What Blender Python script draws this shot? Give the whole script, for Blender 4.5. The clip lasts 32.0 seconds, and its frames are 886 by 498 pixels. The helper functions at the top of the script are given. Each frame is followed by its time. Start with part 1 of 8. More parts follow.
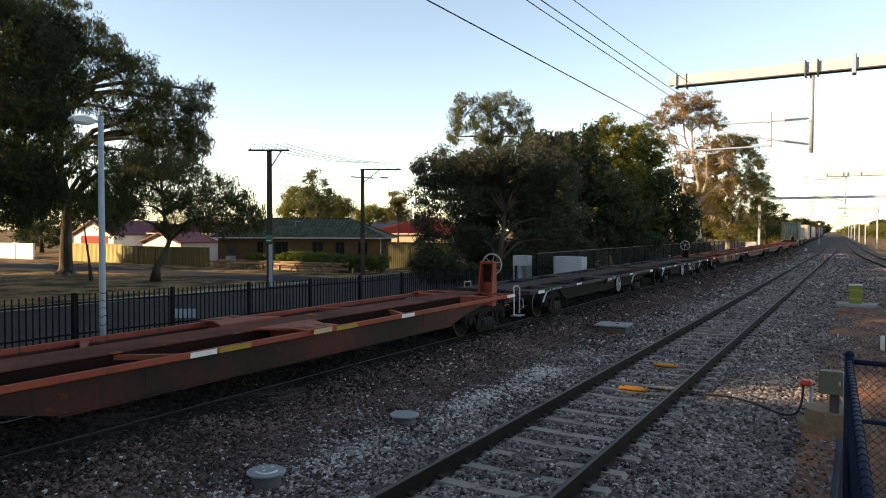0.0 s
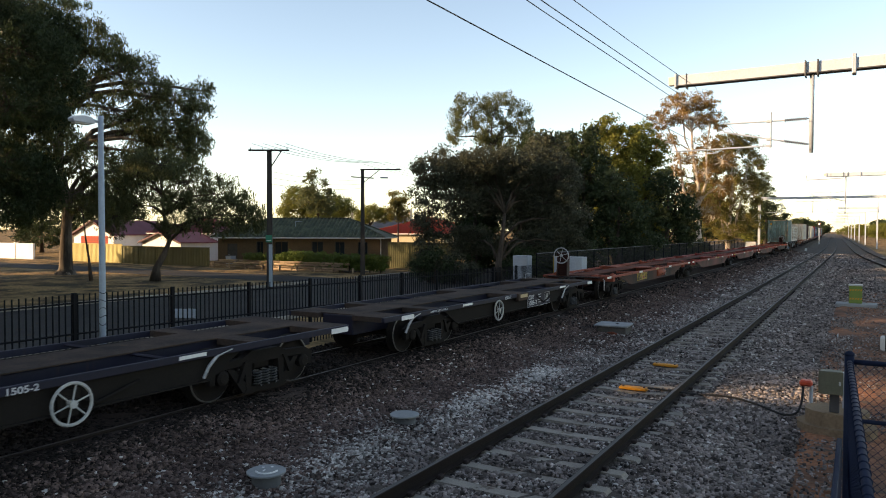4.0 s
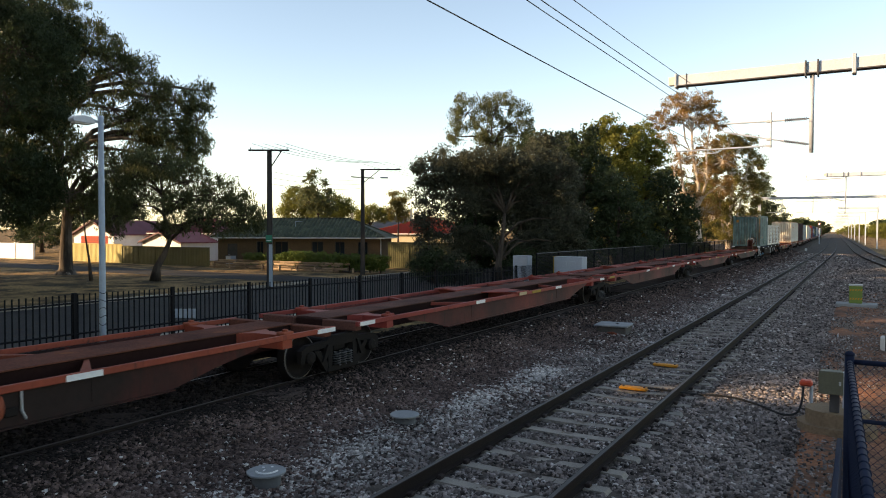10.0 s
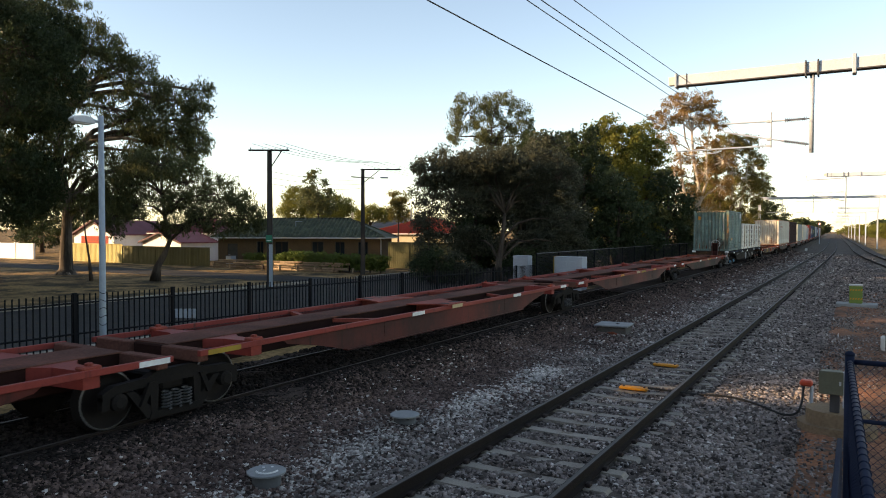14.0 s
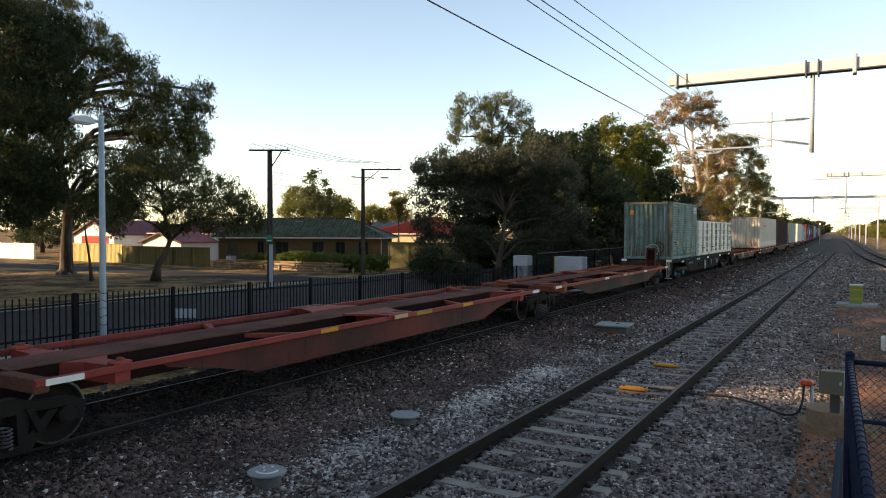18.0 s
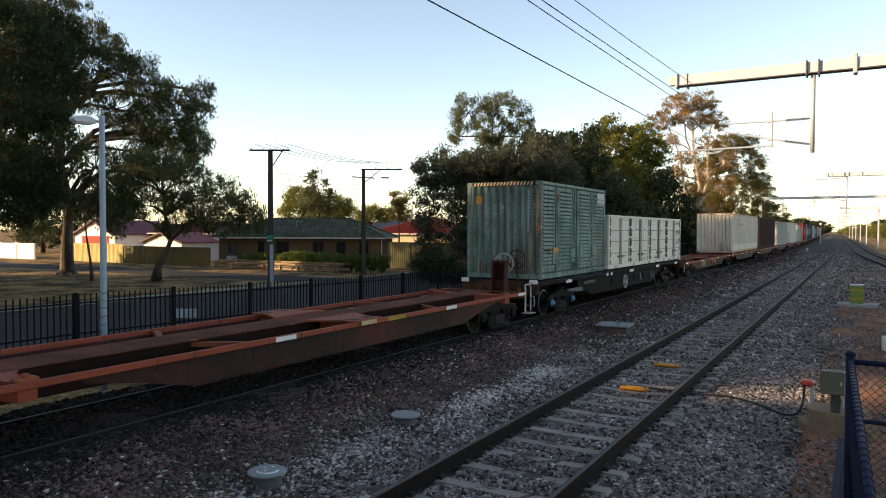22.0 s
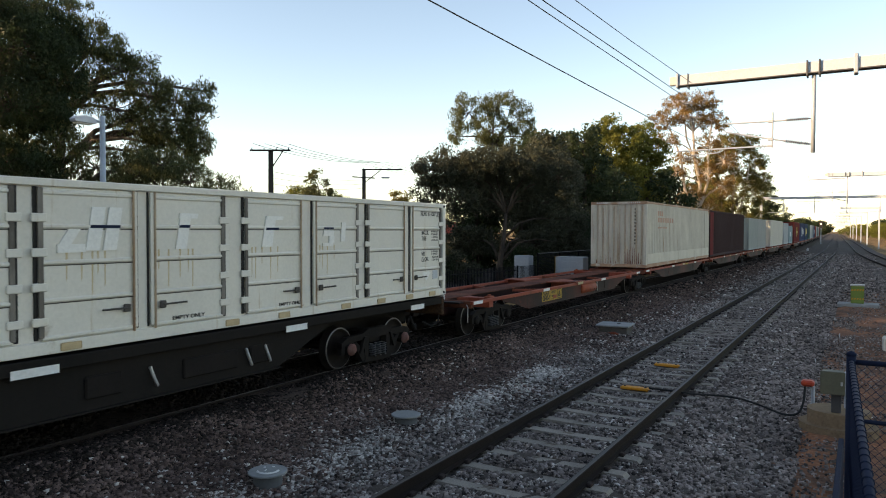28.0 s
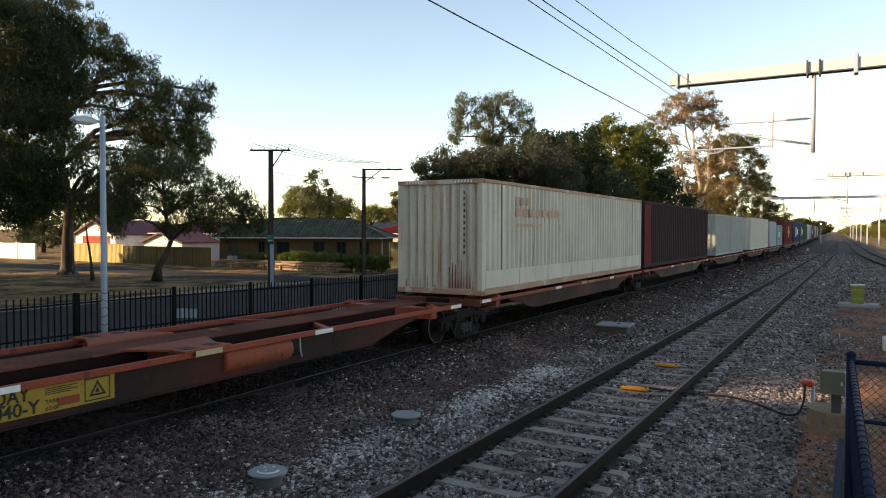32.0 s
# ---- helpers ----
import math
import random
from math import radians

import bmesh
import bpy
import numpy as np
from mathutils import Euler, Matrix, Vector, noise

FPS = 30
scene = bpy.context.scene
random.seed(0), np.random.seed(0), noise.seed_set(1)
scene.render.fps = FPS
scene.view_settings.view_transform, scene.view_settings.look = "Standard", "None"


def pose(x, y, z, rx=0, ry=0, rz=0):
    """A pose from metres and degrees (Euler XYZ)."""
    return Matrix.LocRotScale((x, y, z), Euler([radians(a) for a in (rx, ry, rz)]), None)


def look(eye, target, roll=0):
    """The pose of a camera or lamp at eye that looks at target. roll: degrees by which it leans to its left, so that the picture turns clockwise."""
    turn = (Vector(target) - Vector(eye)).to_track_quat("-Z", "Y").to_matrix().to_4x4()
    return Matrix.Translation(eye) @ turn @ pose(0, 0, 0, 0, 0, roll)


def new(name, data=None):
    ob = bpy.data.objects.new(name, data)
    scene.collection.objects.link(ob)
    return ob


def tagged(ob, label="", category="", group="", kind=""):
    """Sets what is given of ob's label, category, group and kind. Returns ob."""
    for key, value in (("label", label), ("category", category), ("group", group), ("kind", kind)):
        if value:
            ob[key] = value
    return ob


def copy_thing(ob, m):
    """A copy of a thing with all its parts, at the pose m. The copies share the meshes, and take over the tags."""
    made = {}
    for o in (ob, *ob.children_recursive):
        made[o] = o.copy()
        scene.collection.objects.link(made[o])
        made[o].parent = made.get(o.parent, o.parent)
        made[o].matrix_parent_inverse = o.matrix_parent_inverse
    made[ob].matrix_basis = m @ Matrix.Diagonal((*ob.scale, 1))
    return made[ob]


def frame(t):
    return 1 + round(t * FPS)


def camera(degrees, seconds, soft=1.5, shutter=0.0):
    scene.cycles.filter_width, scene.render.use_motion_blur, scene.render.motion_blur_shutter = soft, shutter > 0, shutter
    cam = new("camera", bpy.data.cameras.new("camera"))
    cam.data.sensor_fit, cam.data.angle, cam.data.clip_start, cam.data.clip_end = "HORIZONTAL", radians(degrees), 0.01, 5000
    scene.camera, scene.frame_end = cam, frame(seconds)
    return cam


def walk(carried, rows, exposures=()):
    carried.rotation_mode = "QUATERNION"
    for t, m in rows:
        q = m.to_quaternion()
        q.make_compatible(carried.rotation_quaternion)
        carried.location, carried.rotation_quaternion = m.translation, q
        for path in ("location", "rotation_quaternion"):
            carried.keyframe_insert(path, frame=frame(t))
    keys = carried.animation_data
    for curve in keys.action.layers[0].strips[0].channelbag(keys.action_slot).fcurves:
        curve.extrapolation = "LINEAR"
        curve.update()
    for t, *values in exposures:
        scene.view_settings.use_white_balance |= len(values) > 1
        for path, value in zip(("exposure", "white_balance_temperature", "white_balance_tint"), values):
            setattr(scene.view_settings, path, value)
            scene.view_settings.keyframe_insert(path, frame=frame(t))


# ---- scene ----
cam = camera(63.99, 32.0, soft=1.0, shutter=0.12)
EYE = (0.0, 0.0, 2.913)


def aim(yaw, pitch=1.53, roll=0.15):
    a, b = radians(yaw), radians(pitch)
    way = Vector((-math.sin(a) * math.cos(b), math.cos(a) * math.cos(b), -math.sin(b)))
    return look(EYE, Vector(EYE) + way * 50, roll)


walk(cam, [(0, aim(30.38)), (19, aim(30.42)), (26, aim(30.49)), (32, aim(30.49))], exposures=[(0, 1.15, 7900, 13), (32, 1.15, 7900, 13)])

# ---- light: low evening sun from behind and beside the tracks, clear sky ----
SUN_AZ, SUN_EL = 228.0, 15.8
world = bpy.data.worlds.new("evening_sky")
scene.world = world
world.use_nodes = True
_n = world.node_tree.nodes
_sky = _n.new("ShaderNodeTexSky")
_sky.sky_type, _sky.sun_disc = "NISHITA", False
_sky.sun_elevation, _sky.sun_rotation = radians(SUN_EL), radians(SUN_AZ)
_sky.air_density, _sky.dust_density, _sky.ozone_density = 0.85, 0.35, 0.9
_n["Background"].inputs["Strength"].default_value = 0.15
world.node_tree.links.new(_sky.outputs["Color"], _n["Background"].inputs["Color"])
sun = new("sun", bpy.data.lights.new("sun", "SUN"))
sun.data.energy, sun.data.angle, sun.data.color = 4.6, radians(0.6), (1.0, 0.78, 0.54)
_to_sun = Vector((math.sin(radians(SUN_AZ)) * math.cos(radians(SUN_EL)), math.cos(radians(SUN_AZ)) * math.cos(radians(SUN_EL)), math.sin(radians(SUN_EL))))
sun.matrix_world = look(_to_sun * 200, (0, 0, 0))

# ---- the plan in metres: x across the tracks, y along them, z over the near rails ----
NEAR_X, FREIGHT_X, FREIGHT_Z = -3.70, -9.25, 0.28
GROUND = -0.42


def bend(y):
    """Shift of the tracks to the left beyond the straight, and its slope."""
    if y < 90:
        return 0.0, 0.0
    if y < 160:
        return -(y - 90) ** 2 / 5200, -(y - 90) / 2600
    return -70 ** 2 / 5200 - (y - 160) * 70 / 2600, -70 / 2600


def other_x(y):
    """Centre of the second passenger track, which spreads round the platform."""
    return NEAR_X + 3.9 + bend(y)[0] + (0.00052 * (140 - y) ** 2 if y < 140 else 0)


# ---- materials ----
def material(name, c1, c2, rough=0.8, metal=0.0, big=0.6, fine=30.0, bump=0.15, mix=0.5, streak=None, streak_amount=0.5, island=0.0, spots=None, spot_scale=3.0, spot_amount=0.5, squash=(1, 1, 1), per_object=0.0, grain=0.10):
    m = bpy.data.materials.new(name)
    m.use_nodes = True
    nt = m.node_tree
    nd, lk = nt.nodes, nt.links.new
    b = nd["Principled BSDF"]
    co = nd.new("ShaderNodeTexCoord")
    mp = nd.new("ShaderNodeMapping")
    mp.inputs["Scale"].default_value = squash
    lk(co.outputs["Object"], mp.inputs["Vector"])

    def noise_node(scale, detail, src=mp, rough_=0.6):
        n = nd.new("ShaderNodeTexNoise")
        n.inputs["Scale"].default_value, n.inputs["Detail"].default_value, n.inputs["Roughness"].default_value = scale, detail, rough_
        lk(src.outputs["Vector"], n.inputs["Vector"])
        return n

    def ramp(src, a, b_):
        r = nd.new("ShaderNodeMapRange")
        r.inputs["From Min"].default_value, r.inputs["From Max"].default_value = a, b_
        lk(src, r.inputs["Value"])
        return r.outputs["Result"]

    def blend(fac, a, b_, kind="MIX"):
        x = nd.new("ShaderNodeMix")
        x.data_type, x.blend_type = "RGBA", kind
        if isinstance(fac, float):
            x.inputs["Factor"].default_value = fac
        else:
            lk(fac, x.inputs["Factor"])
        for sock, v in ((x.inputs[6], a), (x.inputs[7], b_)):
            if isinstance(v, tuple):
                sock.default_value = (*v, 1)
            else:
                lk(v, sock)
        return x.outputs[2]

    nb, nf = noise_node(big, 5), noise_node(fine, 4)
    col = blend(ramp(nb.outputs["Fac"], 0.5 - 0.25 / max(mix, 0.05) * 0.5, 0.5 + 0.25 / max(mix, 0.05) * 0.5), tuple(c1), tuple(c2))
    fine_grey = ramp(nf.outputs["Fac"], 0.25, 0.75)
    comb = nd.new("ShaderNodeMapRange")
    comb.inputs["To Min"].default_value, comb.inputs["To Max"].default_value = 1 - grain, 1 + grain
    lk(fine_grey, comb.inputs["Value"])
    grey = nd.new("ShaderNodeCombineColor")
    for i in range(3):
        lk(comb.outputs["Result"], grey.inputs[i])
    col = blend(1.0, col, grey.outputs["Color"], "MULTIPLY")
    if streak:
        ms = nd.new("ShaderNodeMapping")
        ms.inputs["Scale"].default_value = (6, 6, 0.35)
        lk(co.outputs["Object"], ms.inputs["Vector"])
        ns = noise_node(1.0, 6, ms, 0.7)
        col = blend(ramp(ns.outputs["Fac"], 0.72 - 0.22 * streak_amount, 0.80 - 0.12 * streak_amount), col, tuple(streak))
    if spots:
        np_ = noise_node(spot_scale, 8, mp, 0.7)
        col = blend(ramp(np_.outputs["Fac"], 0.70 - 0.2 * spot_amount, 0.76 - 0.2 * spot_amount), col, tuple(spots))
    if island or per_object:
        if island:
            g = nd.new("ShaderNodeNewGeometry").outputs["Random Per Island"]
        else:
            g = nd.new("ShaderNodeObjectInfo").outputs["Random"]
        amount = island or per_object
        r = nd.new("ShaderNodeMapRange")
        r.inputs["To Min"].default_value, r.inputs["To Max"].default_value = 1 - amount, 1 + amount
        lk(g, r.inputs["Value"])
        g2 = nd.new("ShaderNodeCombineColor")
        for i in range(3):
            lk(r.outputs["Result"], g2.inputs[i])
        col = blend(1.0, col, g2.outputs["Color"], "MULTIPLY")
    lk(col, b.inputs["Base Color"])
    rr = nd.new("ShaderNodeMapRange")
    rr.inputs["To Min"].default_value, rr.inputs["To Max"].default_value = max(0.03, rough - 0.12), min(1, rough + 0.12)
    lk(nb.outputs["Fac"], rr.inputs["Value"])
    lk(rr.outputs["Result"], b.inputs["Roughness"])
    b.inputs["Metallic"].default_value = metal
    b.inputs["Specular IOR Level"].default_value = 0.08 if rough > 0.79 else (0.22 if metal < 0.25 else 0.5)
    if bump:
        bp = nd.new("ShaderNodeBump")
        bp.inputs["Strength"].default_value, bp.inputs["Distance"].default_value = bump, 0.02
        lk(nf.outputs["Fac"], bp.inputs["Height"])
        lk(bp.outputs["Normal"], b.inputs["Normal"])
    return m


def leaf_material(name, c1, c2, through_=0.35):
    m = bpy.data.materials.new(name)
    m.use_nodes = True
    nt = m.node_tree
    nd, lk = nt.nodes, nt.links.new
    b = nd["Principled BSDF"]
    b.inputs["Roughness"].default_value = 0.6
    b.inputs["Specular IOR Level"].default_value = 0.2
    geo = nd.new("ShaderNodeNewGeometry")
    co = nd.new("ShaderNodeTexCoord")
    n = nd.new("ShaderNodeTexNoise")
    n.inputs["Scale"].default_value = 0.5
    lk(co.outputs["Object"], n.inputs["Vector"])
    add = nd.new("ShaderNodeMath")
    add.operation = "MULTIPLY_ADD"
    add.inputs[1].default_value, add.inputs[2].default_value = 0.6, -0.05
    lk(geo.outputs["Random Per Island"], add.inputs[0])
    add2 = nd.new("ShaderNodeMath")
    add2.operation = "MULTIPLY_ADD"
    add2.inputs[1].default_value = 0.5
    lk(n.outputs["Fac"], add2.inputs[0])
    lk(add.outputs[0], add2.inputs[2])
    x = nd.new("ShaderNodeMix")
    x.data_type = "RGBA"
    x.inputs[6].default_value, x.inputs[7].default_value = (*c1, 1), (*c2, 1)
    lk(add2.outputs[0], x.inputs["Factor"])
    lk(x.outputs[2], b.inputs["Base Color"])
    tr = nd.new("ShaderNodeBsdfTranslucent")
    lk(x.outputs[2], tr.inputs["Color"])
    ms = nd.new("ShaderNodeMixShader")
    ms.inputs[0].default_value = through_
    lk(b.outputs[0], ms.inputs[1])
    lk(tr.outputs[0], ms.inputs[2])
    lk(ms.outputs[0], nd["Material Output"].inputs["Surface"])
    return m


def glass_material(name, tint, rough=0.05):
    m = bpy.data.materials.new(name)
    m.use_nodes = True
    b = m.node_tree.nodes["Principled BSDF"]
    b.inputs["Base Color"].default_value = (*tint, 1)
    b.inputs["Roughness"].default_value, b.inputs["IOR"].default_value = rough, 1.5
    return m


# Dark base and straw-coloured spots also imitate sun dapples on the ground.
M_ground = material("dappled_dry_ground", (0.046, 0.034, 0.018), (0.290, 0.180, 0.078), 0.97, big=0.5, fine=7, bump=1.0, mix=1.3, spots=(0.46, 0.30, 0.125), spot_scale=2.0, spot_amount=0.5, grain=0.7)
M_asphalt = material("asphalt", (0.034, 0.032, 0.031), (0.056, 0.052, 0.048), 1.0, big=0.4, fine=40, bump=0.3, grain=0.35, spots=(0.062, 0.044, 0.027), spot_scale=2.2, spot_amount=0.6)
M_ballast = material("ballast_bed", (0.066, 0.054, 0.045), (0.112, 0.094, 0.080), 0.95, big=0.7, fine=30, bump=0.9, mix=0.9, grain=0.5)
M_brown_stone = material("stained_ballast_stone", (0.050, 0.034, 0.029), (0.150, 0.103, 0.087), 0.9, big=0.9, fine=40, bump=0.3, island=0.75, grain=0.22)
# Bed and stones at the freight track: the train's shade is in the colour.
M_ballast_dark = material("shade_band_ballast", (0.034, 0.024, 0.020), (0.062, 0.045, 0.037), 0.95, big=0.8, fine=16, bump=0.9, mix=0.9, grain=0.30)
M_shade_stone = material("shade_band_stone", (0.014, 0.011, 0.009), (0.036, 0.027, 0.022), 0.9, big=0.9, fine=40, bump=0.3, island=0.7, grain=0.22)
M_stone = material("ballast_stone", (0.085, 0.070, 0.063), (0.255, 0.213, 0.190), 0.9, big=0.9, fine=40, bump=0.3, island=0.85, grain=0.22)
M_stone_pale = material("fresh_ballast_stone", (0.26, 0.238, 0.215), (0.50, 0.455, 0.41), 0.9, big=0.9, fine=40, bump=0.3, island=0.6, grain=0.22)
M_dirt = material("red_dirt", (0.26, 0.115, 0.062), (0.115, 0.066, 0.045), 0.95, big=0.9, fine=14, bump=0.8, mix=1.2, spots=(0.085, 0.066, 0.054), spot_scale=3.2, spot_amount=0.75, grain=0.5)
M_concrete = material("sleeper_concrete", (0.31, 0.272, 0.226), (0.20, 0.175, 0.146), 0.9, big=2, fine=50, bump=0.2, spots=(0.12, 0.095, 0.075), spot_scale=2.5, per_object=0.18, grain=0.28)
M_rail = material("rail_steel_rusty", (0.014, 0.011, 0.010), (0.026, 0.018, 0.015), 0.8, 0.1, big=1, fine=40, bump=0.2)
M_railtop = material("worn_rail_head", (0.085, 0.072, 0.064), (0.055, 0.046, 0.041), 0.55, 0.55, big=0.3, fine=60, bump=0.03, squash=(1, 0.05, 1))
M_clip = material("clip_iron", (0.04, 0.03, 0.028), (0.06, 0.045, 0.04), 0.8, 0.4)
# Dirty paint, also darkened for the shade on the set-back side plates.
M_red_grime_shade = material("wagon_red_paint_grimy_shaded", (0.070, 0.014, 0.010), (0.018, 0.010, 0.008), 0.7, big=0.4, fine=14, bump=0.12, mix=1.2, streak=(0.018, 0.011, 0.009), streak_amount=0.85, spots=(0.21, 0.032, 0.018), spot_scale=0.6, spot_amount=0.35, grain=0.2)
M_red = material("wagon_red_paint", (0.30, 0.056, 0.026), (0.19, 0.040, 0.023), 0.6, big=0.9, fine=20, bump=0.1, streak=(0.07, 0.024, 0.017), streak_amount=0.65, spots=(0.06, 0.025, 0.018), spot_scale=1.4, spot_amount=0.35)
M_crimson = material("wagon_crimson_paint", (0.27, 0.038, 0.028), (0.175, 0.030, 0.023), 0.6, big=0.9, fine=20, bump=0.1, streak=(0.07, 0.022, 0.017), streak_amount=0.6, spots=(0.07, 0.024, 0.019), spot_scale=1.4, spot_amount=0.35)
M_crimson_grime_shade = material("wagon_crimson_paint_grimy_shaded", (0.130, 0.021, 0.016), (0.042, 0.014, 0.012), 0.65, big=0.35, fine=14, bump=0.12, mix=1.0, streak=(0.022, 0.012, 0.010), streak_amount=0.7, spots=(0.20, 0.028, 0.020), spot_scale=0.5, spot_amount=0.38, grain=0.15)
M_crimson_trim = material("wagon_crimson_castings", (0.29, 0.052, 0.032), (0.19, 0.040, 0.027), 0.7, big=0.9, fine=20, bump=0.12, streak=(0.08, 0.03, 0.02), streak_amount=0.6, spots=(0.08, 0.032, 0.022), spot_scale=1.6, spot_amount=0.4, grain=0.18)
M_crimsondeck = material("worn_pinkish_deck", (0.150, 0.062, 0.046), (0.080, 0.040, 0.031), 0.95, big=0.9, fine=25, bump=0.35, mix=0.9, spots=(0.24, 0.080, 0.045), spot_scale=1.1, spot_amount=0.42, grain=0.3)
# Red darkened to stand in for the shade inside pockets and recesses.
M_red_shade = material("wagon_red_recess_shade", (0.034, 0.013, 0.010), (0.020, 0.010, 0.008), 0.9, big=0.7, fine=14, bump=0.12)
M_orange = material("wagon_faded_orange_paint", (0.31, 0.070, 0.031), (0.175, 0.045, 0.025), 0.7, big=0.9, fine=20, bump=0.12, streak=(0.08, 0.032, 0.020), streak_amount=0.6, spots=(0.07, 0.032, 0.022), spot_scale=1.6, spot_amount=0.4, grain=0.18)
M_reddeck = material("worn_rusty_deck", (0.158, 0.055, 0.034), (0.082, 0.034, 0.024), 0.95, big=0.9, fine=25, bump=0.35, mix=0.9, spots=(0.27, 0.095, 0.036), spot_scale=1.1, spot_amount=0.48, grain=0.35)
M_navy = material("wagon_navy_paint", (0.010, 0.011, 0.028), (0.013, 0.012, 0.020), 0.6, big=0.8, fine=20, bump=0.1, streak=(0.035, 0.022, 0.016), streak_amount=0.55)
M_navydeck = material("worn_dark_deck", (0.078, 0.052, 0.040), (0.034, 0.028, 0.025), 0.95, big=1.2, fine=25, bump=0.25, mix=0.8, spots=(0.13, 0.07, 0.04), spot_scale=1.1, spot_amount=0.35, grain=0.25)
M_flat = material("dirty_black_frame", (0.012, 0.011, 0.010), (0.020, 0.017, 0.015), 0.85, big=0.9, fine=20, bump=0.15, streak=(0.06, 0.036, 0.024), streak_amount=0.35)
M_bogie = material("bogie_grime", (0.012, 0.011, 0.010), (0.022, 0.018, 0.016), 0.9, big=2, fine=25, bump=0.25)
M_tread = material("polished_wheel_tread", (0.17, 0.167, 0.163), (0.075, 0.073, 0.071), 0.40, 0.6, big=5, bump=0.03)
M_wheel = material("brown_wheel_steel", (0.012, 0.010, 0.009), (0.021, 0.017, 0.015), 0.8, 0.1, big=3, fine=30)
M_white = material("reflective_white", (0.72, 0.72, 0.70), (0.62, 0.61, 0.58), 0.5, big=3, fine=20, bump=0.05, spots=(0.35, 0.3, 0.25), spot_scale=4, spot_amount=0.3)
M_pale_steel = material("pale_galvanised_steel", (0.46, 0.46, 0.44), (0.30, 0.30, 0.29), 0.5, big=3, fine=20, bump=0.05)
# Brownish dark green for strips that imitate shade in the end grooves.
M_green_groove = material("green_groove_shade", (0.062, 0.092, 0.076), (0.100, 0.086, 0.060), 0.8, big=0.7, fine=18, bump=0.1)
M_cream = material("cream_plate", (0.50, 0.38, 0.22), (0.40, 0.30, 0.17), 0.6, big=3, fine=20, bump=0.05)
M_yellow = material("yellow_plate", (0.36, 0.225, 0.030), (0.27, 0.165, 0.032), 0.7, big=2, fine=20, bump=0.05, spots=(0.13, 0.075, 0.03), spot_scale=2.5, spot_amount=0.4)
M_ink = material("black_ink", (0.018, 0.017, 0.016), (0.03, 0.028, 0.026), 0.7, bump=0)
M_paint_white = material("stencil_white", (0.50, 0.51, 0.53), (0.40, 0.41, 0.43), 0.7, bump=0)
M_dimwhite = material("dusty_stencil_white", (0.24, 0.235, 0.22), (0.17, 0.165, 0.155), 0.8, bump=0)
M_chrome = material("galvanised_rod", (0.42, 0.42, 0.42), (0.33, 0.33, 0.33), 0.5, 0.5, bump=0.05)
M_spring = material("grey_spring_steel", (0.10, 0.10, 0.10), (0.065, 0.065, 0.065), 0.6, 0.2, bump=0.05)
M_kerb = material("pale_kerb_concrete", (0.36, 0.32, 0.26), (0.20, 0.175, 0.14), 0.9, big=1.5, fine=20, bump=0.2, grain=0.25)
M_blue = material("blue_strap", (0.010, 0.026, 0.060), (0.020, 0.042, 0.085), 0.7, bump=0.1)
M_cyan = material("pale_blue_cap", (0.085, 0.235, 0.36), (0.05, 0.15, 0.24), 0.6, big=5, fine=20, bump=0.15)
M_green_box = material("faded_green_container", (0.180, 0.268, 0.235), (0.086, 0.150, 0.136), 0.65, big=1.3, fine=14, bump=0.15, mix=0.9, streak=(0.105, 0.068, 0.042), streak_amount=1.05, spots=(0.36, 0.37, 0.31), spot_scale=2.2, spot_amount=0.38, grain=0.3)
M_white_box = material("offwhite_container", (0.70, 0.66, 0.575), (0.60, 0.57, 0.50), 0.55, big=0.5, fine=22, bump=0.05, streak=(0.44, 0.33, 0.20), streak_amount=0.5, spots=(0.46, 0.40, 0.32), spot_scale=0.9, spot_amount=0.22, grain=0.06)
M_stained = material("rust_stained_white", (0.46, 0.36, 0.25), (0.34, 0.23, 0.14), 0.7, big=2.0, fine=16, bump=0.1, streak=(0.20, 0.10, 0.05), streak_amount=0.9, grain=0.2)
M_drip = material("yellow_rust_stain", (0.56, 0.46, 0.30), (0.46, 0.35, 0.20), 0.7, big=2.0, fine=16, bump=0.05)
M_gasket = material("grey_rubber_gasket", (0.20, 0.18, 0.155), (0.10, 0.088, 0.075), 0.8, big=3, fine=20, bump=0.1, squash=(1, 1, 0.3), mix=1.0, grain=0.2)
M_redcap = material("red_axle_casting", (0.10, 0.028, 0.026), (0.20, 0.12, 0.10), 0.8, big=6, fine=20, bump=0.25)
M_grey_box = material("pale_grey_container", (0.58, 0.535, 0.445), (0.49, 0.45, 0.375), 0.6, big=0.7, fine=16, bump=0.06, mix=0.9, streak=(0.33, 0.19, 0.10), streak_amount=0.62, grain=0.08)
M_faded = material("faded_orange_paint", (0.40, 0.21, 0.14), (0.47, 0.31, 0.23), 0.6, big=3, fine=16, bump=0.05)
M_box_rail = material("container_orange_rail", (0.42, 0.27, 0.18), (0.34, 0.19, 0.12), 0.7, big=1.2, fine=18, bump=0.1, spots=(0.50, 0.43, 0.35), spot_scale=1.6, spot_amount=0.75)
M_seal = material("dark_door_seal", (0.06, 0.055, 0.05), (0.10, 0.09, 0.08), 0.8, big=3, fine=20)
M_faded_orange = material("flaking_orange_paint", (0.55, 0.24, 0.035), (0.42, 0.19, 0.04), 0.7, big=4, fine=20, bump=0.05, spots=(0.16, 0.17, 0.13), spot_scale=14, spot_amount=0.5)
M_rustdark = material("dark_rust", (0.085, 0.042, 0.022), (0.05, 0.028, 0.018), 0.9, big=4, fine=20, bump=0.3)
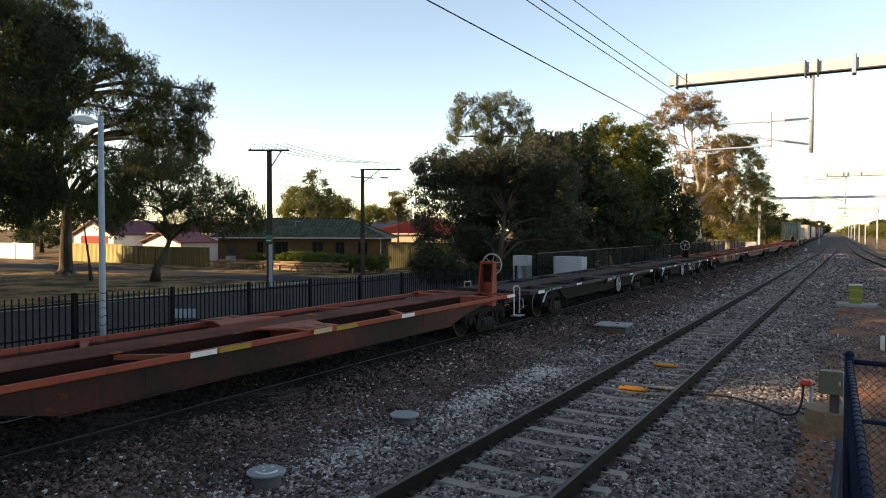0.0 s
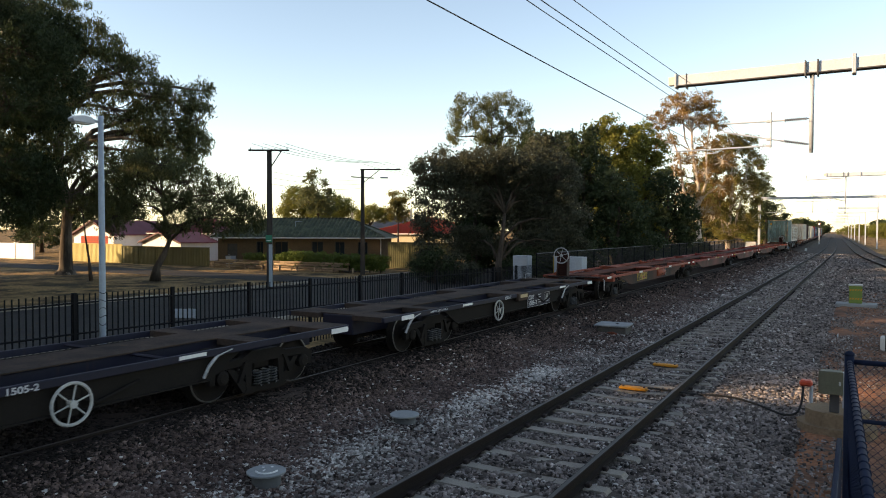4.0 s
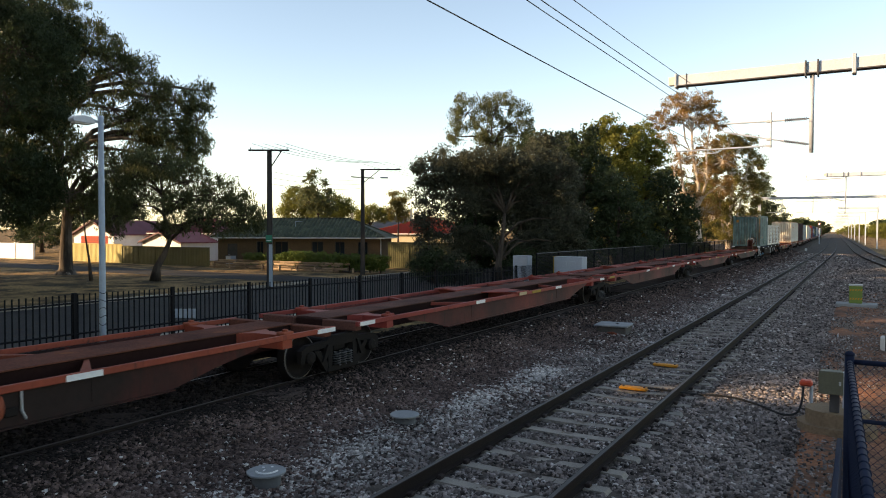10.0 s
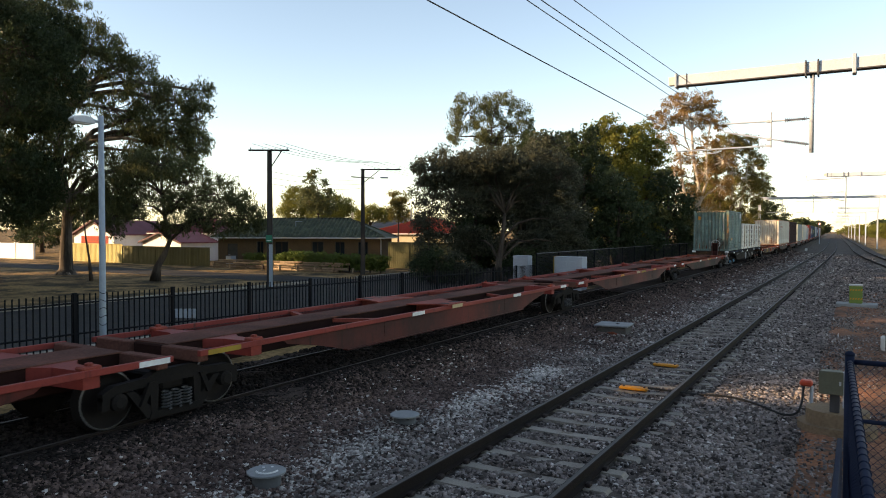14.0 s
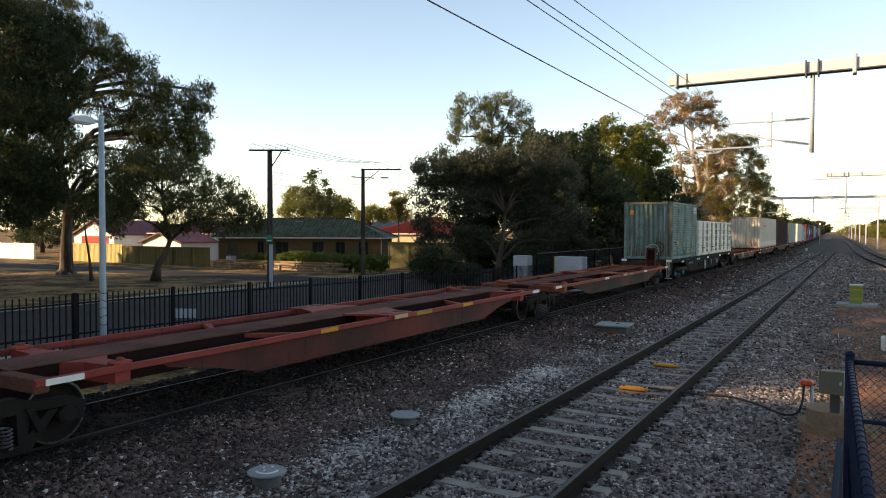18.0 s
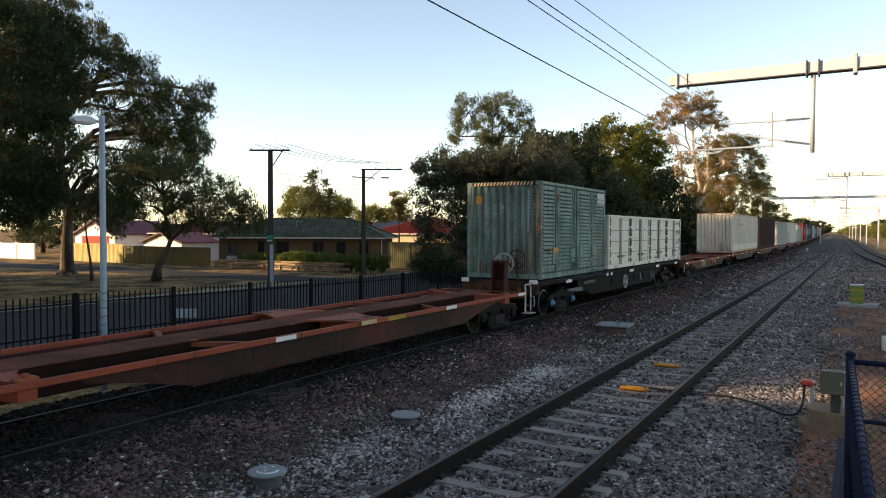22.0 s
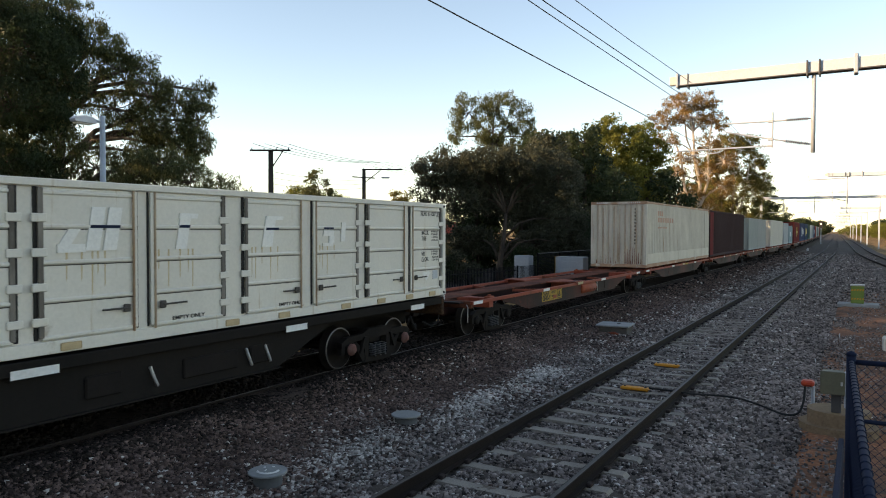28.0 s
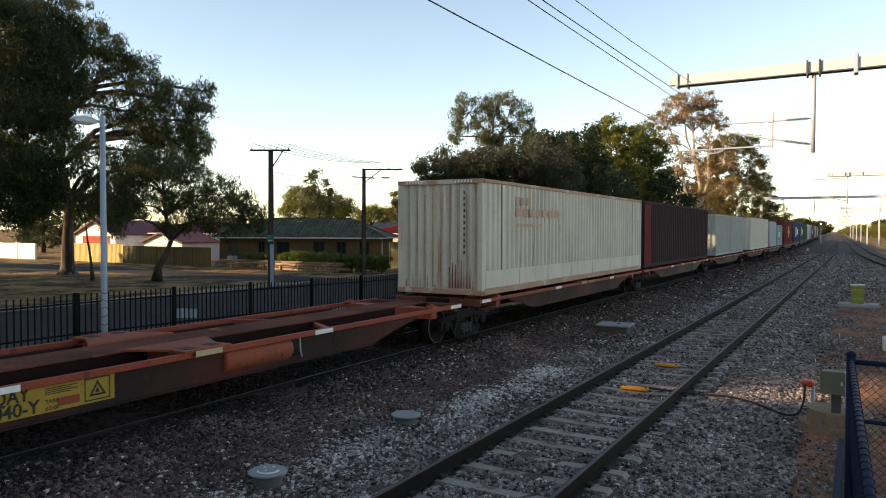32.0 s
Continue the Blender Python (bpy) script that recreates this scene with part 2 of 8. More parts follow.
M_headstock = material("rusty_black_headstock", (0.030, 0.020, 0.015), (0.075, 0.042, 0.024), 0.9, big=2.5, fine=20, bump=0.25, mix=1.2, spots=(0.26, 0.115, 0.045), spot_scale=2.2, spot_amount=0.42, grain=0.3)
M_shiny = material("old_sticker_ghost", (0.75, 0.735, 0.69), (0.70, 0.685, 0.64), 0.5, bump=0.03)
M_fence = material("black_powder_coat", (0.008, 0.008, 0.009), (0.013, 0.013, 0.014), 0.82, bump=0.05)
M_galv = material("galvanised_steel", (0.44, 0.47, 0.51), (0.36, 0.39, 0.43), 0.5, 0.1, big=1.5, fine=25, bump=0.06)
M_beam = material("pale_galvanised_beam", (0.48, 0.53, 0.58), (0.42, 0.47, 0.52), 0.5, 0.0, big=0.5, fine=25, bump=0.03)
M_darksteel = material("dark_steel", (0.06, 0.06, 0.065), (0.09, 0.085, 0.085), 0.6, 0.4)
M_insul = material("grey_insulator", (0.42, 0.43, 0.46), (0.33, 0.34, 0.37), 0.35, bump=0)
M_wire = material("wire", (0.05, 0.045, 0.042), (0.07, 0.06, 0.055), 0.6, 0.5, bump=0)
M_pole = material("pole_blue_grey_paint", (0.33, 0.39, 0.44), (0.27, 0.32, 0.37), 0.6, big=2, fine=30, bump=0.08, spots=(0.10, 0.11, 0.12), spot_scale=3, spot_amount=0.25)
M_stobie = material("pole_concrete", (0.075, 0.066, 0.058), (0.05, 0.045, 0.041), 0.9, big=1.2, fine=25, bump=0.2)
M_stobie_steel = material("pole_steel_dark", (0.022, 0.019, 0.018), (0.036, 0.028, 0.025), 0.75, 0.3)
M_gumbark = material("streaked_gum_bark", (0.17, 0.140, 0.112), (0.050, 0.040, 0.033), 0.88, big=1.6, fine=14, bump=0.7, squash=(1.6, 1.6, 0.16), mix=1.3, spots=(0.44, 0.38, 0.31), spot_scale=1.3, spot_amount=0.36, grain=0.35)
M_bark = material("gum_bark", (0.095, 0.074, 0.058), (0.045, 0.036, 0.030), 0.9, big=2.2, fine=14, bump=0.6, squash=(1, 1, 0.25), mix=0.9, grain=0.30)
M_palebark = material("pale_gum_bark", (0.55, 0.47, 0.38), (0.33, 0.26, 0.20), 0.85, big=1.2, fine=12, bump=0.4, squash=(1, 1, 0.3), mix=0.9, grain=0.30)
M_leaf_gum = leaf_material("gum_leaf", (0.056, 0.068, 0.028), (0.145, 0.150, 0.064), 0.45)
M_leaf_wattle = leaf_material("wattle_leaf", (0.034, 0.040, 0.024), (0.098, 0.100, 0.066))
# Green yellowed so that crowns look sunlit; the light is partly in the colour.
M_leaf_green = leaf_material("sunlit_green_leaf", (0.080, 0.094, 0.018), (0.205, 0.195, 0.042), 0.42)
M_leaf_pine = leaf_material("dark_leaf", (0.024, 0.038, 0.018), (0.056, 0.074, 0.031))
# Bronze leaf, brightened with the orange evening sun in its colour.
M_leaf_rust = leaf_material("sunlit_bronze_leaf", (0.130, 0.092, 0.030), (0.33, 0.190, 0.068), 0.42)
M_leaf_hedge = leaf_material("hedge_leaf", (0.060, 0.095, 0.020), (0.13, 0.165, 0.036))
M_brick = material("brown_brick", (0.150, 0.100, 0.054), (0.105, 0.070, 0.041), 0.9, big=0.8, fine=9, bump=0.3, grain=0.2)
M_tile_green = material("dark_green_roof_tile", (0.040, 0.050, 0.030), (0.092, 0.098, 0.058), 0.72, big=1.6, fine=8, bump=0.3, mix=1.1, grain=0.45, per_object=0.28)
M_tile_red = material("red_roof_tile", (0.36, 0.075, 0.045), (0.29, 0.065, 0.042), 0.8, big=0.8, fine=8, bump=0.3)
M_tile_grey = material("grey_roof_tile", (0.17, 0.16, 0.155), (0.22, 0.21, 0.20), 0.8, big=0.8, fine=8, bump=0.3)
M_maroon = material("maroon_roof_sheet", (0.16, 0.04, 0.045), (0.12, 0.035, 0.04), 0.6, big=0.8, fine=8, bump=0.1)
M_render_white = material("white_render", (0.78, 0.76, 0.72), (0.68, 0.66, 0.62), 0.85, big=0.5, fine=12, bump=0.1)
M_render_cream = material("cream_render", (0.42, 0.36, 0.25), (0.35, 0.30, 0.21), 0.85, big=0.5, fine=12, bump=0.1)
# One sheet hue in two strengths: yellow holds the sun, olive the shade.
M_sheet_yellow = material("sunlit_yellow_sheet", (0.50, 0.42, 0.17), (0.43, 0.36, 0.15), 0.65, big=0.5, fine=10, bump=0.1)
M_sheet_olive = material("olive_sheet_fence", (0.105, 0.095, 0.038), (0.08, 0.074, 0.032), 0.7, big=0.5, fine=10, bump=0.1, grain=0.2)
M_timber = material("weathered_timber", (0.36, 0.265, 0.175), (0.13, 0.095, 0.066), 0.9, big=1.8, fine=18, bump=0.5, mix=1.1, squash=(0.3, 1, 3), per_object=0.45, grain=0.3)
M_window = glass_material("dark_window_glass", (0.02, 0.024, 0.028))
M_trim = material("pale_trim", (0.55, 0.53, 0.48), (0.46, 0.44, 0.40), 0.7)
M_amber = material("amber_marker", (0.60, 0.24, 0.02), (0.50, 0.19, 0.02), 0.55, big=2, fine=20, bump=0.08, spots=(0.25, 0.12, 0.03), spot_scale=5, spot_amount=0.3)
M_pitlid = material("pit_lid_grey", (0.27, 0.28, 0.275), (0.20, 0.208, 0.205), 0.75, big=3, fine=30, bump=0.1, spots=(0.13, 0.125, 0.12), spot_scale=4, spot_amount=0.4)
M_pitdark = material("pit_barrel_grey", (0.13, 0.13, 0.125), (0.09, 0.088, 0.085), 0.85, big=3, fine=30, bump=0.1)
M_cabinet = material("cabinet_pale_grey", (0.36, 0.39, 0.42), (0.29, 0.32, 0.35), 0.6, big=1.2, fine=20, bump=0.05, streak=(0.16, 0.16, 0.16), streak_amount=0.4)
M_boxgreen = material("trackside_box_olive", (0.125, 0.120, 0.082), (0.10, 0.098, 0.068), 0.6, big=4, fine=30, bump=0.08)
M_hazard = material("equipment_green", (0.16, 0.22, 0.05), (0.12, 0.18, 0.045), 0.6, bump=0.05)
M_signal_red = material("red_plastic", (0.55, 0.075, 0.035), (0.45, 0.06, 0.03), 0.5, bump=0.05)
M_bluefence = material("dark_blue_steel", (0.012, 0.018, 0.040), (0.017, 0.024, 0.046), 0.6, big=3, fine=30, bump=0.08)
M_bluefence.node_tree.nodes["Principled BSDF"].inputs["Specular IOR Level"].default_value = 0.06
M_paving = material("platform_paving", (0.19, 0.185, 0.175), (0.15, 0.145, 0.14), 0.9, big=0.8, fine=30, bump=0.2)
M_sand = material("sandy_concrete", (0.26, 0.185, 0.115), (0.16, 0.11, 0.072), 0.9, big=0.8, fine=20, bump=0.25, grain=0.25)
M_rustbrick = material("rusty_brick", (0.23, 0.06, 0.03), (0.13, 0.04, 0.024), 0.9, big=6, fine=20, bump=0.4)
# Olive leaf, lightened in its colour where too little sun arrives.
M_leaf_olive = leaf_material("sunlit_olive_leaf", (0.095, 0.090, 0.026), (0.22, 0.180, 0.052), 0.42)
M_teal = material("teal_matting", (0.05, 0.13, 0.12), (0.04, 0.10, 0.095), 0.8)


# ---- mesh helpers ----
class Geo:
    """Collects the faces of one mesh."""

    def __init__(self):
        self.v, self.f = [], []

    def add(self, verts, faces):
        k = len(self.v)
        self.v.extend(tuple(p) for p in verts)
        self.f.extend(tuple(i + k for i in f) for f in faces)
        return self

    def box(self, x0, x1, y0, y1, z0, z1, ch=0.0):
        lo, hi = (min(x0, x1), min(y0, y1), min(z0, z1)), (max(x0, x1), max(y0, y1), max(z0, z1))
        if ch <= 0:
            v = [((lo, hi)[a][0], (lo, hi)[b][1], (lo, hi)[c][2]) for a in (0, 1) for b in (0, 1) for c in (0, 1)]
            return self.add(v, [(0, 1, 3, 2), (4, 6, 7, 5), (0, 4, 5, 1), (2, 3, 7, 6), (0, 2, 6, 4), (1, 5, 7, 3)])
        v, at = [], {}
        for s in [(a, b, c) for a in (0, 1) for b in (0, 1) for c in (0, 1)]:
            for ax in range(3):
                p = []
                for i in range(3):
                    e = hi[i] if s[i] else lo[i]
                    if i != ax:
                        e += -ch if s[i] else ch
                    p.append(e)
                at[s, ax] = len(v)
                v.append(p)
        f = []
        for ax in range(3):
            o = [i for i in range(3) if i != ax]
            for sg in (0, 1):
                ring = []
                for a, b in ((0, 0), (1, 0), (1, 1), (0, 1)):
                    s = [0, 0, 0]
                    s[ax], s[o[0]], s[o[1]] = sg, a, b
                    ring.append(at[tuple(s), ax])
                f.append(ring)
            for a in (0, 1):
                for b in (0, 1):
                    s0, s1 = [0, 0, 0], [0, 0, 0]
                    s0[ax], s1[ax] = 0, 1
                    s0[o[0]] = s1[o[0]] = a
                    s0[o[1]] = s1[o[1]] = b
                    f.append((at[tuple(s0), o[0]], at[tuple(s1), o[0]], at[tuple(s1), o[1]], at[tuple(s0), o[1]]))
        for s in [(a, b, c) for a in (0, 1) for b in (0, 1) for c in (0, 1)]:
            f.append((at[s, 0], at[s, 1], at[s, 2]))
        return self.add(v, f)

    def tube(self, path, r, n=8, cap=True):
        path = [Vector(p) for p in path]
        rs = r if isinstance(r, (list, tuple)) else [r] * len(path)
        v, f = [], []
        for i, p in enumerate(path):
            d = (path[min(i + 1, len(path) - 1)] - path[max(i - 1, 0)]).normalized()
            a = d.orthogonal().normalized() if abs(d.z) > 0.95 else d.cross(Vector((0, 0, 1))).normalized()
            if abs(d.z) > 0.95:
                a = (Vector((1, 0, 0)) - d * d.x).normalized()
            b = d.cross(a)
            for k in range(n):
                w = 2 * math.pi * k / n
                v.append(p + (a * math.cos(w) + b * math.sin(w)) * rs[i])
        for i in range(len(path) - 1):
            for k in range(n):
                f.append((i * n + k, i * n + (k + 1) % n, (i + 1) * n + (k + 1) % n, (i + 1) * n + k))
        if cap:
            f.append(tuple(range(n)))
            f.append(tuple(range((len(path) - 1) * n, len(path) * n)))
        return self.add(v, f)

    def lathe(self, profile, n=16, m=None, cap=True):
        """Turns (radius, height) pairs about z, then moves the body by m."""
        v, f = [], []
        for r, h in profile:
            for k in range(n):
                w = 2 * math.pi * k / n
                v.append(Vector((r * math.cos(w), r * math.sin(w), h)))
        for i in range(len(profile) - 1):
            for k in range(n):
                f.append((i * n + k, i * n + (k + 1) % n, (i + 1) * n + (k + 1) % n, (i + 1) * n + k))
        if cap and profile[0][0] > 1e-6:
            f.append(tuple(range(n)))
        if cap and profile[-1][0] > 1e-6:
            f.append(tuple(range((len(profile) - 1) * n, len(profile) * n)))
        if m is not None:
            v = [m @ p for p in v]
        return self.add(v, f)

    def ring(self, c, r, t, normal="y", n=20, k=6):
        v, f = [], []
        for i in range(n):
            a = 2 * math.pi * i / n
            for j in range(k):
                b = 2 * math.pi * j / k
                q, h = r + t * math.cos(b), t * math.sin(b)
                p = (q * math.cos(a), q * math.sin(a))
                v.append({"y": (c[0] + p[0], c[1] + h, c[2] + p[1]), "x": (c[0] + h, c[1] + p[0], c[2] + p[1]), "z": (c[0] + p[0], c[1] + p[1], c[2] + h)}[normal])
        for i in range(n):
            for j in range(k):
                f.append((i * k + j, ((i + 1) % n) * k + j, ((i + 1) % n) * k + (j + 1) % k, i * k + (j + 1) % k))
        return self.add(v, f)

    def slab(self, outline, axis, a, b):
        """A plane outline pushed along an axis from a to b. Outline pairs: axis x (y, z), y (x, z), z (x, y)."""
        n = len(outline)
        put = {"x": lambda p, e: (e, p[0], p[1]), "y": lambda p, e: (p[0], e, p[1]), "z": lambda p, e: (p[0], p[1], e)}[axis]
        v = [put(p, a) for p in outline] + [put(p, b) for p in outline]
        f = [tuple(range(n)), tuple(range(2 * n - 1, n - 1, -1))] + [(i, (i + 1) % n, n + (i + 1) % n, n + i) for i in range(n)]
        return self.add(v, f)

    def moved(self, m):
        self.v = [tuple(m @ Vector(p)) for p in self.v]
        return self


def mesh_of(name, geo, mat, smooth=False):
    me = bpy.data.meshes.new(name)
    me.from_pydata(geo.v, [], geo.f)
    if len(geo.f) < 4000:
        bm = bmesh.new()
        bm.from_mesh(me)
        bmesh.ops.recalc_face_normals(bm, faces=bm.faces)
        bm.to_mesh(me)
        bm.free()
    me.materials.append(mat)
    if smooth:
        me.polygons.foreach_set("use_smooth", [True] * len(me.polygons))
    me.update()
    return me


def array_mesh(name, verts, quads, mat):
    """A mesh from numpy arrays: verts (n, 3) and quads (m, 4)."""
    me = bpy.data.meshes.new(name)
    me.vertices.add(len(verts))
    me.vertices.foreach_set("co", np.ascontiguousarray(verts, dtype=np.float32).ravel())
    me.loops.add(quads.size)
    me.loops.foreach_set("vertex_index", np.ascontiguousarray(quads, dtype=np.int32).ravel())
    me.polygons.add(len(quads))
    me.polygons.foreach_set("loop_start", np.arange(0, quads.size, quads.shape[1], dtype=np.int32))
    me.update(calc_edges=True)
    me.materials.append(mat)
    return me


def part(name, geo, mat, parent, label="", at=None, smooth=False):
    ob = new(name, geo if isinstance(geo, bpy.types.Mesh) else mesh_of(name, geo, mat, smooth))
    ob.parent = parent
    if at is not None:
        ob.matrix_basis = at
    if label:
        ob["label"] = label
    return ob


def thing(name, at, label, category, group="", kind=""):
    ob = new(name)
    ob.matrix_basis = at
    ob.empty_display_size = 0.2
    return tagged(ob, label, category, group, kind)


def lettering(text, size, mat, parent, at, name="lettering", width=0.0):
    cu = bpy.data.curves.new(name, "FONT")
    cu.body, cu.size, cu.extrude, cu.offset = text, size, 0.001, size * 0.022
    tmp = bpy.data.objects.new(name, cu)
    scene.collection.objects.link(tmp)
    bpy.context.view_layer.update()
    me = bpy.data.meshes.new_from_object(tmp.evaluated_get(bpy.context.evaluated_depsgraph_get()))
    bpy.data.objects.remove(tmp)
    me.materials.clear()
    me.materials.append(mat)
    if width:
        xs = [v.co.x for v in me.vertices]
        k = width / (max(xs) - min(xs))
        for v in me.vertices:
            v.co.x *= k
    ob = new(name, me)
    ob.parent, ob.matrix_basis = parent, at
    return ob


def facing_side(y, z, x):
    """Pose for writing on a side that faces +x, read along +y."""
    return pose(x, y, z, 90, 0, 90)


# ---- ground, streets, ballast ----
def ground():
    g = Geo()
    g.add([(-3000, -400, GROUND), (3000, -400, GROUND), (3000, 3000, GROUND), (-3000, 3000, GROUND)], [(0, 1, 2, 3)])
    tagged(new("ground", mesh_of("ground", g, M_ground)), "dry grassy ground with fallen leaves", "ground", kind="structure")
    g = Geo().box(-29.5, -18.5, -200, 220, GROUND - 0.2, GROUND + 0.006)
    tagged(new("road", mesh_of("road", g, M_asphalt)), "grey asphalt street along the railway fence", "road", kind="structure")
    g = Geo().box(-200, -29.52, 34.0, 38.5, GROUND - 0.2, GROUND + 0.006)
    tagged(new("road", mesh_of("road", g, M_asphalt)), "grey asphalt side street before the houses", "road", kind="structure")
    g = Geo().box(-29.75, -29.52, -200, 33.8, GROUND - 0.2, GROUND + 0.13, 0.02).box(-29.75, -29.52, 38.7, 200, GROUND - 0.2, GROUND + 0.13, 0.02)
    tagged(new("kerb", mesh_of("kerb", g, M_kerb)), "pale concrete kerb of the street", "kerb", kind="structure")
    g = Geo().box(-18.48, -18.25, -200, 220, GROUND - 0.2, GROUND + 0.12, 0.02)
    tagged(new("kerb", mesh_of("kerb", g, M_kerb)), "pale concrete kerb beside the railway fence", "kerb", kind="structure")


BALLAST_X = np.array([-13.4, -12.2, -11.2, -10.7, -7.8, -7.2, -6.5, -5.6, -5.2, -2.2, -1.5, -0.7])
BALLAST_Z = np.array([-0.44, -0.32, -0.05, 0.06, 0.06, -0.04, -0.14, -0.20, -0.205, -0.21, -0.25, -0.34])


def ballast():
    ys = np.concatenate([np.arange(-40, 3, 4), np.arange(3, 32, 0.18), np.arange(32, 60, 0.6), np.arange(60, 170, 5), np.arange(170, 900, 40)])
    xs = np.concatenate([np.arange(-13.4, -8, 0.4), np.arange(-8, -0.65, 0.12)])
    off = np.array([bend(y)[0] for y in ys])
    base = np.interp(xs, BALLAST_X, BALLAST_Z)
    gx = xs[None, :] + off[:, None]
    gy = np.repeat(ys[:, None], len(xs), 1)
    rough = np.random.RandomState(3).normal(0, 0.012, gx.shape)
    gz = base[None, :] + rough + 0.03 * np.sin(gx * 2.1 + gy * 0.7) * np.sin(gy * 1.3)
    gz[:, 0] = gz[:, -1] = -0.6
    n, m = gx.shape
    idx = np.arange(n * m).reshape(n, m)
    q = np.stack([idx[:-1, :-1], idx[:-1, 1:], idx[1:, 1:], idx[1:, :-1]], -1).reshape(-1, 4)
    me = array_mesh("ballast", np.stack([gx, gy, gz], -1).reshape(-1, 3), q, M_ballast)
    tagged(new("ballast", me), "dark grey crushed-stone ballast bed under the tracks", "ballast", kind="structure")
    # the freight track lies deep in brown stone, darkened to imitate the train's shade
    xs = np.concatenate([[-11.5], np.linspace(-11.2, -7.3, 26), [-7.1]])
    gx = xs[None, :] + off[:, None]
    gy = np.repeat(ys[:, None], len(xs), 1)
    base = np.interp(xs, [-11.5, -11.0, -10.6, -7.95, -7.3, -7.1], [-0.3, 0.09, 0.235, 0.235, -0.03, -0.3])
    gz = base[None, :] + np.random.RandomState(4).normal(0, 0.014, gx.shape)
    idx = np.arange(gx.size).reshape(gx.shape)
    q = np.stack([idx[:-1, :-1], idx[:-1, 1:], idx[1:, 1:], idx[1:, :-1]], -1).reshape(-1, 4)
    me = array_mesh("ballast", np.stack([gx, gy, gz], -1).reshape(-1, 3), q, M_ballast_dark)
    tagged(new("ballast", me), "brown ballast of the freight track, darkened for the train's shade", "ballast", kind="structure")


def stones(name, mat, label, seed, areas, keep):
    """Loose stones, each a jittered block; areas: x0, x1, y0, y1, number, size."""
    rs = np.random.RandomState(seed)
    c8 = np.array([(a, b, c) for a in (-1, 1) for b in (-1, 1) for c in (-1, 1)], float) * 0.5
    q6 = np.array([(0, 1, 3, 2), (4, 6, 7, 5), (0, 4, 5, 1), (2, 3, 7, 6), (1, 5, 7, 3)])
    vs, qs, k = [], [], 0
    for x0, x1, y0, y1, count, size in areas:
        x, y = rs.uniform(x0, x1, count), rs.uniform(y0, y1, count)
        ok = keep(x, y, rs)
        x, y = x[ok], y[ok]
        n = len(x)
        z = np.where(x > -1.0, -0.285, np.where((x < -7.25) & (x > -10.9), np.interp(x, [-11.0, -10.6, -7.95, -7.25], [0.1, 0.235, 0.235, -0.01]), np.interp(x, BALLAST_X, BALLAST_Z))) + 0.03 * np.sin(x * 2.1 + y * 0.7) * np.sin(y * 1.3)
        s = size * rs.uniform(0.55, 1.35, n)
        x = x + np.where(y > 90, -(y - 90) ** 2 / 5200, 0.0)
        p = c8[None] * rs.uniform(0.55, 1.1, (n, 1, 3)) + rs.uniform(-0.24, 0.24, (n, 8, 3))
        a, b = rs.uniform(0, 6.28, n), rs.uniform(-0.9, 0.9, n)
        px = p[..., 0] * np.cos(b)[:, None] - p[..., 2] * np.sin(b)[:, None]
        pz = p[..., 0] * np.sin(b)[:, None] + p[..., 2] * np.cos(b)[:, None]
        qx = px * np.cos(a)[:, None] - p[..., 1] * np.sin(a)[:, None]
        qy = px * np.sin(a)[:, None] + p[..., 1] * np.cos(a)[:, None]
        v = np.stack([qx * s[:, None] + x[:, None], qy * s[:, None] + y[:, None], pz * s[:, None] * 0.8 + (z + s * 0.22)[:, None]], -1)
        vs.append(v.reshape(-1, 3))
        qs.append((q6[None] + (np.arange(n) * 8)[:, None, None]).reshape(-1, 4) + k)
        k += n * 8
    ob = new(name, array_mesh(name, np.concatenate(vs), np.concatenate(qs), mat))
    tagged(ob, label, "ballast stones", kind="stuff")


SLEEPER_Y0, SLEEPER_STEP = 7.53, 0.675


def stone_keep(tone):
    def f(x, y, rs):
        band = np.exp(-((x + 5.95 - 0.02 * (y - 9)) / 0.36) ** 2) * (y < 15) + 0.22 * np.exp(-((x + 5.2) / 0.35) ** 2) + 0.11 * (x > -5.0) * (x < -1.6) + 0.12 * (y > 16) * (x < -5.2) * (x > -6.6) + 0.045
        patch = 1.1 * band * (0.6 + 0.4 * np.sin(x * 3 + y * 1.1) * np.sin(y * 0.8))
        u = rs.uniform(0, 1, len(x))
        brown = 1 / (1 + np.exp((x + 5.85 + 0.35 * np.sin(y * 0.9)) / 0.28))
        # share of blackened stones grows towards the train, as its painted shade
        shade_band = rs.uniform(0, 1, len(x)) < 1 / (1 + np.exp((x + 7.78 + 0.06 * np.sin(y * 1.3)) / 0.22))
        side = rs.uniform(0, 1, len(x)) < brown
        sel = {"pale": (u < patch) & ~shade_band, "brown": (u >= patch) & side & ~shade_band, "grey": (u >= patch) & ~side & ~shade_band, "shade_band": shade_band}[tone]
        near = (x > -5.05) & (x < -2.35)
        on_sleeper = np.abs(((y - SLEEPER_Y0 + SLEEPER_STEP / 2) % SLEEPER_STEP) - SLEEPER_STEP / 2) < 0.112
        on_rail = (np.abs(x + 4.535) < 0.1) | (np.abs(x + 2.865) < 0.1) | (np.abs(x + 8.5) < 0.1) | (np.abs(x + 10.0) < 0.1)
        return sel & ~(near & on_sleeper) & ~on_rail
    return f


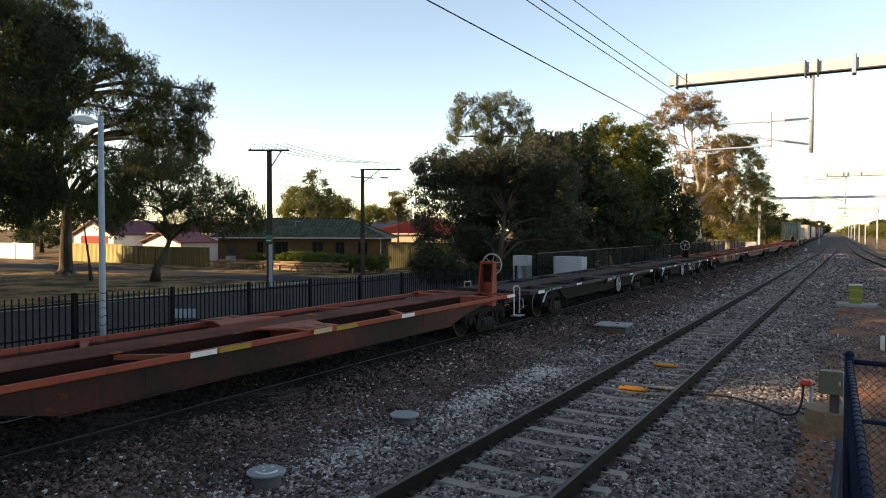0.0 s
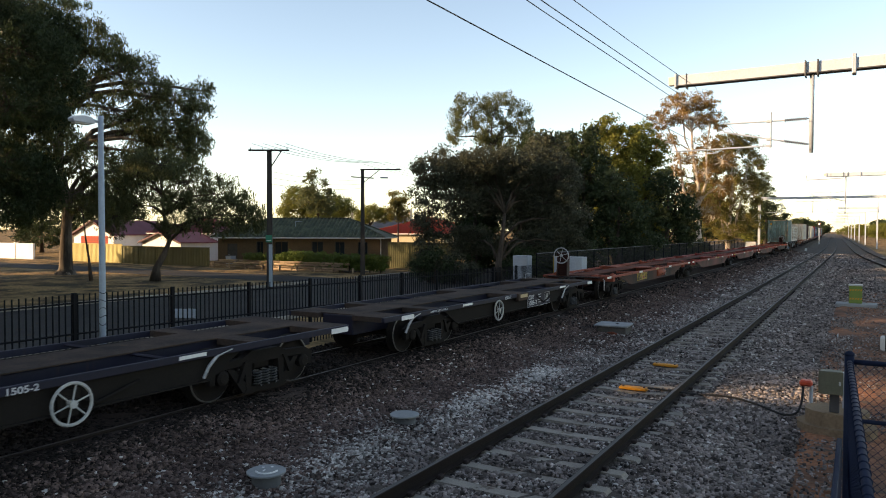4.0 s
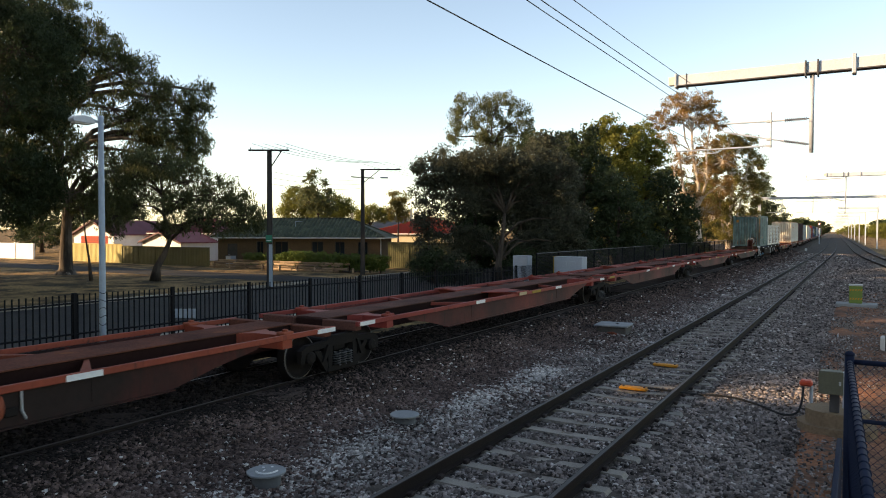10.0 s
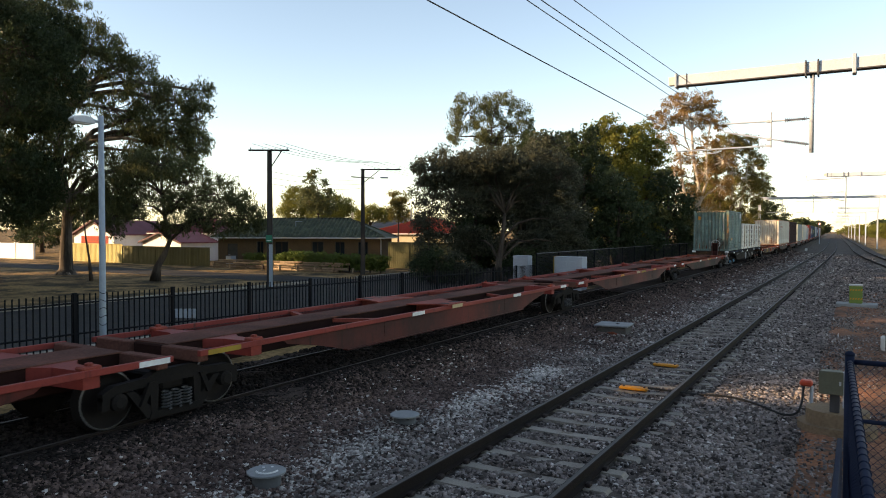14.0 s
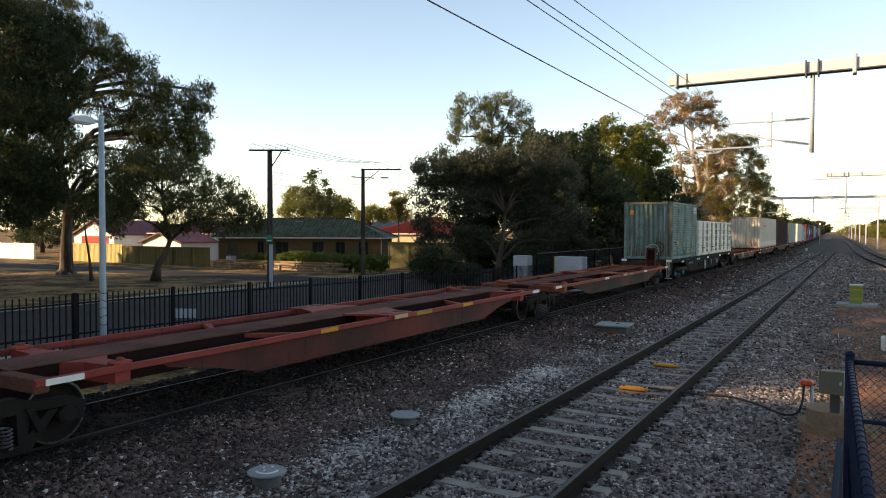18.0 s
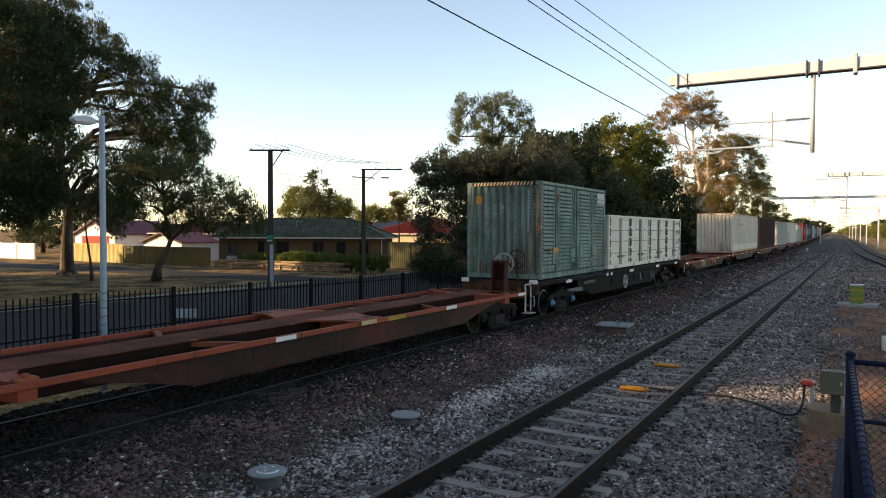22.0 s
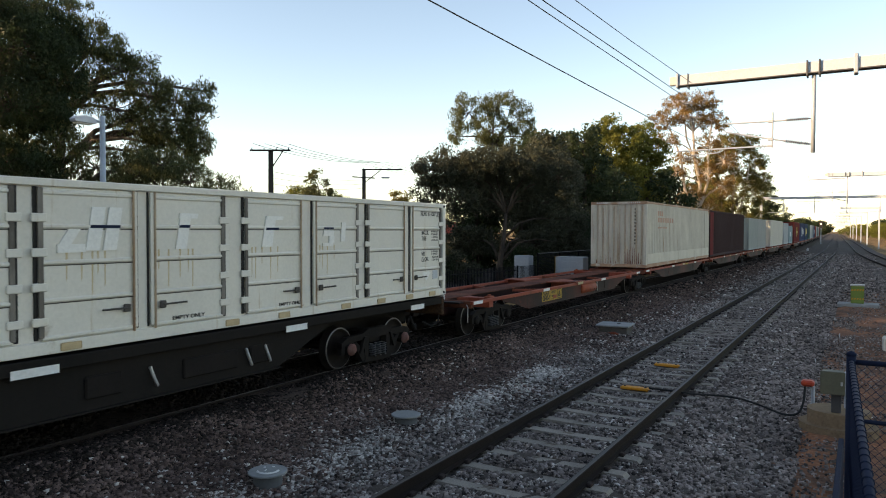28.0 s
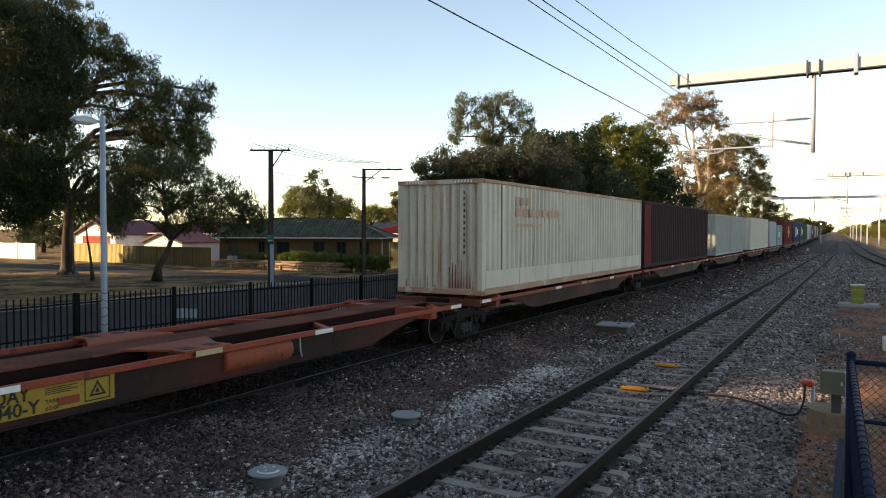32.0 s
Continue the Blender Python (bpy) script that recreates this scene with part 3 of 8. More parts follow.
def track(name, label, cx, z, y0, y1, gauge, sleeper_rows, path=None):
    t = thing(name, Matrix(), label, "railway track", kind="structure")
    path = path or (lambda y: cx + bend(y)[0])
    ys = [y0, 0, 30, 60, 90] + list(range(100, 170, 10)) + [200, 300, 500, 900]
    ys = sorted({y for y in ys if y0 <= y <= y1} | {y0, y1})
    half = gauge / 2 + 0.0365
    prof = [(-0.07, -0.165), (0.07, -0.165), (0.07, -0.153), (0.012, -0.135), (0.010, -0.045), (0.036, -0.035), (0.036, -0.004), (0.030, -0.001), (-0.030, -0.001), (-0.036, -0.004), (-0.036, -0.035), (-0.010, -0.045), (-0.012, -0.135), (-0.07, -0.153)]
    for sgn in (-1, 1):
        for kind_, pr, mm in (("rail", prof, M_rail), ("running_surface", [(-0.027, -0.003), (0.027, -0.003), (0.024, 0.002), (-0.024, 0.002)], M_railtop)):
            v, f, n = [], [], len(pr)
            for y in ys:
                for a, b in pr:
                    v.append((path(y) + sgn * half + a, y, z + b))
            for i in range(len(ys) - 1):
                for k in range(n):
                    f.append((i * n + k, i * n + (k + 1) % n, (i + 1) * n + (k + 1) % n, (i + 1) * n + k))
            g = Geo().add(v, f)
            if kind_ == "rail":
                rail = part("rail", g, mm, t)
            else:
                part("running_surface", g, mm, rail, "shiny worn rail head")
    s = Geo()
    s.slab([(-1.23, -0.44), (1.23, -0.44), (1.23, -0.25), (1.16, -0.178), (0.55, -0.178), (0.35, -0.184), (-0.35, -0.184), (-0.55, -0.178), (-1.16, -0.178), (-1.23, -0.25)], "y", -0.092, 0.092)
    me = mesh_of("sleeper", s, M_concrete)
    clips = Geo()
    for y in sleeper_rows:
        part("sleeper", me, M_concrete, t, at=pose(path(y), y, z, 0, 0, random.uniform(-0.5, 0.5)))
        if y < 40:
            for sgn in (-1, 1):
                for e in (-1, 1):
                    x = path(y) + sgn * half + e * 0.095
                    clips.box(x - 0.035, x + 0.035, y - 0.05, y + 0.05, z - 0.18, z - 0.125, 0.012)
    if clips.v:
        c = part("rail_clips", clips, M_clip, t)
        c["kind"] = "stuff"
    return t


def setting():
    ground()
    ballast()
    near_rows = [SLEEPER_Y0 + SLEEPER_STEP * k for k in range(-22, 110)]
    track("near_track", "near railway track with dark rails on concrete sleepers", NEAR_X, 0.0, -40, 900, 1.60, near_rows)
    track("freight_track", "freight track with rusty rails under the train", FREIGHT_X, FREIGHT_Z, -40, 900, 1.435, [4.1 + 0.67 * k for k in range(-6, 60)])
    track("far_track", "second passenger track curving round the platform", 0, 0.0, 25, 900, 1.60, [30 + 0.675 * k for k in range(0, 70)], other_x)
    v, f = [], []
    ys = [8, 20, 30, 45, 60, 80, 100, 130, 160, 220, 300, 500, 900]
    for y in ys:
        c = other_x(y) if y > 40 else other_x(40) + (40 - y) * 0.02
        v += [(c - 2.6 if y < 40 else bend(y)[0] - 0.9, y, -0.45 if y < 40 else -0.36), (c - 1.9, y, -0.23), (c + 1.9, y, -0.23), (c + 2.8, y, -0.5)]
    for i in range(len(ys) - 1):
        for k in range(3):
            f.append((i * 4 + k, i * 4 + k + 1, i * 4 + 5 + k, i * 4 + 4 + k))
    tagged(new("ballast", mesh_of("ballast", Geo().add(v, f), M_ballast)), "grey stone ballast under the second passenger track", "ballast", kind="structure")
    # red dirt between the passenger tracks
    xs, yy = np.linspace(-1.35, 6.0, 40), np.concatenate([np.arange(2, 44, 0.35)])
    rs = np.random.RandomState(8)
    gx, gy = np.meshgrid(xs, yy)
    edge = -0.85 + 0.18 * np.sin(gy * 1.7) + 0.12 * np.sin(gy * 3.9)
    gz = -0.30 + rs.normal(0, 0.008, gx.shape) + 0.03 * np.sin(gx * 3) * np.sin(gy * 0.9) - np.clip(edge - gx, 0, 1) * 0.5
    fade = np.clip((gx - (-1.35)) / np.maximum(0.3, (np.vectorize(other_x)(gy) - 2.3 + 1.35)), 0, 2)
    gz = np.where(fade > 1, -0.55, gz)
    idx = np.arange(gx.size).reshape(gx.shape)
    q = np.stack([idx[:-1, :-1], idx[:-1, 1:], idx[1:, 1:], idx[1:, :-1]], -1).reshape(-1, 4)
    tagged(new("dirt", array_mesh("dirt", np.stack([gx, gy, gz], -1).reshape(-1, 3), q, M_dirt)), "bare red-brown dirt between the passenger tracks", "dirt", kind="structure")
    near = [(-8.45, -0.7, 4.2, 11, 46000, 0.042), (-8.8, -6.0, 2.6, 4.3, 5000, 0.042), (-8.45, -0.75, 11, 19, 38000, 0.046), (-1.0, -0.1, 4.5, 30, 5200, 0.032), (-0.4, 2.6, 13, 36, 5500, 0.028), (-8.2, -0.8, 19, 34, 30000, 0.052), (-8.0, -0.8, 34, 64, 18000, 0.070), (-8.3, 1.6, 64, 110, 12000, 0.11), (-0.8, 2.2, 36, 64, 4000, 0.07), (-8.45, -6.0, 3.0, 9, 22000, 0.040), (-8.45, -6.0, 9, 18, 16000, 0.044), (-10.6, -8.4, 3.0, 14, 9000, 0.048), (-10.6, -8.4, 14, 30, 7000, 0.06)]
    stones("ballast_stones", M_stone, "loose dark grey ballast stones between the tracks", 5, near, stone_keep("grey"))
    stones("ballast_stones", M_brown_stone, "brown stained ballast stones beside the freight track", 7, near, stone_keep("brown"))
    stones("ballast_stones", M_shade_stone, "ballast stones beside the freight rail, painted black as the train's shade", 9, near, stone_keep("shade_band"))
    stones("ballast_stones", M_stone_pale, "pale blue-grey freshly tipped ballast stones", 6, near, stone_keep("pale"))


# ---- trees ----
def leaf_cloud(rs, centres, radii, per, length, width, droop, tall=0.75):
    """Leaf quads scattered round the clump centres."""
    k = len(centres)
    c = np.repeat(centres, per, 0)
    r = np.repeat(radii, per, 0)
    d = rs.normal(0, 1, (k * per, 3))
    d /= np.linalg.norm(d, axis=1)[:, None]
    p = c + d * (rs.uniform(0, 1, (k * per, 1)) ** 0.45) * r[:, None] * np.array([1, 1, tall])
    n = len(p)
    ax = rs.normal(0, 1, (n, 3))
    ax[:, 2] -= droop
    ax /= np.linalg.norm(ax, axis=1)[:, None]
    side = np.cross(ax, rs.normal(0, 1, (n, 3)))
    side /= np.linalg.norm(side, axis=1)[:, None] + 1e-6
    s = rs.uniform(0.6, 1.3, (n, 1))
    a, b = ax * length * s * 0.5, side * width * s * 0.5
    v = np.stack([p - a, p + b - a * 0.1, p + a, p - b - a * 0.1], 1).reshape(-1, 3)
    return v, np.arange(n * 4).reshape(n, 4)


def tree(name, at, trunk, lobes, leaf, bark, label, seed, clumps=30, per=60, size=0.8, length=0.28, width=0.11, droop=0.6, radius=0.35, fork=0.45, category="tree", twig=3, twig_r=0.012, tall=0.75, stems=()):
    """trunk: points of the stem; lobes: (x, y, z, rx, ry, rz) bodies of the crown, all from the foot."""
    rs = np.random.RandomState(seed)
    t = thing(name, at, label, category)
    g = Geo()
    n = len(trunk)
    g.tube(trunk, [radius * (1 - 0.62 * i / max(1, n - 1)) * (1.55 if i == 0 else 1) for i in range(n)], 10)
    for way, r in stems:
        g.tube(way, [r * (1 - 0.6 * i / (len(way) - 1)) for i in range(len(way))], 8)
    cs, rr = [], []
    for li, (x, y, z, rx, ry, rz) in enumerate(lobes):
        c = Vector((x, y, z))
        k = min(range(n), key=lambda i: (Vector(trunk[i]) - c).length + max(0, Vector(trunk[i]).z - z + 0.5) * 3)
        k = max(k, int((n - 1) * fork))
        s = Vector(trunk[k])
        mid = s.lerp(c, 0.5) + Vector((rs.uniform(-0.3, 0.3), rs.uniform(-0.3, 0.3), 0.15 * (c - s).length))
        r0 = max(0.05, radius * 0.40)
        g.tube([s, s.lerp(mid, 0.5) + Vector((0, 0, 0.08 * (c - s).length)), mid, mid.lerp(c, 0.6), c], [r0, r0 * 0.8, r0 * 0.6, r0 * 0.45, r0 * 0.25], 6)
        m = max(4, int(clumps * (rx * ry * rz) ** 0.55))
        for j in range(m):
            d = rs.normal(0, 1, 3)
            d /= np.linalg.norm(d)
            q = rs.uniform(0.35, 1.0) ** 0.5
            p = np.array(c) + d * q * np.array((rx, ry, rz))
            cs.append(p)
            rr.append(size * rs.uniform(0.55, 1.25))
            if j % twig == 0:
                e = c.lerp(Vector(p), 0.35) + Vector((0, 0, -0.1))
                g.tube([c, e, Vector(p)], [max(r0 * 0.25, twig_r), max(r0 * 0.18, twig_r), twig_r * 0.6], 4, False)
    part("trunk", g, bark, t, smooth=True)
    v, q = leaf_cloud(rs, np.array(cs), np.array(rr), per, length, width, droop, tall)
    part("crown", array_mesh("crown", v, q, leaf), leaf, t)
    return t


def trees():
    # tall park gum with the spreading crown
    tree("gum_tree", pose(-49.8, 30.6, GROUND), [(0, 0, 0), (0.02, 0.02, 0.45), (0.05, 0, 1.5), (0.15, 0, 3.2), (0.2, 0.1, 5.2), (-0.2, -0.2, 8.0), (-0.1, -0.2, 11.5)],
         [(1.1, 1.1, 16.2, 3.1, 3.1, 2.1), (1.9, -3.1, 13.2, 3.6, 3.6, 2.5), (0.9, -2.5, 17.6, 4.3, 4.3, 2.3), (3.0, 2.2, 14.8, 1.7, 1.7, 1.7), (2.9, 2.0, 12.1, 2.5, 2.5, 1.2), (0.0, -3.3, 7.6, 3.1, 3.1, 2.3), (4.0, -3.3, 9.2, 2.2, 2.2, 1.5), (-6.3, -3.4, 12.0, 4.1, 4.1, 4.5), (-6.4, -3.2, 17.7, 4.1, 4.1, 3.3), (6.8, 4.3, 12.7, 2.0, 2.0, 1.6), (8.2, 5.1, 11.3, 1.2, 1.2, 1.6), (6.1, 3.9, 10.5, 2.3, 2.3, 1.3), (7.5, 4.6, 9.1, 1.5, 1.5, 0.9), (8.6, 5.4, 13.4, 0.6, 0.6, 0.6), (-4.5, -4.5, 8.0, 3.2, 3.2, 2.6), (-2.4, -1.6, 6.2, 2.0, 2.0, 1.6), (4.4, 3.1, 15.2, 1.1, 1.1, 0.9), (5.0, 3.3, 13.0, 2.1, 2.1, 1.5), (4.9, 3.1, 10.5, 2.0, 2.0, 1.5), (8.1, 5.0, 9.6, 1.3, 1.3, 1.4), (8.9, 3.2, 7.5, 1.5, 1.5, 1.0), (6.4, 2.2, 7.6, 1.5, 1.5, 1.1), (1.7, 1.2, 7.8, 1.9, 1.9, 1.7), (2.8, 1.8, 5.6, 1.6, 1.6, 1.5), (1.2, 0.8, 5.0, 1.0, 1.0, 1.0), (3.7, 2.3, 7.8, 1.4, 1.4, 1.2), (4.6, 2.6, 8.9, 1.2, 1.2, 1.0)],
         M_leaf_gum, M_gumbark, "tall spreading gum tree with dark drooping foliage", 11, clumps=15, per=72, size=0.62, length=0.34, width=0.066, droop=1.3, radius=0.54, twig=2, twig_r=0.02, tall=1.0)
    # shaded gum at the park's edge, its stem beyond the view; dark leaf colour adds to its shade
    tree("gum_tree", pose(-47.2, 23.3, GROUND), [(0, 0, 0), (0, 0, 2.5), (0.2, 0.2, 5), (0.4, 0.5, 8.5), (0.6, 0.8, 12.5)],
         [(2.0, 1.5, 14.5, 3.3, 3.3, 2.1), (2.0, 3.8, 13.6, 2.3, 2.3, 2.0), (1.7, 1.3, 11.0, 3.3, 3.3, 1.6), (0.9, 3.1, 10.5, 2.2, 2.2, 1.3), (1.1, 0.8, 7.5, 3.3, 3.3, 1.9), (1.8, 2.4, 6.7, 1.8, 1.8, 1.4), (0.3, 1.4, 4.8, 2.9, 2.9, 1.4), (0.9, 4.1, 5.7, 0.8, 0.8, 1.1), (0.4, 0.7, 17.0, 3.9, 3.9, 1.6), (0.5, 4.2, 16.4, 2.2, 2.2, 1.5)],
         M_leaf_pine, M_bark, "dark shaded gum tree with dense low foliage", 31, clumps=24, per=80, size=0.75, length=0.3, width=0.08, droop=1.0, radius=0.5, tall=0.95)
    tree("gum_tree", pose(-39.1, 30.0, GROUND), [(0, 0, 0), (0.05, 0.1, 0.9), (0.5, 0.3, 1.7), (0.8, 0.5, 2.6), (0.3, 0.5, 4.2), (0.2, 0.4, 5.6)],
         [(0.3, 0.3, 7.5, 2.0, 2.0, 1.0), (-1.1, -0.5, 6.9, 1.5, 1.5, 1.3), (1.8, 1.2, 6.4, 1.6, 1.6, 1.4), (3.4, 2.1, 5.6, 1.3, 1.3, 1.3), (4.5, 2.7, 4.9, 0.9, 0.9, 1.1), (-2.2, -1.2, 6.0, 1.3, 1.3, 1.3), (0.8, 0.5, 5.3, 1.6, 1.6, 0.7), (2.5, 1.5, 4.6, 1.3, 1.3, 0.8), (-1.1, -0.5, 4.9, 1.3, 1.3, 1.3), (4.9, 2.9, 4.0, 1.1, 1.1, 1.0), (-2.4, -1.3, 4.2, 1.2, 1.2, 1.3), (3.6, 2.2, 3.7, 1.3, 1.3, 0.7), (5.7, 3.4, 4.2, 0.7, 0.7, 0.9), (1.1, 0.7, 3.7, 1.3, 1.3, 0.7)],
         M_leaf_gum, M_bark, "leaning gum tree with a crooked trunk on the verge", 12, clumps=22, per=62, size=0.5, length=0.30, width=0.056, droop=1.4, radius=0.25, twig=2, twig_r=0.016, tall=1.1)
    tree("sapling", pose(-42.8, 28.0, GROUND), [(0, 0, 0), (-0.2, 0, 1.4), (-0.55, 0, 2.8), (-0.9, 0.1, 4.2)], [(-1.2, 0, 4.8, 1.1, 1.1, 0.9)],
         M_leaf_gum, M_bark, "thin leaning sapling with sparse leaves", 13, clumps=10, per=40, size=0.5, radius=0.09)
    tree("gum_tree", pose(-50.5, 59.2, GROUND), [(0, 0, 0), (0, 0, 2.5), (0.2, 0, 4.8)], [(-0.1, 0.1, 8.2, 1.5, 1.5, 1.7), (-0.9, -0.3, 6.4, 1.4, 1.4, 1.2), (0.7, 0.5, 6.1, 1.2, 1.2, 1.4), (1.3, 0.8, 7.3, 0.5, 0.5, 0.9)],
         M_leaf_gum, M_bark, "slender gum tree behind the tiled house", 14, clumps=18, per=45, size=0.55, radius=0.16)
    # low scrub along the fence under the trees
    for k, (x, y, h, r) in enumerate([(-22.6, 37.6, 2.4, 1.3), (-21.8, 38.6, 2.0, 1.4), (-18.6, 42.0, 2.2, 1.3), (-17.2, 44.5, 2.8, 1.4), (-17.8, 49.5, 2.8, 1.8), (-16.6, 62.0, 2.4, 1.8), (-16.4, 67.0, 2.2, 1.8), (-15.8, 76.0, 2.2, 1.7), (-16.4, 84.0, 2.6, 1.9), (-17.0, 90.0, 2.4, 1.7), (-16.4, -0.8, 3.8, 2.3)]):
        tree("scrub_bush", pose(x, y, GROUND), [(0, 0, 0), (0, 0, h * 0.4), (0.1, 0, h * 0.7)], [(0, 0, h * 0.55, r, r, h * 0.45), (r * 0.5, r * 0.4, h * 0.35, r * 0.7, r * 0.7, h * 0.35), (-r * 0.5, -r * 0.3, h * 0.4, r * 0.7, r * 0.7, h * 0.35)],
             M_leaf_wattle if k % 2 else M_leaf_pine, M_bark, "dark scrubby bush behind the railway fence", 70 + k, clumps=26, per=60, size=0.42, length=0.18, width=0.07, droop=0.2, radius=0.07, fork=0.2, category="bush")
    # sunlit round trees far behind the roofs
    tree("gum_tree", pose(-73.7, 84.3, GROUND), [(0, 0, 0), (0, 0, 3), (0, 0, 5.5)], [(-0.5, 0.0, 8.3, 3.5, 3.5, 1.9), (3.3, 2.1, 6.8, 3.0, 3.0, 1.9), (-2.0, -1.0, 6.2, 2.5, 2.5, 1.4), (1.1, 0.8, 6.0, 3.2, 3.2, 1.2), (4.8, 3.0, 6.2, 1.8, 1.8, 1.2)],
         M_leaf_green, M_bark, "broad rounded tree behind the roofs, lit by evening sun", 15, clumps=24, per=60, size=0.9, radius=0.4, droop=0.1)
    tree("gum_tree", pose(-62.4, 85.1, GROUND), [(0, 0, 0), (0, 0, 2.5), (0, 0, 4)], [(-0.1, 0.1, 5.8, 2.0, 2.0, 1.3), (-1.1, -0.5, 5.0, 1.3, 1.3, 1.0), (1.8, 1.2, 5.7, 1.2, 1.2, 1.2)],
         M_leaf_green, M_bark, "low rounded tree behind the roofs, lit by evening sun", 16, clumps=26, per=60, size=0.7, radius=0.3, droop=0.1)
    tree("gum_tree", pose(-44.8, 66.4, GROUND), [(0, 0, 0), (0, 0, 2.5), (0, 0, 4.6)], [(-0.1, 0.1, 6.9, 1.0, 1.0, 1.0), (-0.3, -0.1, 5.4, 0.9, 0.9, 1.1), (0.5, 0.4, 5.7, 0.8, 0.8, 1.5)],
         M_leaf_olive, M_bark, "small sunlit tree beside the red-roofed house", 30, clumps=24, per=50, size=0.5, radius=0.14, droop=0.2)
    # wattles at the railway fence
    tree("wattle_tree", pose(-19.8, 40.6, GROUND), [(0, 0, 0), (0.1, 0, 1.3), (0.3, 0.1, 2.8), (0.4, 0.2, 4.4)],
         [(-3.3, -1.8, 7.2, 1.6, 1.6, 1.2), (-1.6, -0.8, 7.2, 1.7, 1.7, 1.2), (-0.2, 0.0, 7.5, 2.2, 2.2, 1.1), (1.6, 1.1, 7.5, 2.2, 2.2, 1.1), (3.2, 2.0, 6.7, 1.5, 1.5, 1.3), (-2.0, -1.1, 5.4, 1.9, 1.9, 1.2), (-0.9, 1.9, 5.7, 2.6, 2.6, 1.4), (1.7, 3.4, 5.1, 2.2, 2.2, 1.6), (3.7, 2.2, 4.1, 1.3, 1.3, 1.4), (-3.3, 2.7, 2.6, 1.6, 1.6, 1.0), (0.2, 5.9, 2.4, 1.6, 1.6, 1.0), (3.0, 5.2, 2.4, 1.1, 1.1, 1.1)],
         M_leaf_wattle, M_bark, "wide dark wattle tree leaning over the railway fence", 17, clumps=30, per=95, size=0.6, length=0.22, width=0.065, droop=0.5, radius=0.24, fork=0.3)
    tree("wattle_tree", pose(-23.55, 38.6, GROUND), [(0, 0, 0), (0, 0, 1.2), (-0.1, 0, 2.8), (-0.1, 0, 4.2)],
         [(-0.2, -0.4, 5.6, 0.9, 0.9, 1.3), (0.0, 0.9, 3.8, 1.7, 1.7, 1.3), (0.1, -0.3, 2.2, 0.8, 0.8, 1.4), (0.6, 0.2, 6.8, 1.1, 1.1, 0.9), (-0.2, -0.2, 1.2, 0.7, 0.7, 0.9)],
         M_leaf_wattle, M_bark, "bushy wattle with silvery leaves beside the fence", 18, clumps=30, per=80, size=0.5, length=0.2, width=0.06, droop=0.5, radius=0.14, fork=0.3)
    tree("gum_tree", pose(-31.6, 62.6, GROUND), [(0, 0, 0), (0, 0, 4), (0.2, 0.2, 8), (0.2, 0.3, 11.5)],
         [(-1.9, -0.7, 14.9, 1.7, 1.7, 2.0), (0.6, 0.8, 15.6, 2.0, 2.0, 1.5), (2.4, 1.8, 14.3, 1.5, 1.5, 1.9), (-0.3, 0.2, 13.2, 2.3, 2.3, 1.3), (-2.9, -1.3, 12.6, 0.9, 0.9, 0.9), (3.2, 2.2, 12.6, 0.8, 0.8, 0.8), (0.8, 0.8, 11.8, 1.7, 1.7, 0.8)],
         M_leaf_gum, M_bark, "tall gum tree rising behind the wattles", 19, clumps=18, per=80, size=0.55, length=0.3, width=0.06, droop=1.1, radius=0.3, twig=2, twig_r=0.018, tall=1.0)
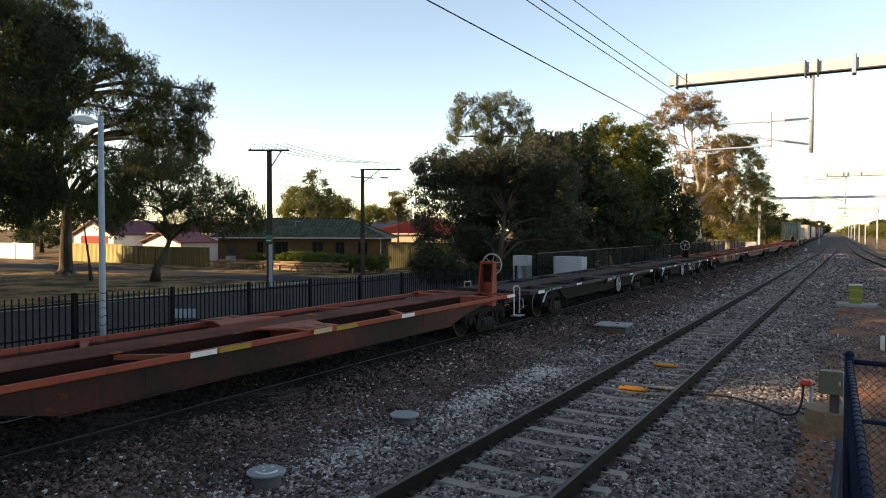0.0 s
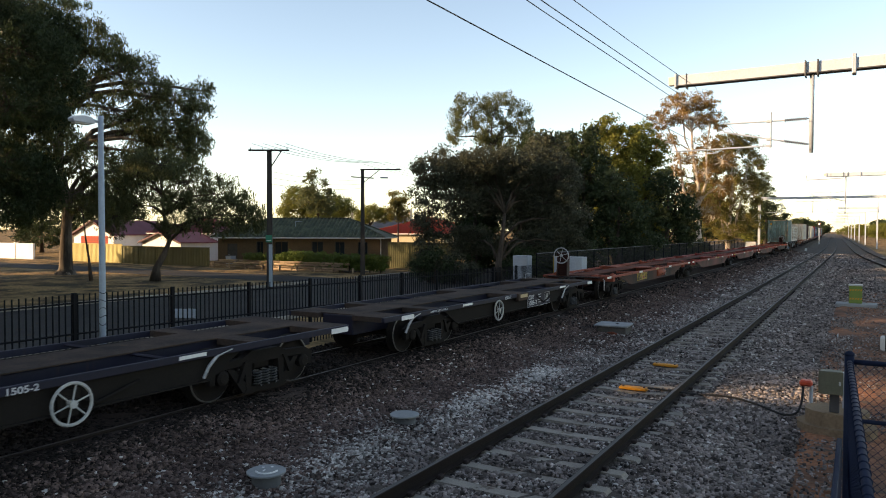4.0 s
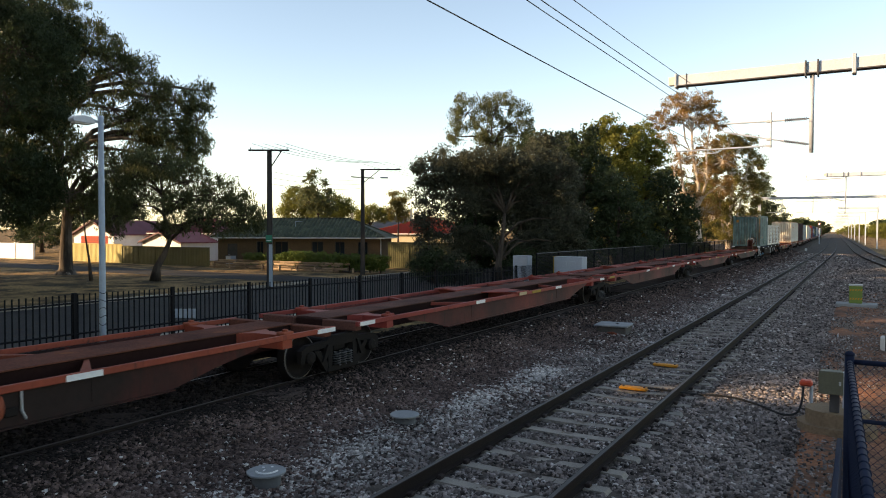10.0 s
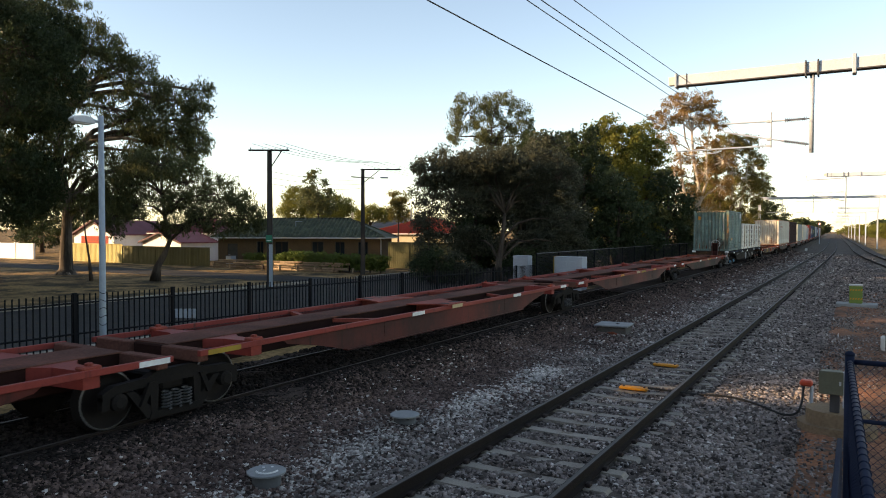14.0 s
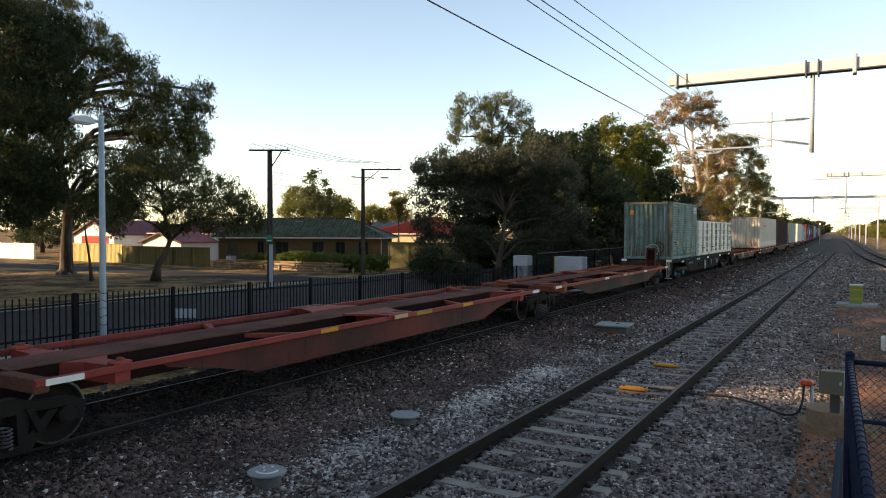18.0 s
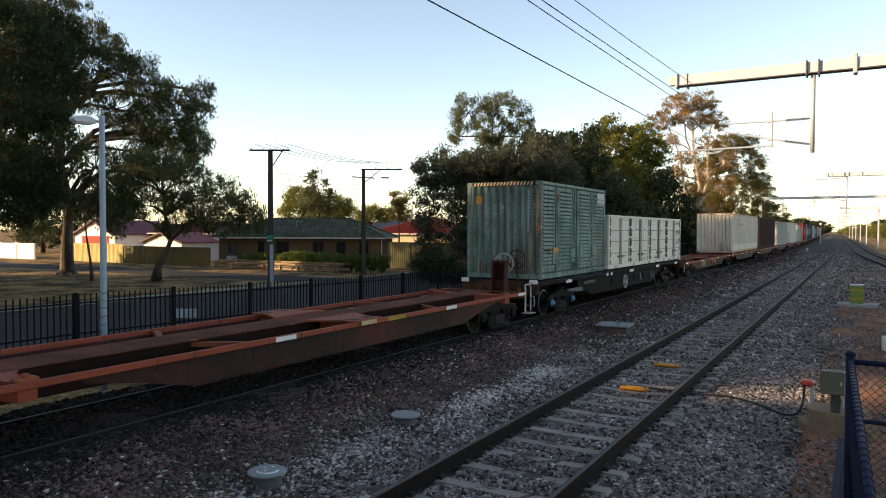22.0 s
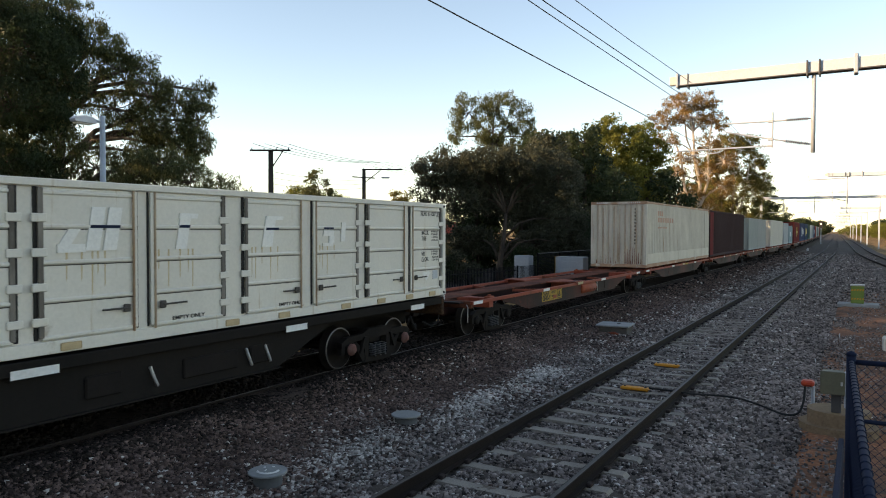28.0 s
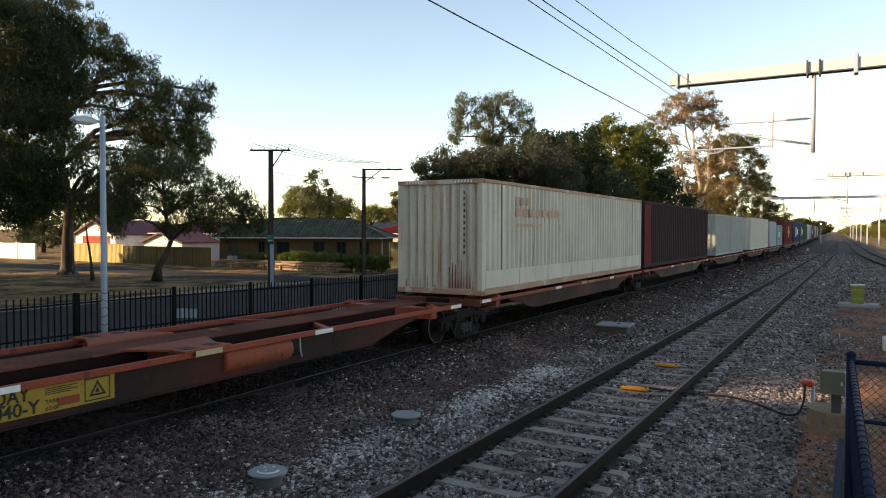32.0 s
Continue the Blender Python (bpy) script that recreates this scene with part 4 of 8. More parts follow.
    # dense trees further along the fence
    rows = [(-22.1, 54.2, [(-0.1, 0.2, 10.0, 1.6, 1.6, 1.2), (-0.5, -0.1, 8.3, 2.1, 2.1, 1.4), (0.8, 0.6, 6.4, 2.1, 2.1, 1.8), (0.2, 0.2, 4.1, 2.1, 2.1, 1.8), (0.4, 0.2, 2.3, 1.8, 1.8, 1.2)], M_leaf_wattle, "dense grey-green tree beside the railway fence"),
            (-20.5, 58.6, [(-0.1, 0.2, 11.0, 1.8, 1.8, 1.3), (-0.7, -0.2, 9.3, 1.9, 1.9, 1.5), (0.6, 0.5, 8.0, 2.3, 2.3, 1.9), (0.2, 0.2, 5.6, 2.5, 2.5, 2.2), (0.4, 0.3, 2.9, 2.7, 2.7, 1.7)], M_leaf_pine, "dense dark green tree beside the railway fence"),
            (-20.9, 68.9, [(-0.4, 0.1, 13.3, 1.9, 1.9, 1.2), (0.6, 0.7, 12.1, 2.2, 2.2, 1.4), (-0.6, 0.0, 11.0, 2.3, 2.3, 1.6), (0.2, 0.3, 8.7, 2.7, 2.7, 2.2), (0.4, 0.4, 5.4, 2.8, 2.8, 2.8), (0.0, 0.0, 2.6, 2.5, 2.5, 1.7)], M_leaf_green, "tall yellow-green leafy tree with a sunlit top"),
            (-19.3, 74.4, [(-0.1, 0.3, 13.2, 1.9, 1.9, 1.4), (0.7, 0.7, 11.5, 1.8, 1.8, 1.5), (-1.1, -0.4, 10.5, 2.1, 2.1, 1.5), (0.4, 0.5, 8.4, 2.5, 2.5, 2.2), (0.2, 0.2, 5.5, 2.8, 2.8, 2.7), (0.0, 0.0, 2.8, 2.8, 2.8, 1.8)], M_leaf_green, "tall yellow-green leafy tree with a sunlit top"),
            (-15.9, 69.6, [(-0.5, -0.1, 7.8, 1.6, 1.6, 1.5), (0.2, 0.2, 5.8, 2.1, 2.1, 2.0), (0.0, 0.1, 3.4, 2.3, 2.3, 2.0), (1.4, 0.9, 4.0, 1.4, 1.4, 2.2)], M_leaf_pine, "dense dark green tree beside the railway fence"),
            (-26.4, 49.9, [(-0.2, 0, 6.9, 1.3, 1.3, 1.3), (0.2, 0.2, 5.0, 1.4, 1.4, 1.5), (-0.2, -0.1, 3.0, 1.3, 1.3, 1.6), (0.2, 0.1, 1.4, 1.3, 1.3, 1.1)], M_leaf_pine, "dense dark tree beside the brick house"),
            (-26.7, 51.6, [(-0.3, 0, 7.4, 1.8, 1.8, 1.3), (0.2, 0.2, 5.3, 2.1, 2.1, 1.8), (0, 0, 3.0, 2.1, 2.1, 1.8), (0, 0, 1.4, 1.8, 1.8, 1.1)], M_leaf_pine, "dense dark tree behind the wattles"),
            (-22.9, 50.8, [(-0.3, 0, 7.2, 1.8, 1.8, 1.3), (0.2, 0.2, 5.3, 2.1, 2.1, 1.8), (0, 0, 3.0, 2.1, 2.1, 1.8), (0, 0, 1.4, 1.8, 1.8, 1.1)], M_leaf_wattle, "dense dark tree behind the wattles"),
            (-100.0, 58.0, [(0, 0, 7.5, 4.0, 4.0, 2.2), (3.5, 0, 5.0, 4.0, 3.0, 2.6), (-3.5, 0, 5.0, 4.0, 3.0, 2.6), (0, 0, 2.4, 5.0, 3.0, 1.8)], M_leaf_pine, "broad dark tree behind the white wall"),
            (-88.0, 60.0, [(0, 0, 7.0, 4.0, 4.0, 2.2), (3.5, 0, 4.6, 4.0, 3.0, 2.6), (-3.5, 0, 4.6, 4.0, 3.0, 2.6), (0, 0, 2.2, 5.0, 3.0, 1.8)], M_leaf_pine, "broad dark tree behind the white wall"),
            (-23.0, 83.0, [(0, 0, 9.5, 2.4, 2.4, 1.8), (0.6, 0.5, 7.4, 2.8, 2.8, 2.0), (-0.4, 0, 5.0, 3.0, 3.0, 2.2), (0, 0, 2.6, 3.0, 3.0, 1.8)], M_leaf_pine, "dense dark green tree beside the railway fence"),
            (-23.5, 91.0, [(0, 0, 9.0, 2.4, 2.4, 1.8), (-0.6, 0.5, 7.0, 2.8, 2.8, 2.0), (0.4, 0, 4.8, 3.0, 3.0, 2.2), (0, 0, 2.5, 3.0, 3.0, 1.8)], M_leaf_wattle, "dense grey-green tree beside the railway fence"),
            (-22.0, 115.0, [(0, 0, 9.6, 2.6, 2.6, 2.0), (0.6, 0.5, 7.0, 3.0, 3.0, 2.2), (0, 0, 4.2, 3.4, 3.4, 2.4)], M_leaf_pine, "dense dark green tree beside the line"),
            (-22.5, 127.0, [(0, 0, 9.6, 2.6, 2.6, 2.0), (0.6, 0.5, 7.0, 3.0, 3.0, 2.2), (0, 0, 4.2, 3.4, 3.4, 2.4)], M_leaf_olive, "dense yellowish tree beside the line"),
            # three hidden trees, added to keep the sun off the far ballast
            (-25.0, 60.5, [(0, 0, 10.6, 2.6, 2.6, 2.0), (0.6, 0.5, 7.8, 3.0, 3.0, 2.2), (0, 0, 4.6, 3.2, 3.2, 2.4)], M_leaf_pine, "hidden dark green tree added to shade the ballast"),
            (-26.0, 69.0, [(0, 0, 11.4, 2.6, 2.6, 2.0), (0.6, 0.5, 8.6, 3.0, 3.0, 2.2), (0, 0, 5.0, 3.2, 3.2, 2.6)], M_leaf_pine, "hidden dark green tree added to shade the ballast"),
            (-26.5, 77.5, [(0, 0, 11.4, 2.6, 2.6, 2.0), (0.6, 0.5, 8.6, 3.0, 3.0, 2.2), (0, 0, 5.0, 3.2, 3.2, 2.6)], M_leaf_wattle, "hidden grey-green tree added to shade the ballast"),
            (-16.8, 56.5, [(-0.4, -0.1, 6.4, 1.8, 1.8, 1.5), (0.4, 0.3, 4.5, 2.2, 2.2, 1.8), (-0.6, -0.3, 2.5, 2.3, 2.3, 1.3), (1.4, 0.8, 2.3, 2.0, 2.0, 1.1)], M_leaf_pine, "dense dark green bush beside the railway fence")]
    for k, (x, y, lobes, leaf, lab) in enumerate(rows):
        h = lobes[0][2]
        tree("bushy_tree", pose(x, y, GROUND), [(0, 0, 0), (0, 0, h * 0.3), (0.1, 0, h * 0.6), (0.1, 0, h * 0.85)], lobes, leaf, M_bark, lab, 120 + k, clumps=17, per=46, size=0.70, length=0.32, width=0.15, droop=0.4, radius=0.22, fork=0.3)
    # tall pale-barked gums
    tree("pale_gum_tree", pose(-18.1, 98.3, GROUND), [(0, 0, 0), (-0.2, 0, 3), (-0.5, 0, 6), (-0.3, -0.2, 9.5), (-1.0, -0.3, 13), (-1.2, -0.4, 16.5)],
         [(-2.5, -0.9, 20.2, 2.6, 2.6, 1.5), (0.2, 0.8, 20.5, 1.9, 1.9, 1.6), (-4.9, -2.2, 17.9, 1.7, 1.7, 1.4), (-1.4, -0.5, 18.3, 2.6, 2.6, 1.2), (1.2, 1.0, 17.6, 1.7, 1.7, 1.6), (-4.4, -1.5, 15.2, 1.7, 1.7, 1.0), (0.6, 0.5, 14.8, 1.6, 1.6, 1.3), (-1.9, -0.2, 13.0, 1.7, 1.7, 0.9), (-3.2, -1.0, 10.6, 1.6, 1.6, 1.6), (0.4, 0.2, 11.0, 1.6, 1.6, 1.5), (-1.6, -0.6, 8.0, 2.0, 2.0, 1.6), (0.6, 0.0, 6.0, 1.8, 1.8, 1.6), (2.4, 1.6, 12.6, 1.7, 1.7, 1.7), (2.3, 1.4, 9.2, 1.7, 1.7, 1.6)],
         M_leaf_rust, M_palebark, "tall pale-barked gum with bronze leaves in evening sun", 27, clumps=16, per=46, size=0.62, length=0.34, width=0.085, droop=1.0, radius=0.36, fork=0.2, twig=1, twig_r=0.045,
         stems=[([(-0.2, 0, 2.8), (-1.0, -0.2, 6), (-2.2, -0.5, 9), (-2.6, -0.9, 13), (-4.0, -1.6, 17)], 0.26), ([(-0.4, 0, 6.5), (0.7, 0.2, 10), (0.5, 0.4, 14), (1.0, 0.8, 18)], 0.22), ([(-0.6, -0.2, 12), (-2.0, -0.6, 15.5), (-2.4, -0.8, 20)], 0.17)])
    tree("pale_gum_tree", pose(-15.9, 106.6, GROUND), [(0, 0, 0), (0.1, 0, 3.5), (0.3, 0.2, 7), (0.4, 0.3, 11), (0.4, 0.4, 13.5)],
         [(-0.2, 0.4, 15.8, 2.4, 2.4, 1.2), (2.0, 1.7, 15.3, 2.0, 2.0, 1.6), (3.0, 2.1, 12.6, 1.5, 1.5, 1.9), (-1.2, -0.3, 13.0, 2.6, 2.6, 1.8), (1.4, 0.8, 10.4, 2.4, 2.4, 1.7), (-2.0, -0.9, 9.0, 2.0, 2.0, 1.6), (3.0, 1.9, 8.6, 1.6, 1.6, 2.0), (-1.8, -0.9, 5.6, 2.2, 2.2, 2.0), (2.6, 1.3, 5.0, 1.6, 1.6, 1.8), (0.2, 0.1, 3.4, 2.6, 2.6, 1.6), (-2.6, -1.2, 12.0, 1.8, 1.8, 1.8), (0.3, 0.3, 7.4, 2.2, 2.2, 1.8), (3.8, 2.4, 10.4, 1.4, 1.4, 1.6)],
         M_leaf_olive, M_palebark, "pale-barked gum with yellowish foliage beside the line", 28, clumps=17, per=62, size=0.68, length=0.34, width=0.09, droop=0.9, radius=0.30, fork=0.15, twig=1, twig_r=0.04,
         stems=[([(0, 0, 1.0), (-0.7, -0.3, 4), (-1.2, -0.5, 8), (-1.6, -0.5, 12)], 0.2), ([(0.1, 0, 1.5), (1.0, 0.5, 5), (1.8, 0.9, 9), (2.3, 1.5, 13)], 0.2), ([(0.1, 0, 3.0), (0.2, 0.2, 7), (0.9, 0.5, 11)], 0.16)])
    tree("bushy_tree", pose(-14.6, 140.0, GROUND), [(0, 0, 0), (0.1, 0, 3), (0.1, 0, 6.5)],
         [(-0.4, 0.1, 11.1, 1.6, 1.6, 1.2), (0.2, 0.4, 8.8, 1.8, 1.8, 1.6), (-1.0, -0.3, 7.0, 1.8, 1.8, 2.0), (1.4, 1.0, 6.2, 2.4, 2.4, 2.2), (2.3, 1.5, 3.9, 1.8, 1.8, 1.6), (-0.5, 0, 3.5, 2.2, 2.2, 1.8)],
         M_leaf_pine, M_bark, "dark rounded tree beyond the overhead portal", 29, clumps=16, per=60, size=0.8, length=0.3, width=0.12, radius=0.3, fork=0.3)
    for i, (x, y, h, r) in enumerate([(-18, 155, 6.8, 3.2), (-19, 175, 6.2, 4.0), (-20, 205, 7.0, 4.5), (-25, 240, 8, 6), (-27, 290, 8, 6)]):
        tree("bushy_tree", pose(x, y, GROUND), [(0, 0, 0), (0, 0, h * 0.4), (0.1, 0, h * 0.6)], [(0, 0, h * 0.72, r, r, h * 0.26), (r * 0.6, 0, h * 0.45, r * 0.9, r * 0.9, h * 0.25), (-r * 0.5, 0, h * 0.42, r * 0.9, r * 0.9, h * 0.25)],
             M_leaf_green, M_bark, "rounded bushy tree far along the line", 40 + i, clumps=9, per=60, size=1.1, length=0.4, width=0.16, droop=0.2, radius=0.25, fork=0.3)
    for i, (x, y, h, r) in enumerate([(16, 170, 5.5, 4), (19, 195, 6.5, 5), (13, 230, 6.0, 5), (9, 280, 6.5, 6), (24, 150, 6, 4), (11, 340, 7, 6), (3, 400, 7, 6), (-2, 470, 7.5, 7), (18, 250, 6.5, 6)]):
        tree("bushy_tree", pose(x, y, GROUND), [(0, 0, 0), (0, 0, h * 0.4), (0.1, 0, h * 0.6)], [(0, 0, h * 0.66, r, r, h * 0.3), (r * 0.6, 0, h * 0.42, r * 0.9, r * 0.9, h * 0.3), (-r * 0.5, 0, h * 0.42, r * 0.9, r * 0.9, h * 0.28)],
             M_leaf_green, M_bark, "low sunlit tree beyond the far track", 50 + i, clumps=8, per=60, size=1.1, length=0.4, width=0.16, droop=0.2, radius=0.25, fork=0.3)
    far = tree("bushy_tree", pose(-60, 430, GROUND), [(0, 0, 0), (0, 0, 4), (0.1, 0, 6)], [(0, 0, 8.5, 7, 7, 3.0), (6, 0, 5.5, 6, 6, 3.2), (-6, 0, 5.5, 6, 6, 3.2), (0, 0, 3.0, 8, 6, 2.5)], M_leaf_pine, M_bark, "dark tree on the far horizon", 90, clumps=4, per=40, size=2.2, length=1.2, width=0.6, droop=0.2, radius=0.4, fork=0.3)
    far["group"] = "horizon trees"
    for i, (x, y) in enumerate([(-78, 400), (-44, 450), (-95, 380), (-112, 360), (-34, 520), (-130, 350), (-50, 300), (-64, 330), (22, 420), (34, 380), (46, 340), (58, 300), (70, 280), (30, 520), (14, 600), (-30, 640), (40, 230), (52, 210), (34, 260), (-150, 340), (-170, 330)]):
        copy_thing(far, pose(x, y, GROUND, 0, 0, i * 71))
    # unseen trees added behind the camera's side, placed to shade the line and leave sun gaps
    park = None
    for i, (x, y) in enumerate([(-36, 5), (-43, -2), (-44, -15), (-16.2, -14), (-16.2, -24), (-38, -25.5), (-16.2, -36), (-50, -12), (-33, -34), (-42, -36), (-16.2, -50), (-46, -50), (-32, -56), (-16.2, -66), (-36, -74), (-55, -2), (-16.2, -84), (-33, -92), (4, -70), (16, -110), (-58, -28), (-45, 9), (-54, 8), (-62, -14), (-52, -22), (-77, 21), (-79, -6)]):
        if park is None:
            park = tree("park_gum_tree", pose(x, y, GROUND), [(0, 0, 0), (0, 0, 2.5), (0.2, 0.1, 5), (0.2, 0.1, 9)],
                        [(0, 0, 16, 4.8, 4.8, 3.4), (3.5, 1, 11, 4.3, 4.3, 3.6), (-3.5, -1, 11, 4.3, 4.3, 3.6), (0, 3, 6.5, 4.3, 3.8, 3.0), (1, -3, 6.5, 4.3, 3.8, 3.0), (0, 0, 3.2, 3.4, 3.4, 1.8)],
                        M_leaf_gum, M_bark, "unseen spreading gum tree added to shade the line", 60, clumps=7, per=24, size=1.6, length=1.1, width=0.7, radius=0.5)
            park["group"] = "park trees"
        else:
            copy_thing(park, pose(x, y, GROUND, 0, 0, i * 67))


# ---- the train ----
def rolled(t):
    """Metres that the train has gone, counted from 23 s."""
    a = t - 23.0
    return 4.11165 * a - 0.02118 * a * a + 0.000403178 * a ** 3


def on_line(s, t, z=0.0):
    """Pose on the freight track at the train's own metre s."""
    y = s - rolled(t)
    dx, slope = bend(y)
    return pose(FREIGHT_X + dx, y, FREIGHT_Z + z, 0, 0, math.degrees(-math.atan(slope)))


MOVERS, ROLLERS = [], []


def vehicle(name, s, label, category, group, z=0.0):
    ob = thing(name, on_line(s, 0, z), label, category, group)
    MOVERS.append((ob, s, z))
    return ob


WHEEL_R = 0.40
SHARED = {}


def shared(key, make):
    if key not in SHARED:
        SHARED[key] = make()
    return SHARED[key]


def wheelset_meshes():
    turn = Matrix.Rotation(radians(90), 4, "Y")
    w = Geo()
    for sg in (-1, 1):
        m = Matrix.Translation((sg * 0.75, 0, 0)) @ (turn if sg > 0 else Matrix.Rotation(radians(-90), 4, "Y"))
        w.lathe([(0.0, 0.075), (0.10, 0.075), (0.11, 0.03), (0.16, 0.012), (0.30, 0.0), (0.385, 0.02), (0.40, 0.06), (0.422, 0.066), (0.452, 0.060), (0.455, 0.050), (0.455, -0.055), (0.49, -0.075), (0.48, -0.09), (0.38, -0.085), (0.30, -0.03), (0.12, -0.04), (0.10, -0.08), (0.0, -0.08)], 28, m)
    w.lathe([(0.075, -0.95), (0.075, 0.95)], 10, turn)
    for sg in (-1, 1):
        for k in range(3):
            a = k * 2.094
            w.lathe([(0.018, sg * 0.955 - 0.01), (0.018, sg * 0.955 + 0.012)], 6, turn @ Matrix.Translation((0.045 * math.cos(a), 0.045 * math.sin(a), 0)))
    w.moved(Matrix.Diagonal((1, 0.87, 0.87, 1)))
    me = mesh_of("wheelset", w, M_wheel, True)
    me.materials.append(M_tread)
    for p in me.polygons:
        rad = [math.hypot(me.vertices[i].co.y, me.vertices[i].co.z) for i in p.vertices]
        if min(rad) > 0.364 and max(rad) < 0.397 and min(rad) < 0.392:
            p.material_index = 1
    return me


def bogie_meshes():
    side = Geo()
    side.slab([(-1.12, 0.50), (-1.12, 0.60), (-0.95, 0.68), (-0.48, 0.70), (-0.30, 0.78), (0.30, 0.78), (0.48, 0.70), (0.95, 0.68), (1.12, 0.60), (1.12, 0.50), (0.90, 0.57), (0.40, 0.59), (-0.40, 0.59), (-0.90, 0.57)], "x", 0.94, 1.06)
    side.slab([(-0.44, 0.14), (0.44, 0.14), (0.40, 0.235), (-0.40, 0.235)], "x", 0.93, 1.07)
    for e in (-1, 1):
        side.slab([(e * 0.78, 0.56), (e * 0.66, 0.56), (e * 0.36, 0.26), (e * 0.36, 0.15), (e * 0.46, 0.15)], "x", 0.945, 1.055)
        side.slab([(e * 0.41, 0.20), (e * 0.31, 0.20), (e * 0.29, 0.62), (e * 0.43, 0.62)], "x", 0.935, 1.065)
        side.slab([(e * 1.12, 0.38), (e * 1.02, 0.38), (e * 1.0, 0.56), (e * 1.12, 0.56)], "x", 0.95, 1.05)
        side.lathe([(0.0, -0.02), (0.105, -0.02), (0.115, 0.0), (0.115, 0.10), (0.07, 0.13), (0.0, 0.13)], 12, Matrix.Translation((0.98, e * 0.89, 0.46)) @ Matrix.Rotation(radians(90), 4, "Y"))
    bar = Geo().slab([(-0.60, 0.34), (-0.46, 0.64), (-0.38, 0.64), (-0.52, 0.34)], "x", 1.03, 1.10)
    spr = Geo().tube([(1.02 + 0.062 * math.cos(a), 0.062 * math.sin(a), 0.225 + a * 0.0068) for a in np.linspace(0, 36, 46)], 0.016, 3).moved(Matrix.Translation((0.045, 0, 0)))
    bol = Geo().box(-0.98, 0.98, -0.19, 0.19, 0.47, 0.68, 0.03)
    bol.lathe([(0.17, 0.66), (0.17, 0.80), (0.15, 0.82)], 12)
    beam = Geo().box(-0.85, 0.85, 0.30, 0.42, 0.33, 0.43, 0.02)
    for sg in (-1, 1):
        beam.box(sg * 0.68, sg * 0.82, 0.36, 0.45, 0.27, 0.56, 0.01)
    for body in (side, bar, spr, bol, beam):
        body.moved(Matrix.Translation((0, 0, -0.06)))
    return {"side": mesh_of("side_frame", side, M_bogie), "bars": mesh_of("friction_bar", bar, M_bogie), "spring": mesh_of("spring", spr, M_spring), "bolster": mesh_of("bolster", bol, M_bogie), "beam": mesh_of("brake_beam", beam, M_bogie)}


def bogie(parent, y, roll=True, caps=None):
    me = shared("bogie", bogie_meshes)
    ws = shared("wheels", wheelset_meshes)
    b = part("bogie", me["bolster"], M_bogie, parent, at=pose(0, y, 0))
    for rz in (0, 180):
        part("side_frame", me["side"], M_bogie, b, at=pose(0, 0, 0, 0, 0, rz))
        for k in (-0.17, 0.0, 0.17):
            part("spring", me["spring"], M_wheel, b, at=pose(0, 0, 0, 0, 0, rz) @ pose(0, k, 0))
        part("friction_bar", me["bars"], M_bogie, b, at=pose(0, 0, 0, 0, 0, rz))
        part("friction_bar", me["bars"], M_bogie, b, at=pose(0, 0, 0, 0, 0, rz) @ pose(2.13, 0, 0, 0, 0, 180))
    for rz in (0, 180):
        part("brake_beam", me["beam"], M_bogie, b, at=pose(0, 0, 0, 0, 0, rz))
    for e in (-0.89, 0.89):
        w = part("wheelset", ws, M_wheel, b, "dark wheels with bright worn rims", at=pose(0, e, WHEEL_R))
        if roll:
            ROLLERS.append((w, e))
    if caps:
        for e in (-0.89, 0.89):
            part("axle_cap", Geo().lathe([(0.10, 0.0), (0.115, 0.02), (0.115, 0.05), (0.07, 0.07), (0.065, 0.10), (0.0, 0.105)], 14, Matrix.Translation((1.08, e, WHEEL_R)) @ Matrix.Rotation(radians(90), 4, "Y")), caps, b, "pale blue axle box cover", smooth=True)
    return b


def strip(parent, y, z, x=1.262, length=0.62, h=0.075, mat=None, name="reflector_strip"):
    return part(name, Geo().box(x - 0.004, x + 0.004, y - length / 2, y + length / 2, z - h / 2, z + h / 2), mat or M_white, parent)


def hand_wheel(parent, c, r, normal, name="handbrake_wheel", mat=None):
    g = Geo().ring(c, r, 0.021, normal, 24, 6)
    for k in range(6):
        a = k * math.pi / 3 + 0.3
        d = Vector((math.cos(a), 0, math.sin(a))) if normal == "y" else Vector((0, math.cos(a), math.sin(a)))
        g.tube([Vector(c), Vector(c) + d * r], 0.011, 5)
    m = Matrix.Translation(c) @ (Matrix.Rotation(radians(90), 4, "X") if normal == "y" else Matrix.Rotation(radians(90), 4, "Y"))
    g.lathe([(0.05, -0.04), (0.05, 0.04)], 10, m)
    return part(name, g, mat or M_chrome, parent, "pale spoked brake wheel", smooth=False)


def coupler(parent, y, sgn):
    g = Geo().box(-0.10, 0.10, y, y + sgn * 0.42, 0.62, 0.86, 0.03)
    g.slab([(-0.17, y + sgn * 0.40), (0.19, y + sgn * 0.40), (0.20, y + sgn * 0.62), (0.06, y + sgn * 0.70), (0.02, y + sgn * 0.56), (-0.10, y + sgn * 0.56), (-0.17, y + sgn * 0.66)], "z", 0.60, 0.90)
    part("coupler", g, M_bogie, parent)
    h = Geo()
    for sx in (0.35, -0.42):
        h.tube([(sx, y, 0.66), (sx * 1.1, y + sgn * 0.12, 0.42), (sx * 0.9, y + sgn * 0.3, 0.30), (sx * 0.5, y + sgn * 0.5, 0.42)], 0.022, 6)
    part("brake_hose", h, M_ink, parent)


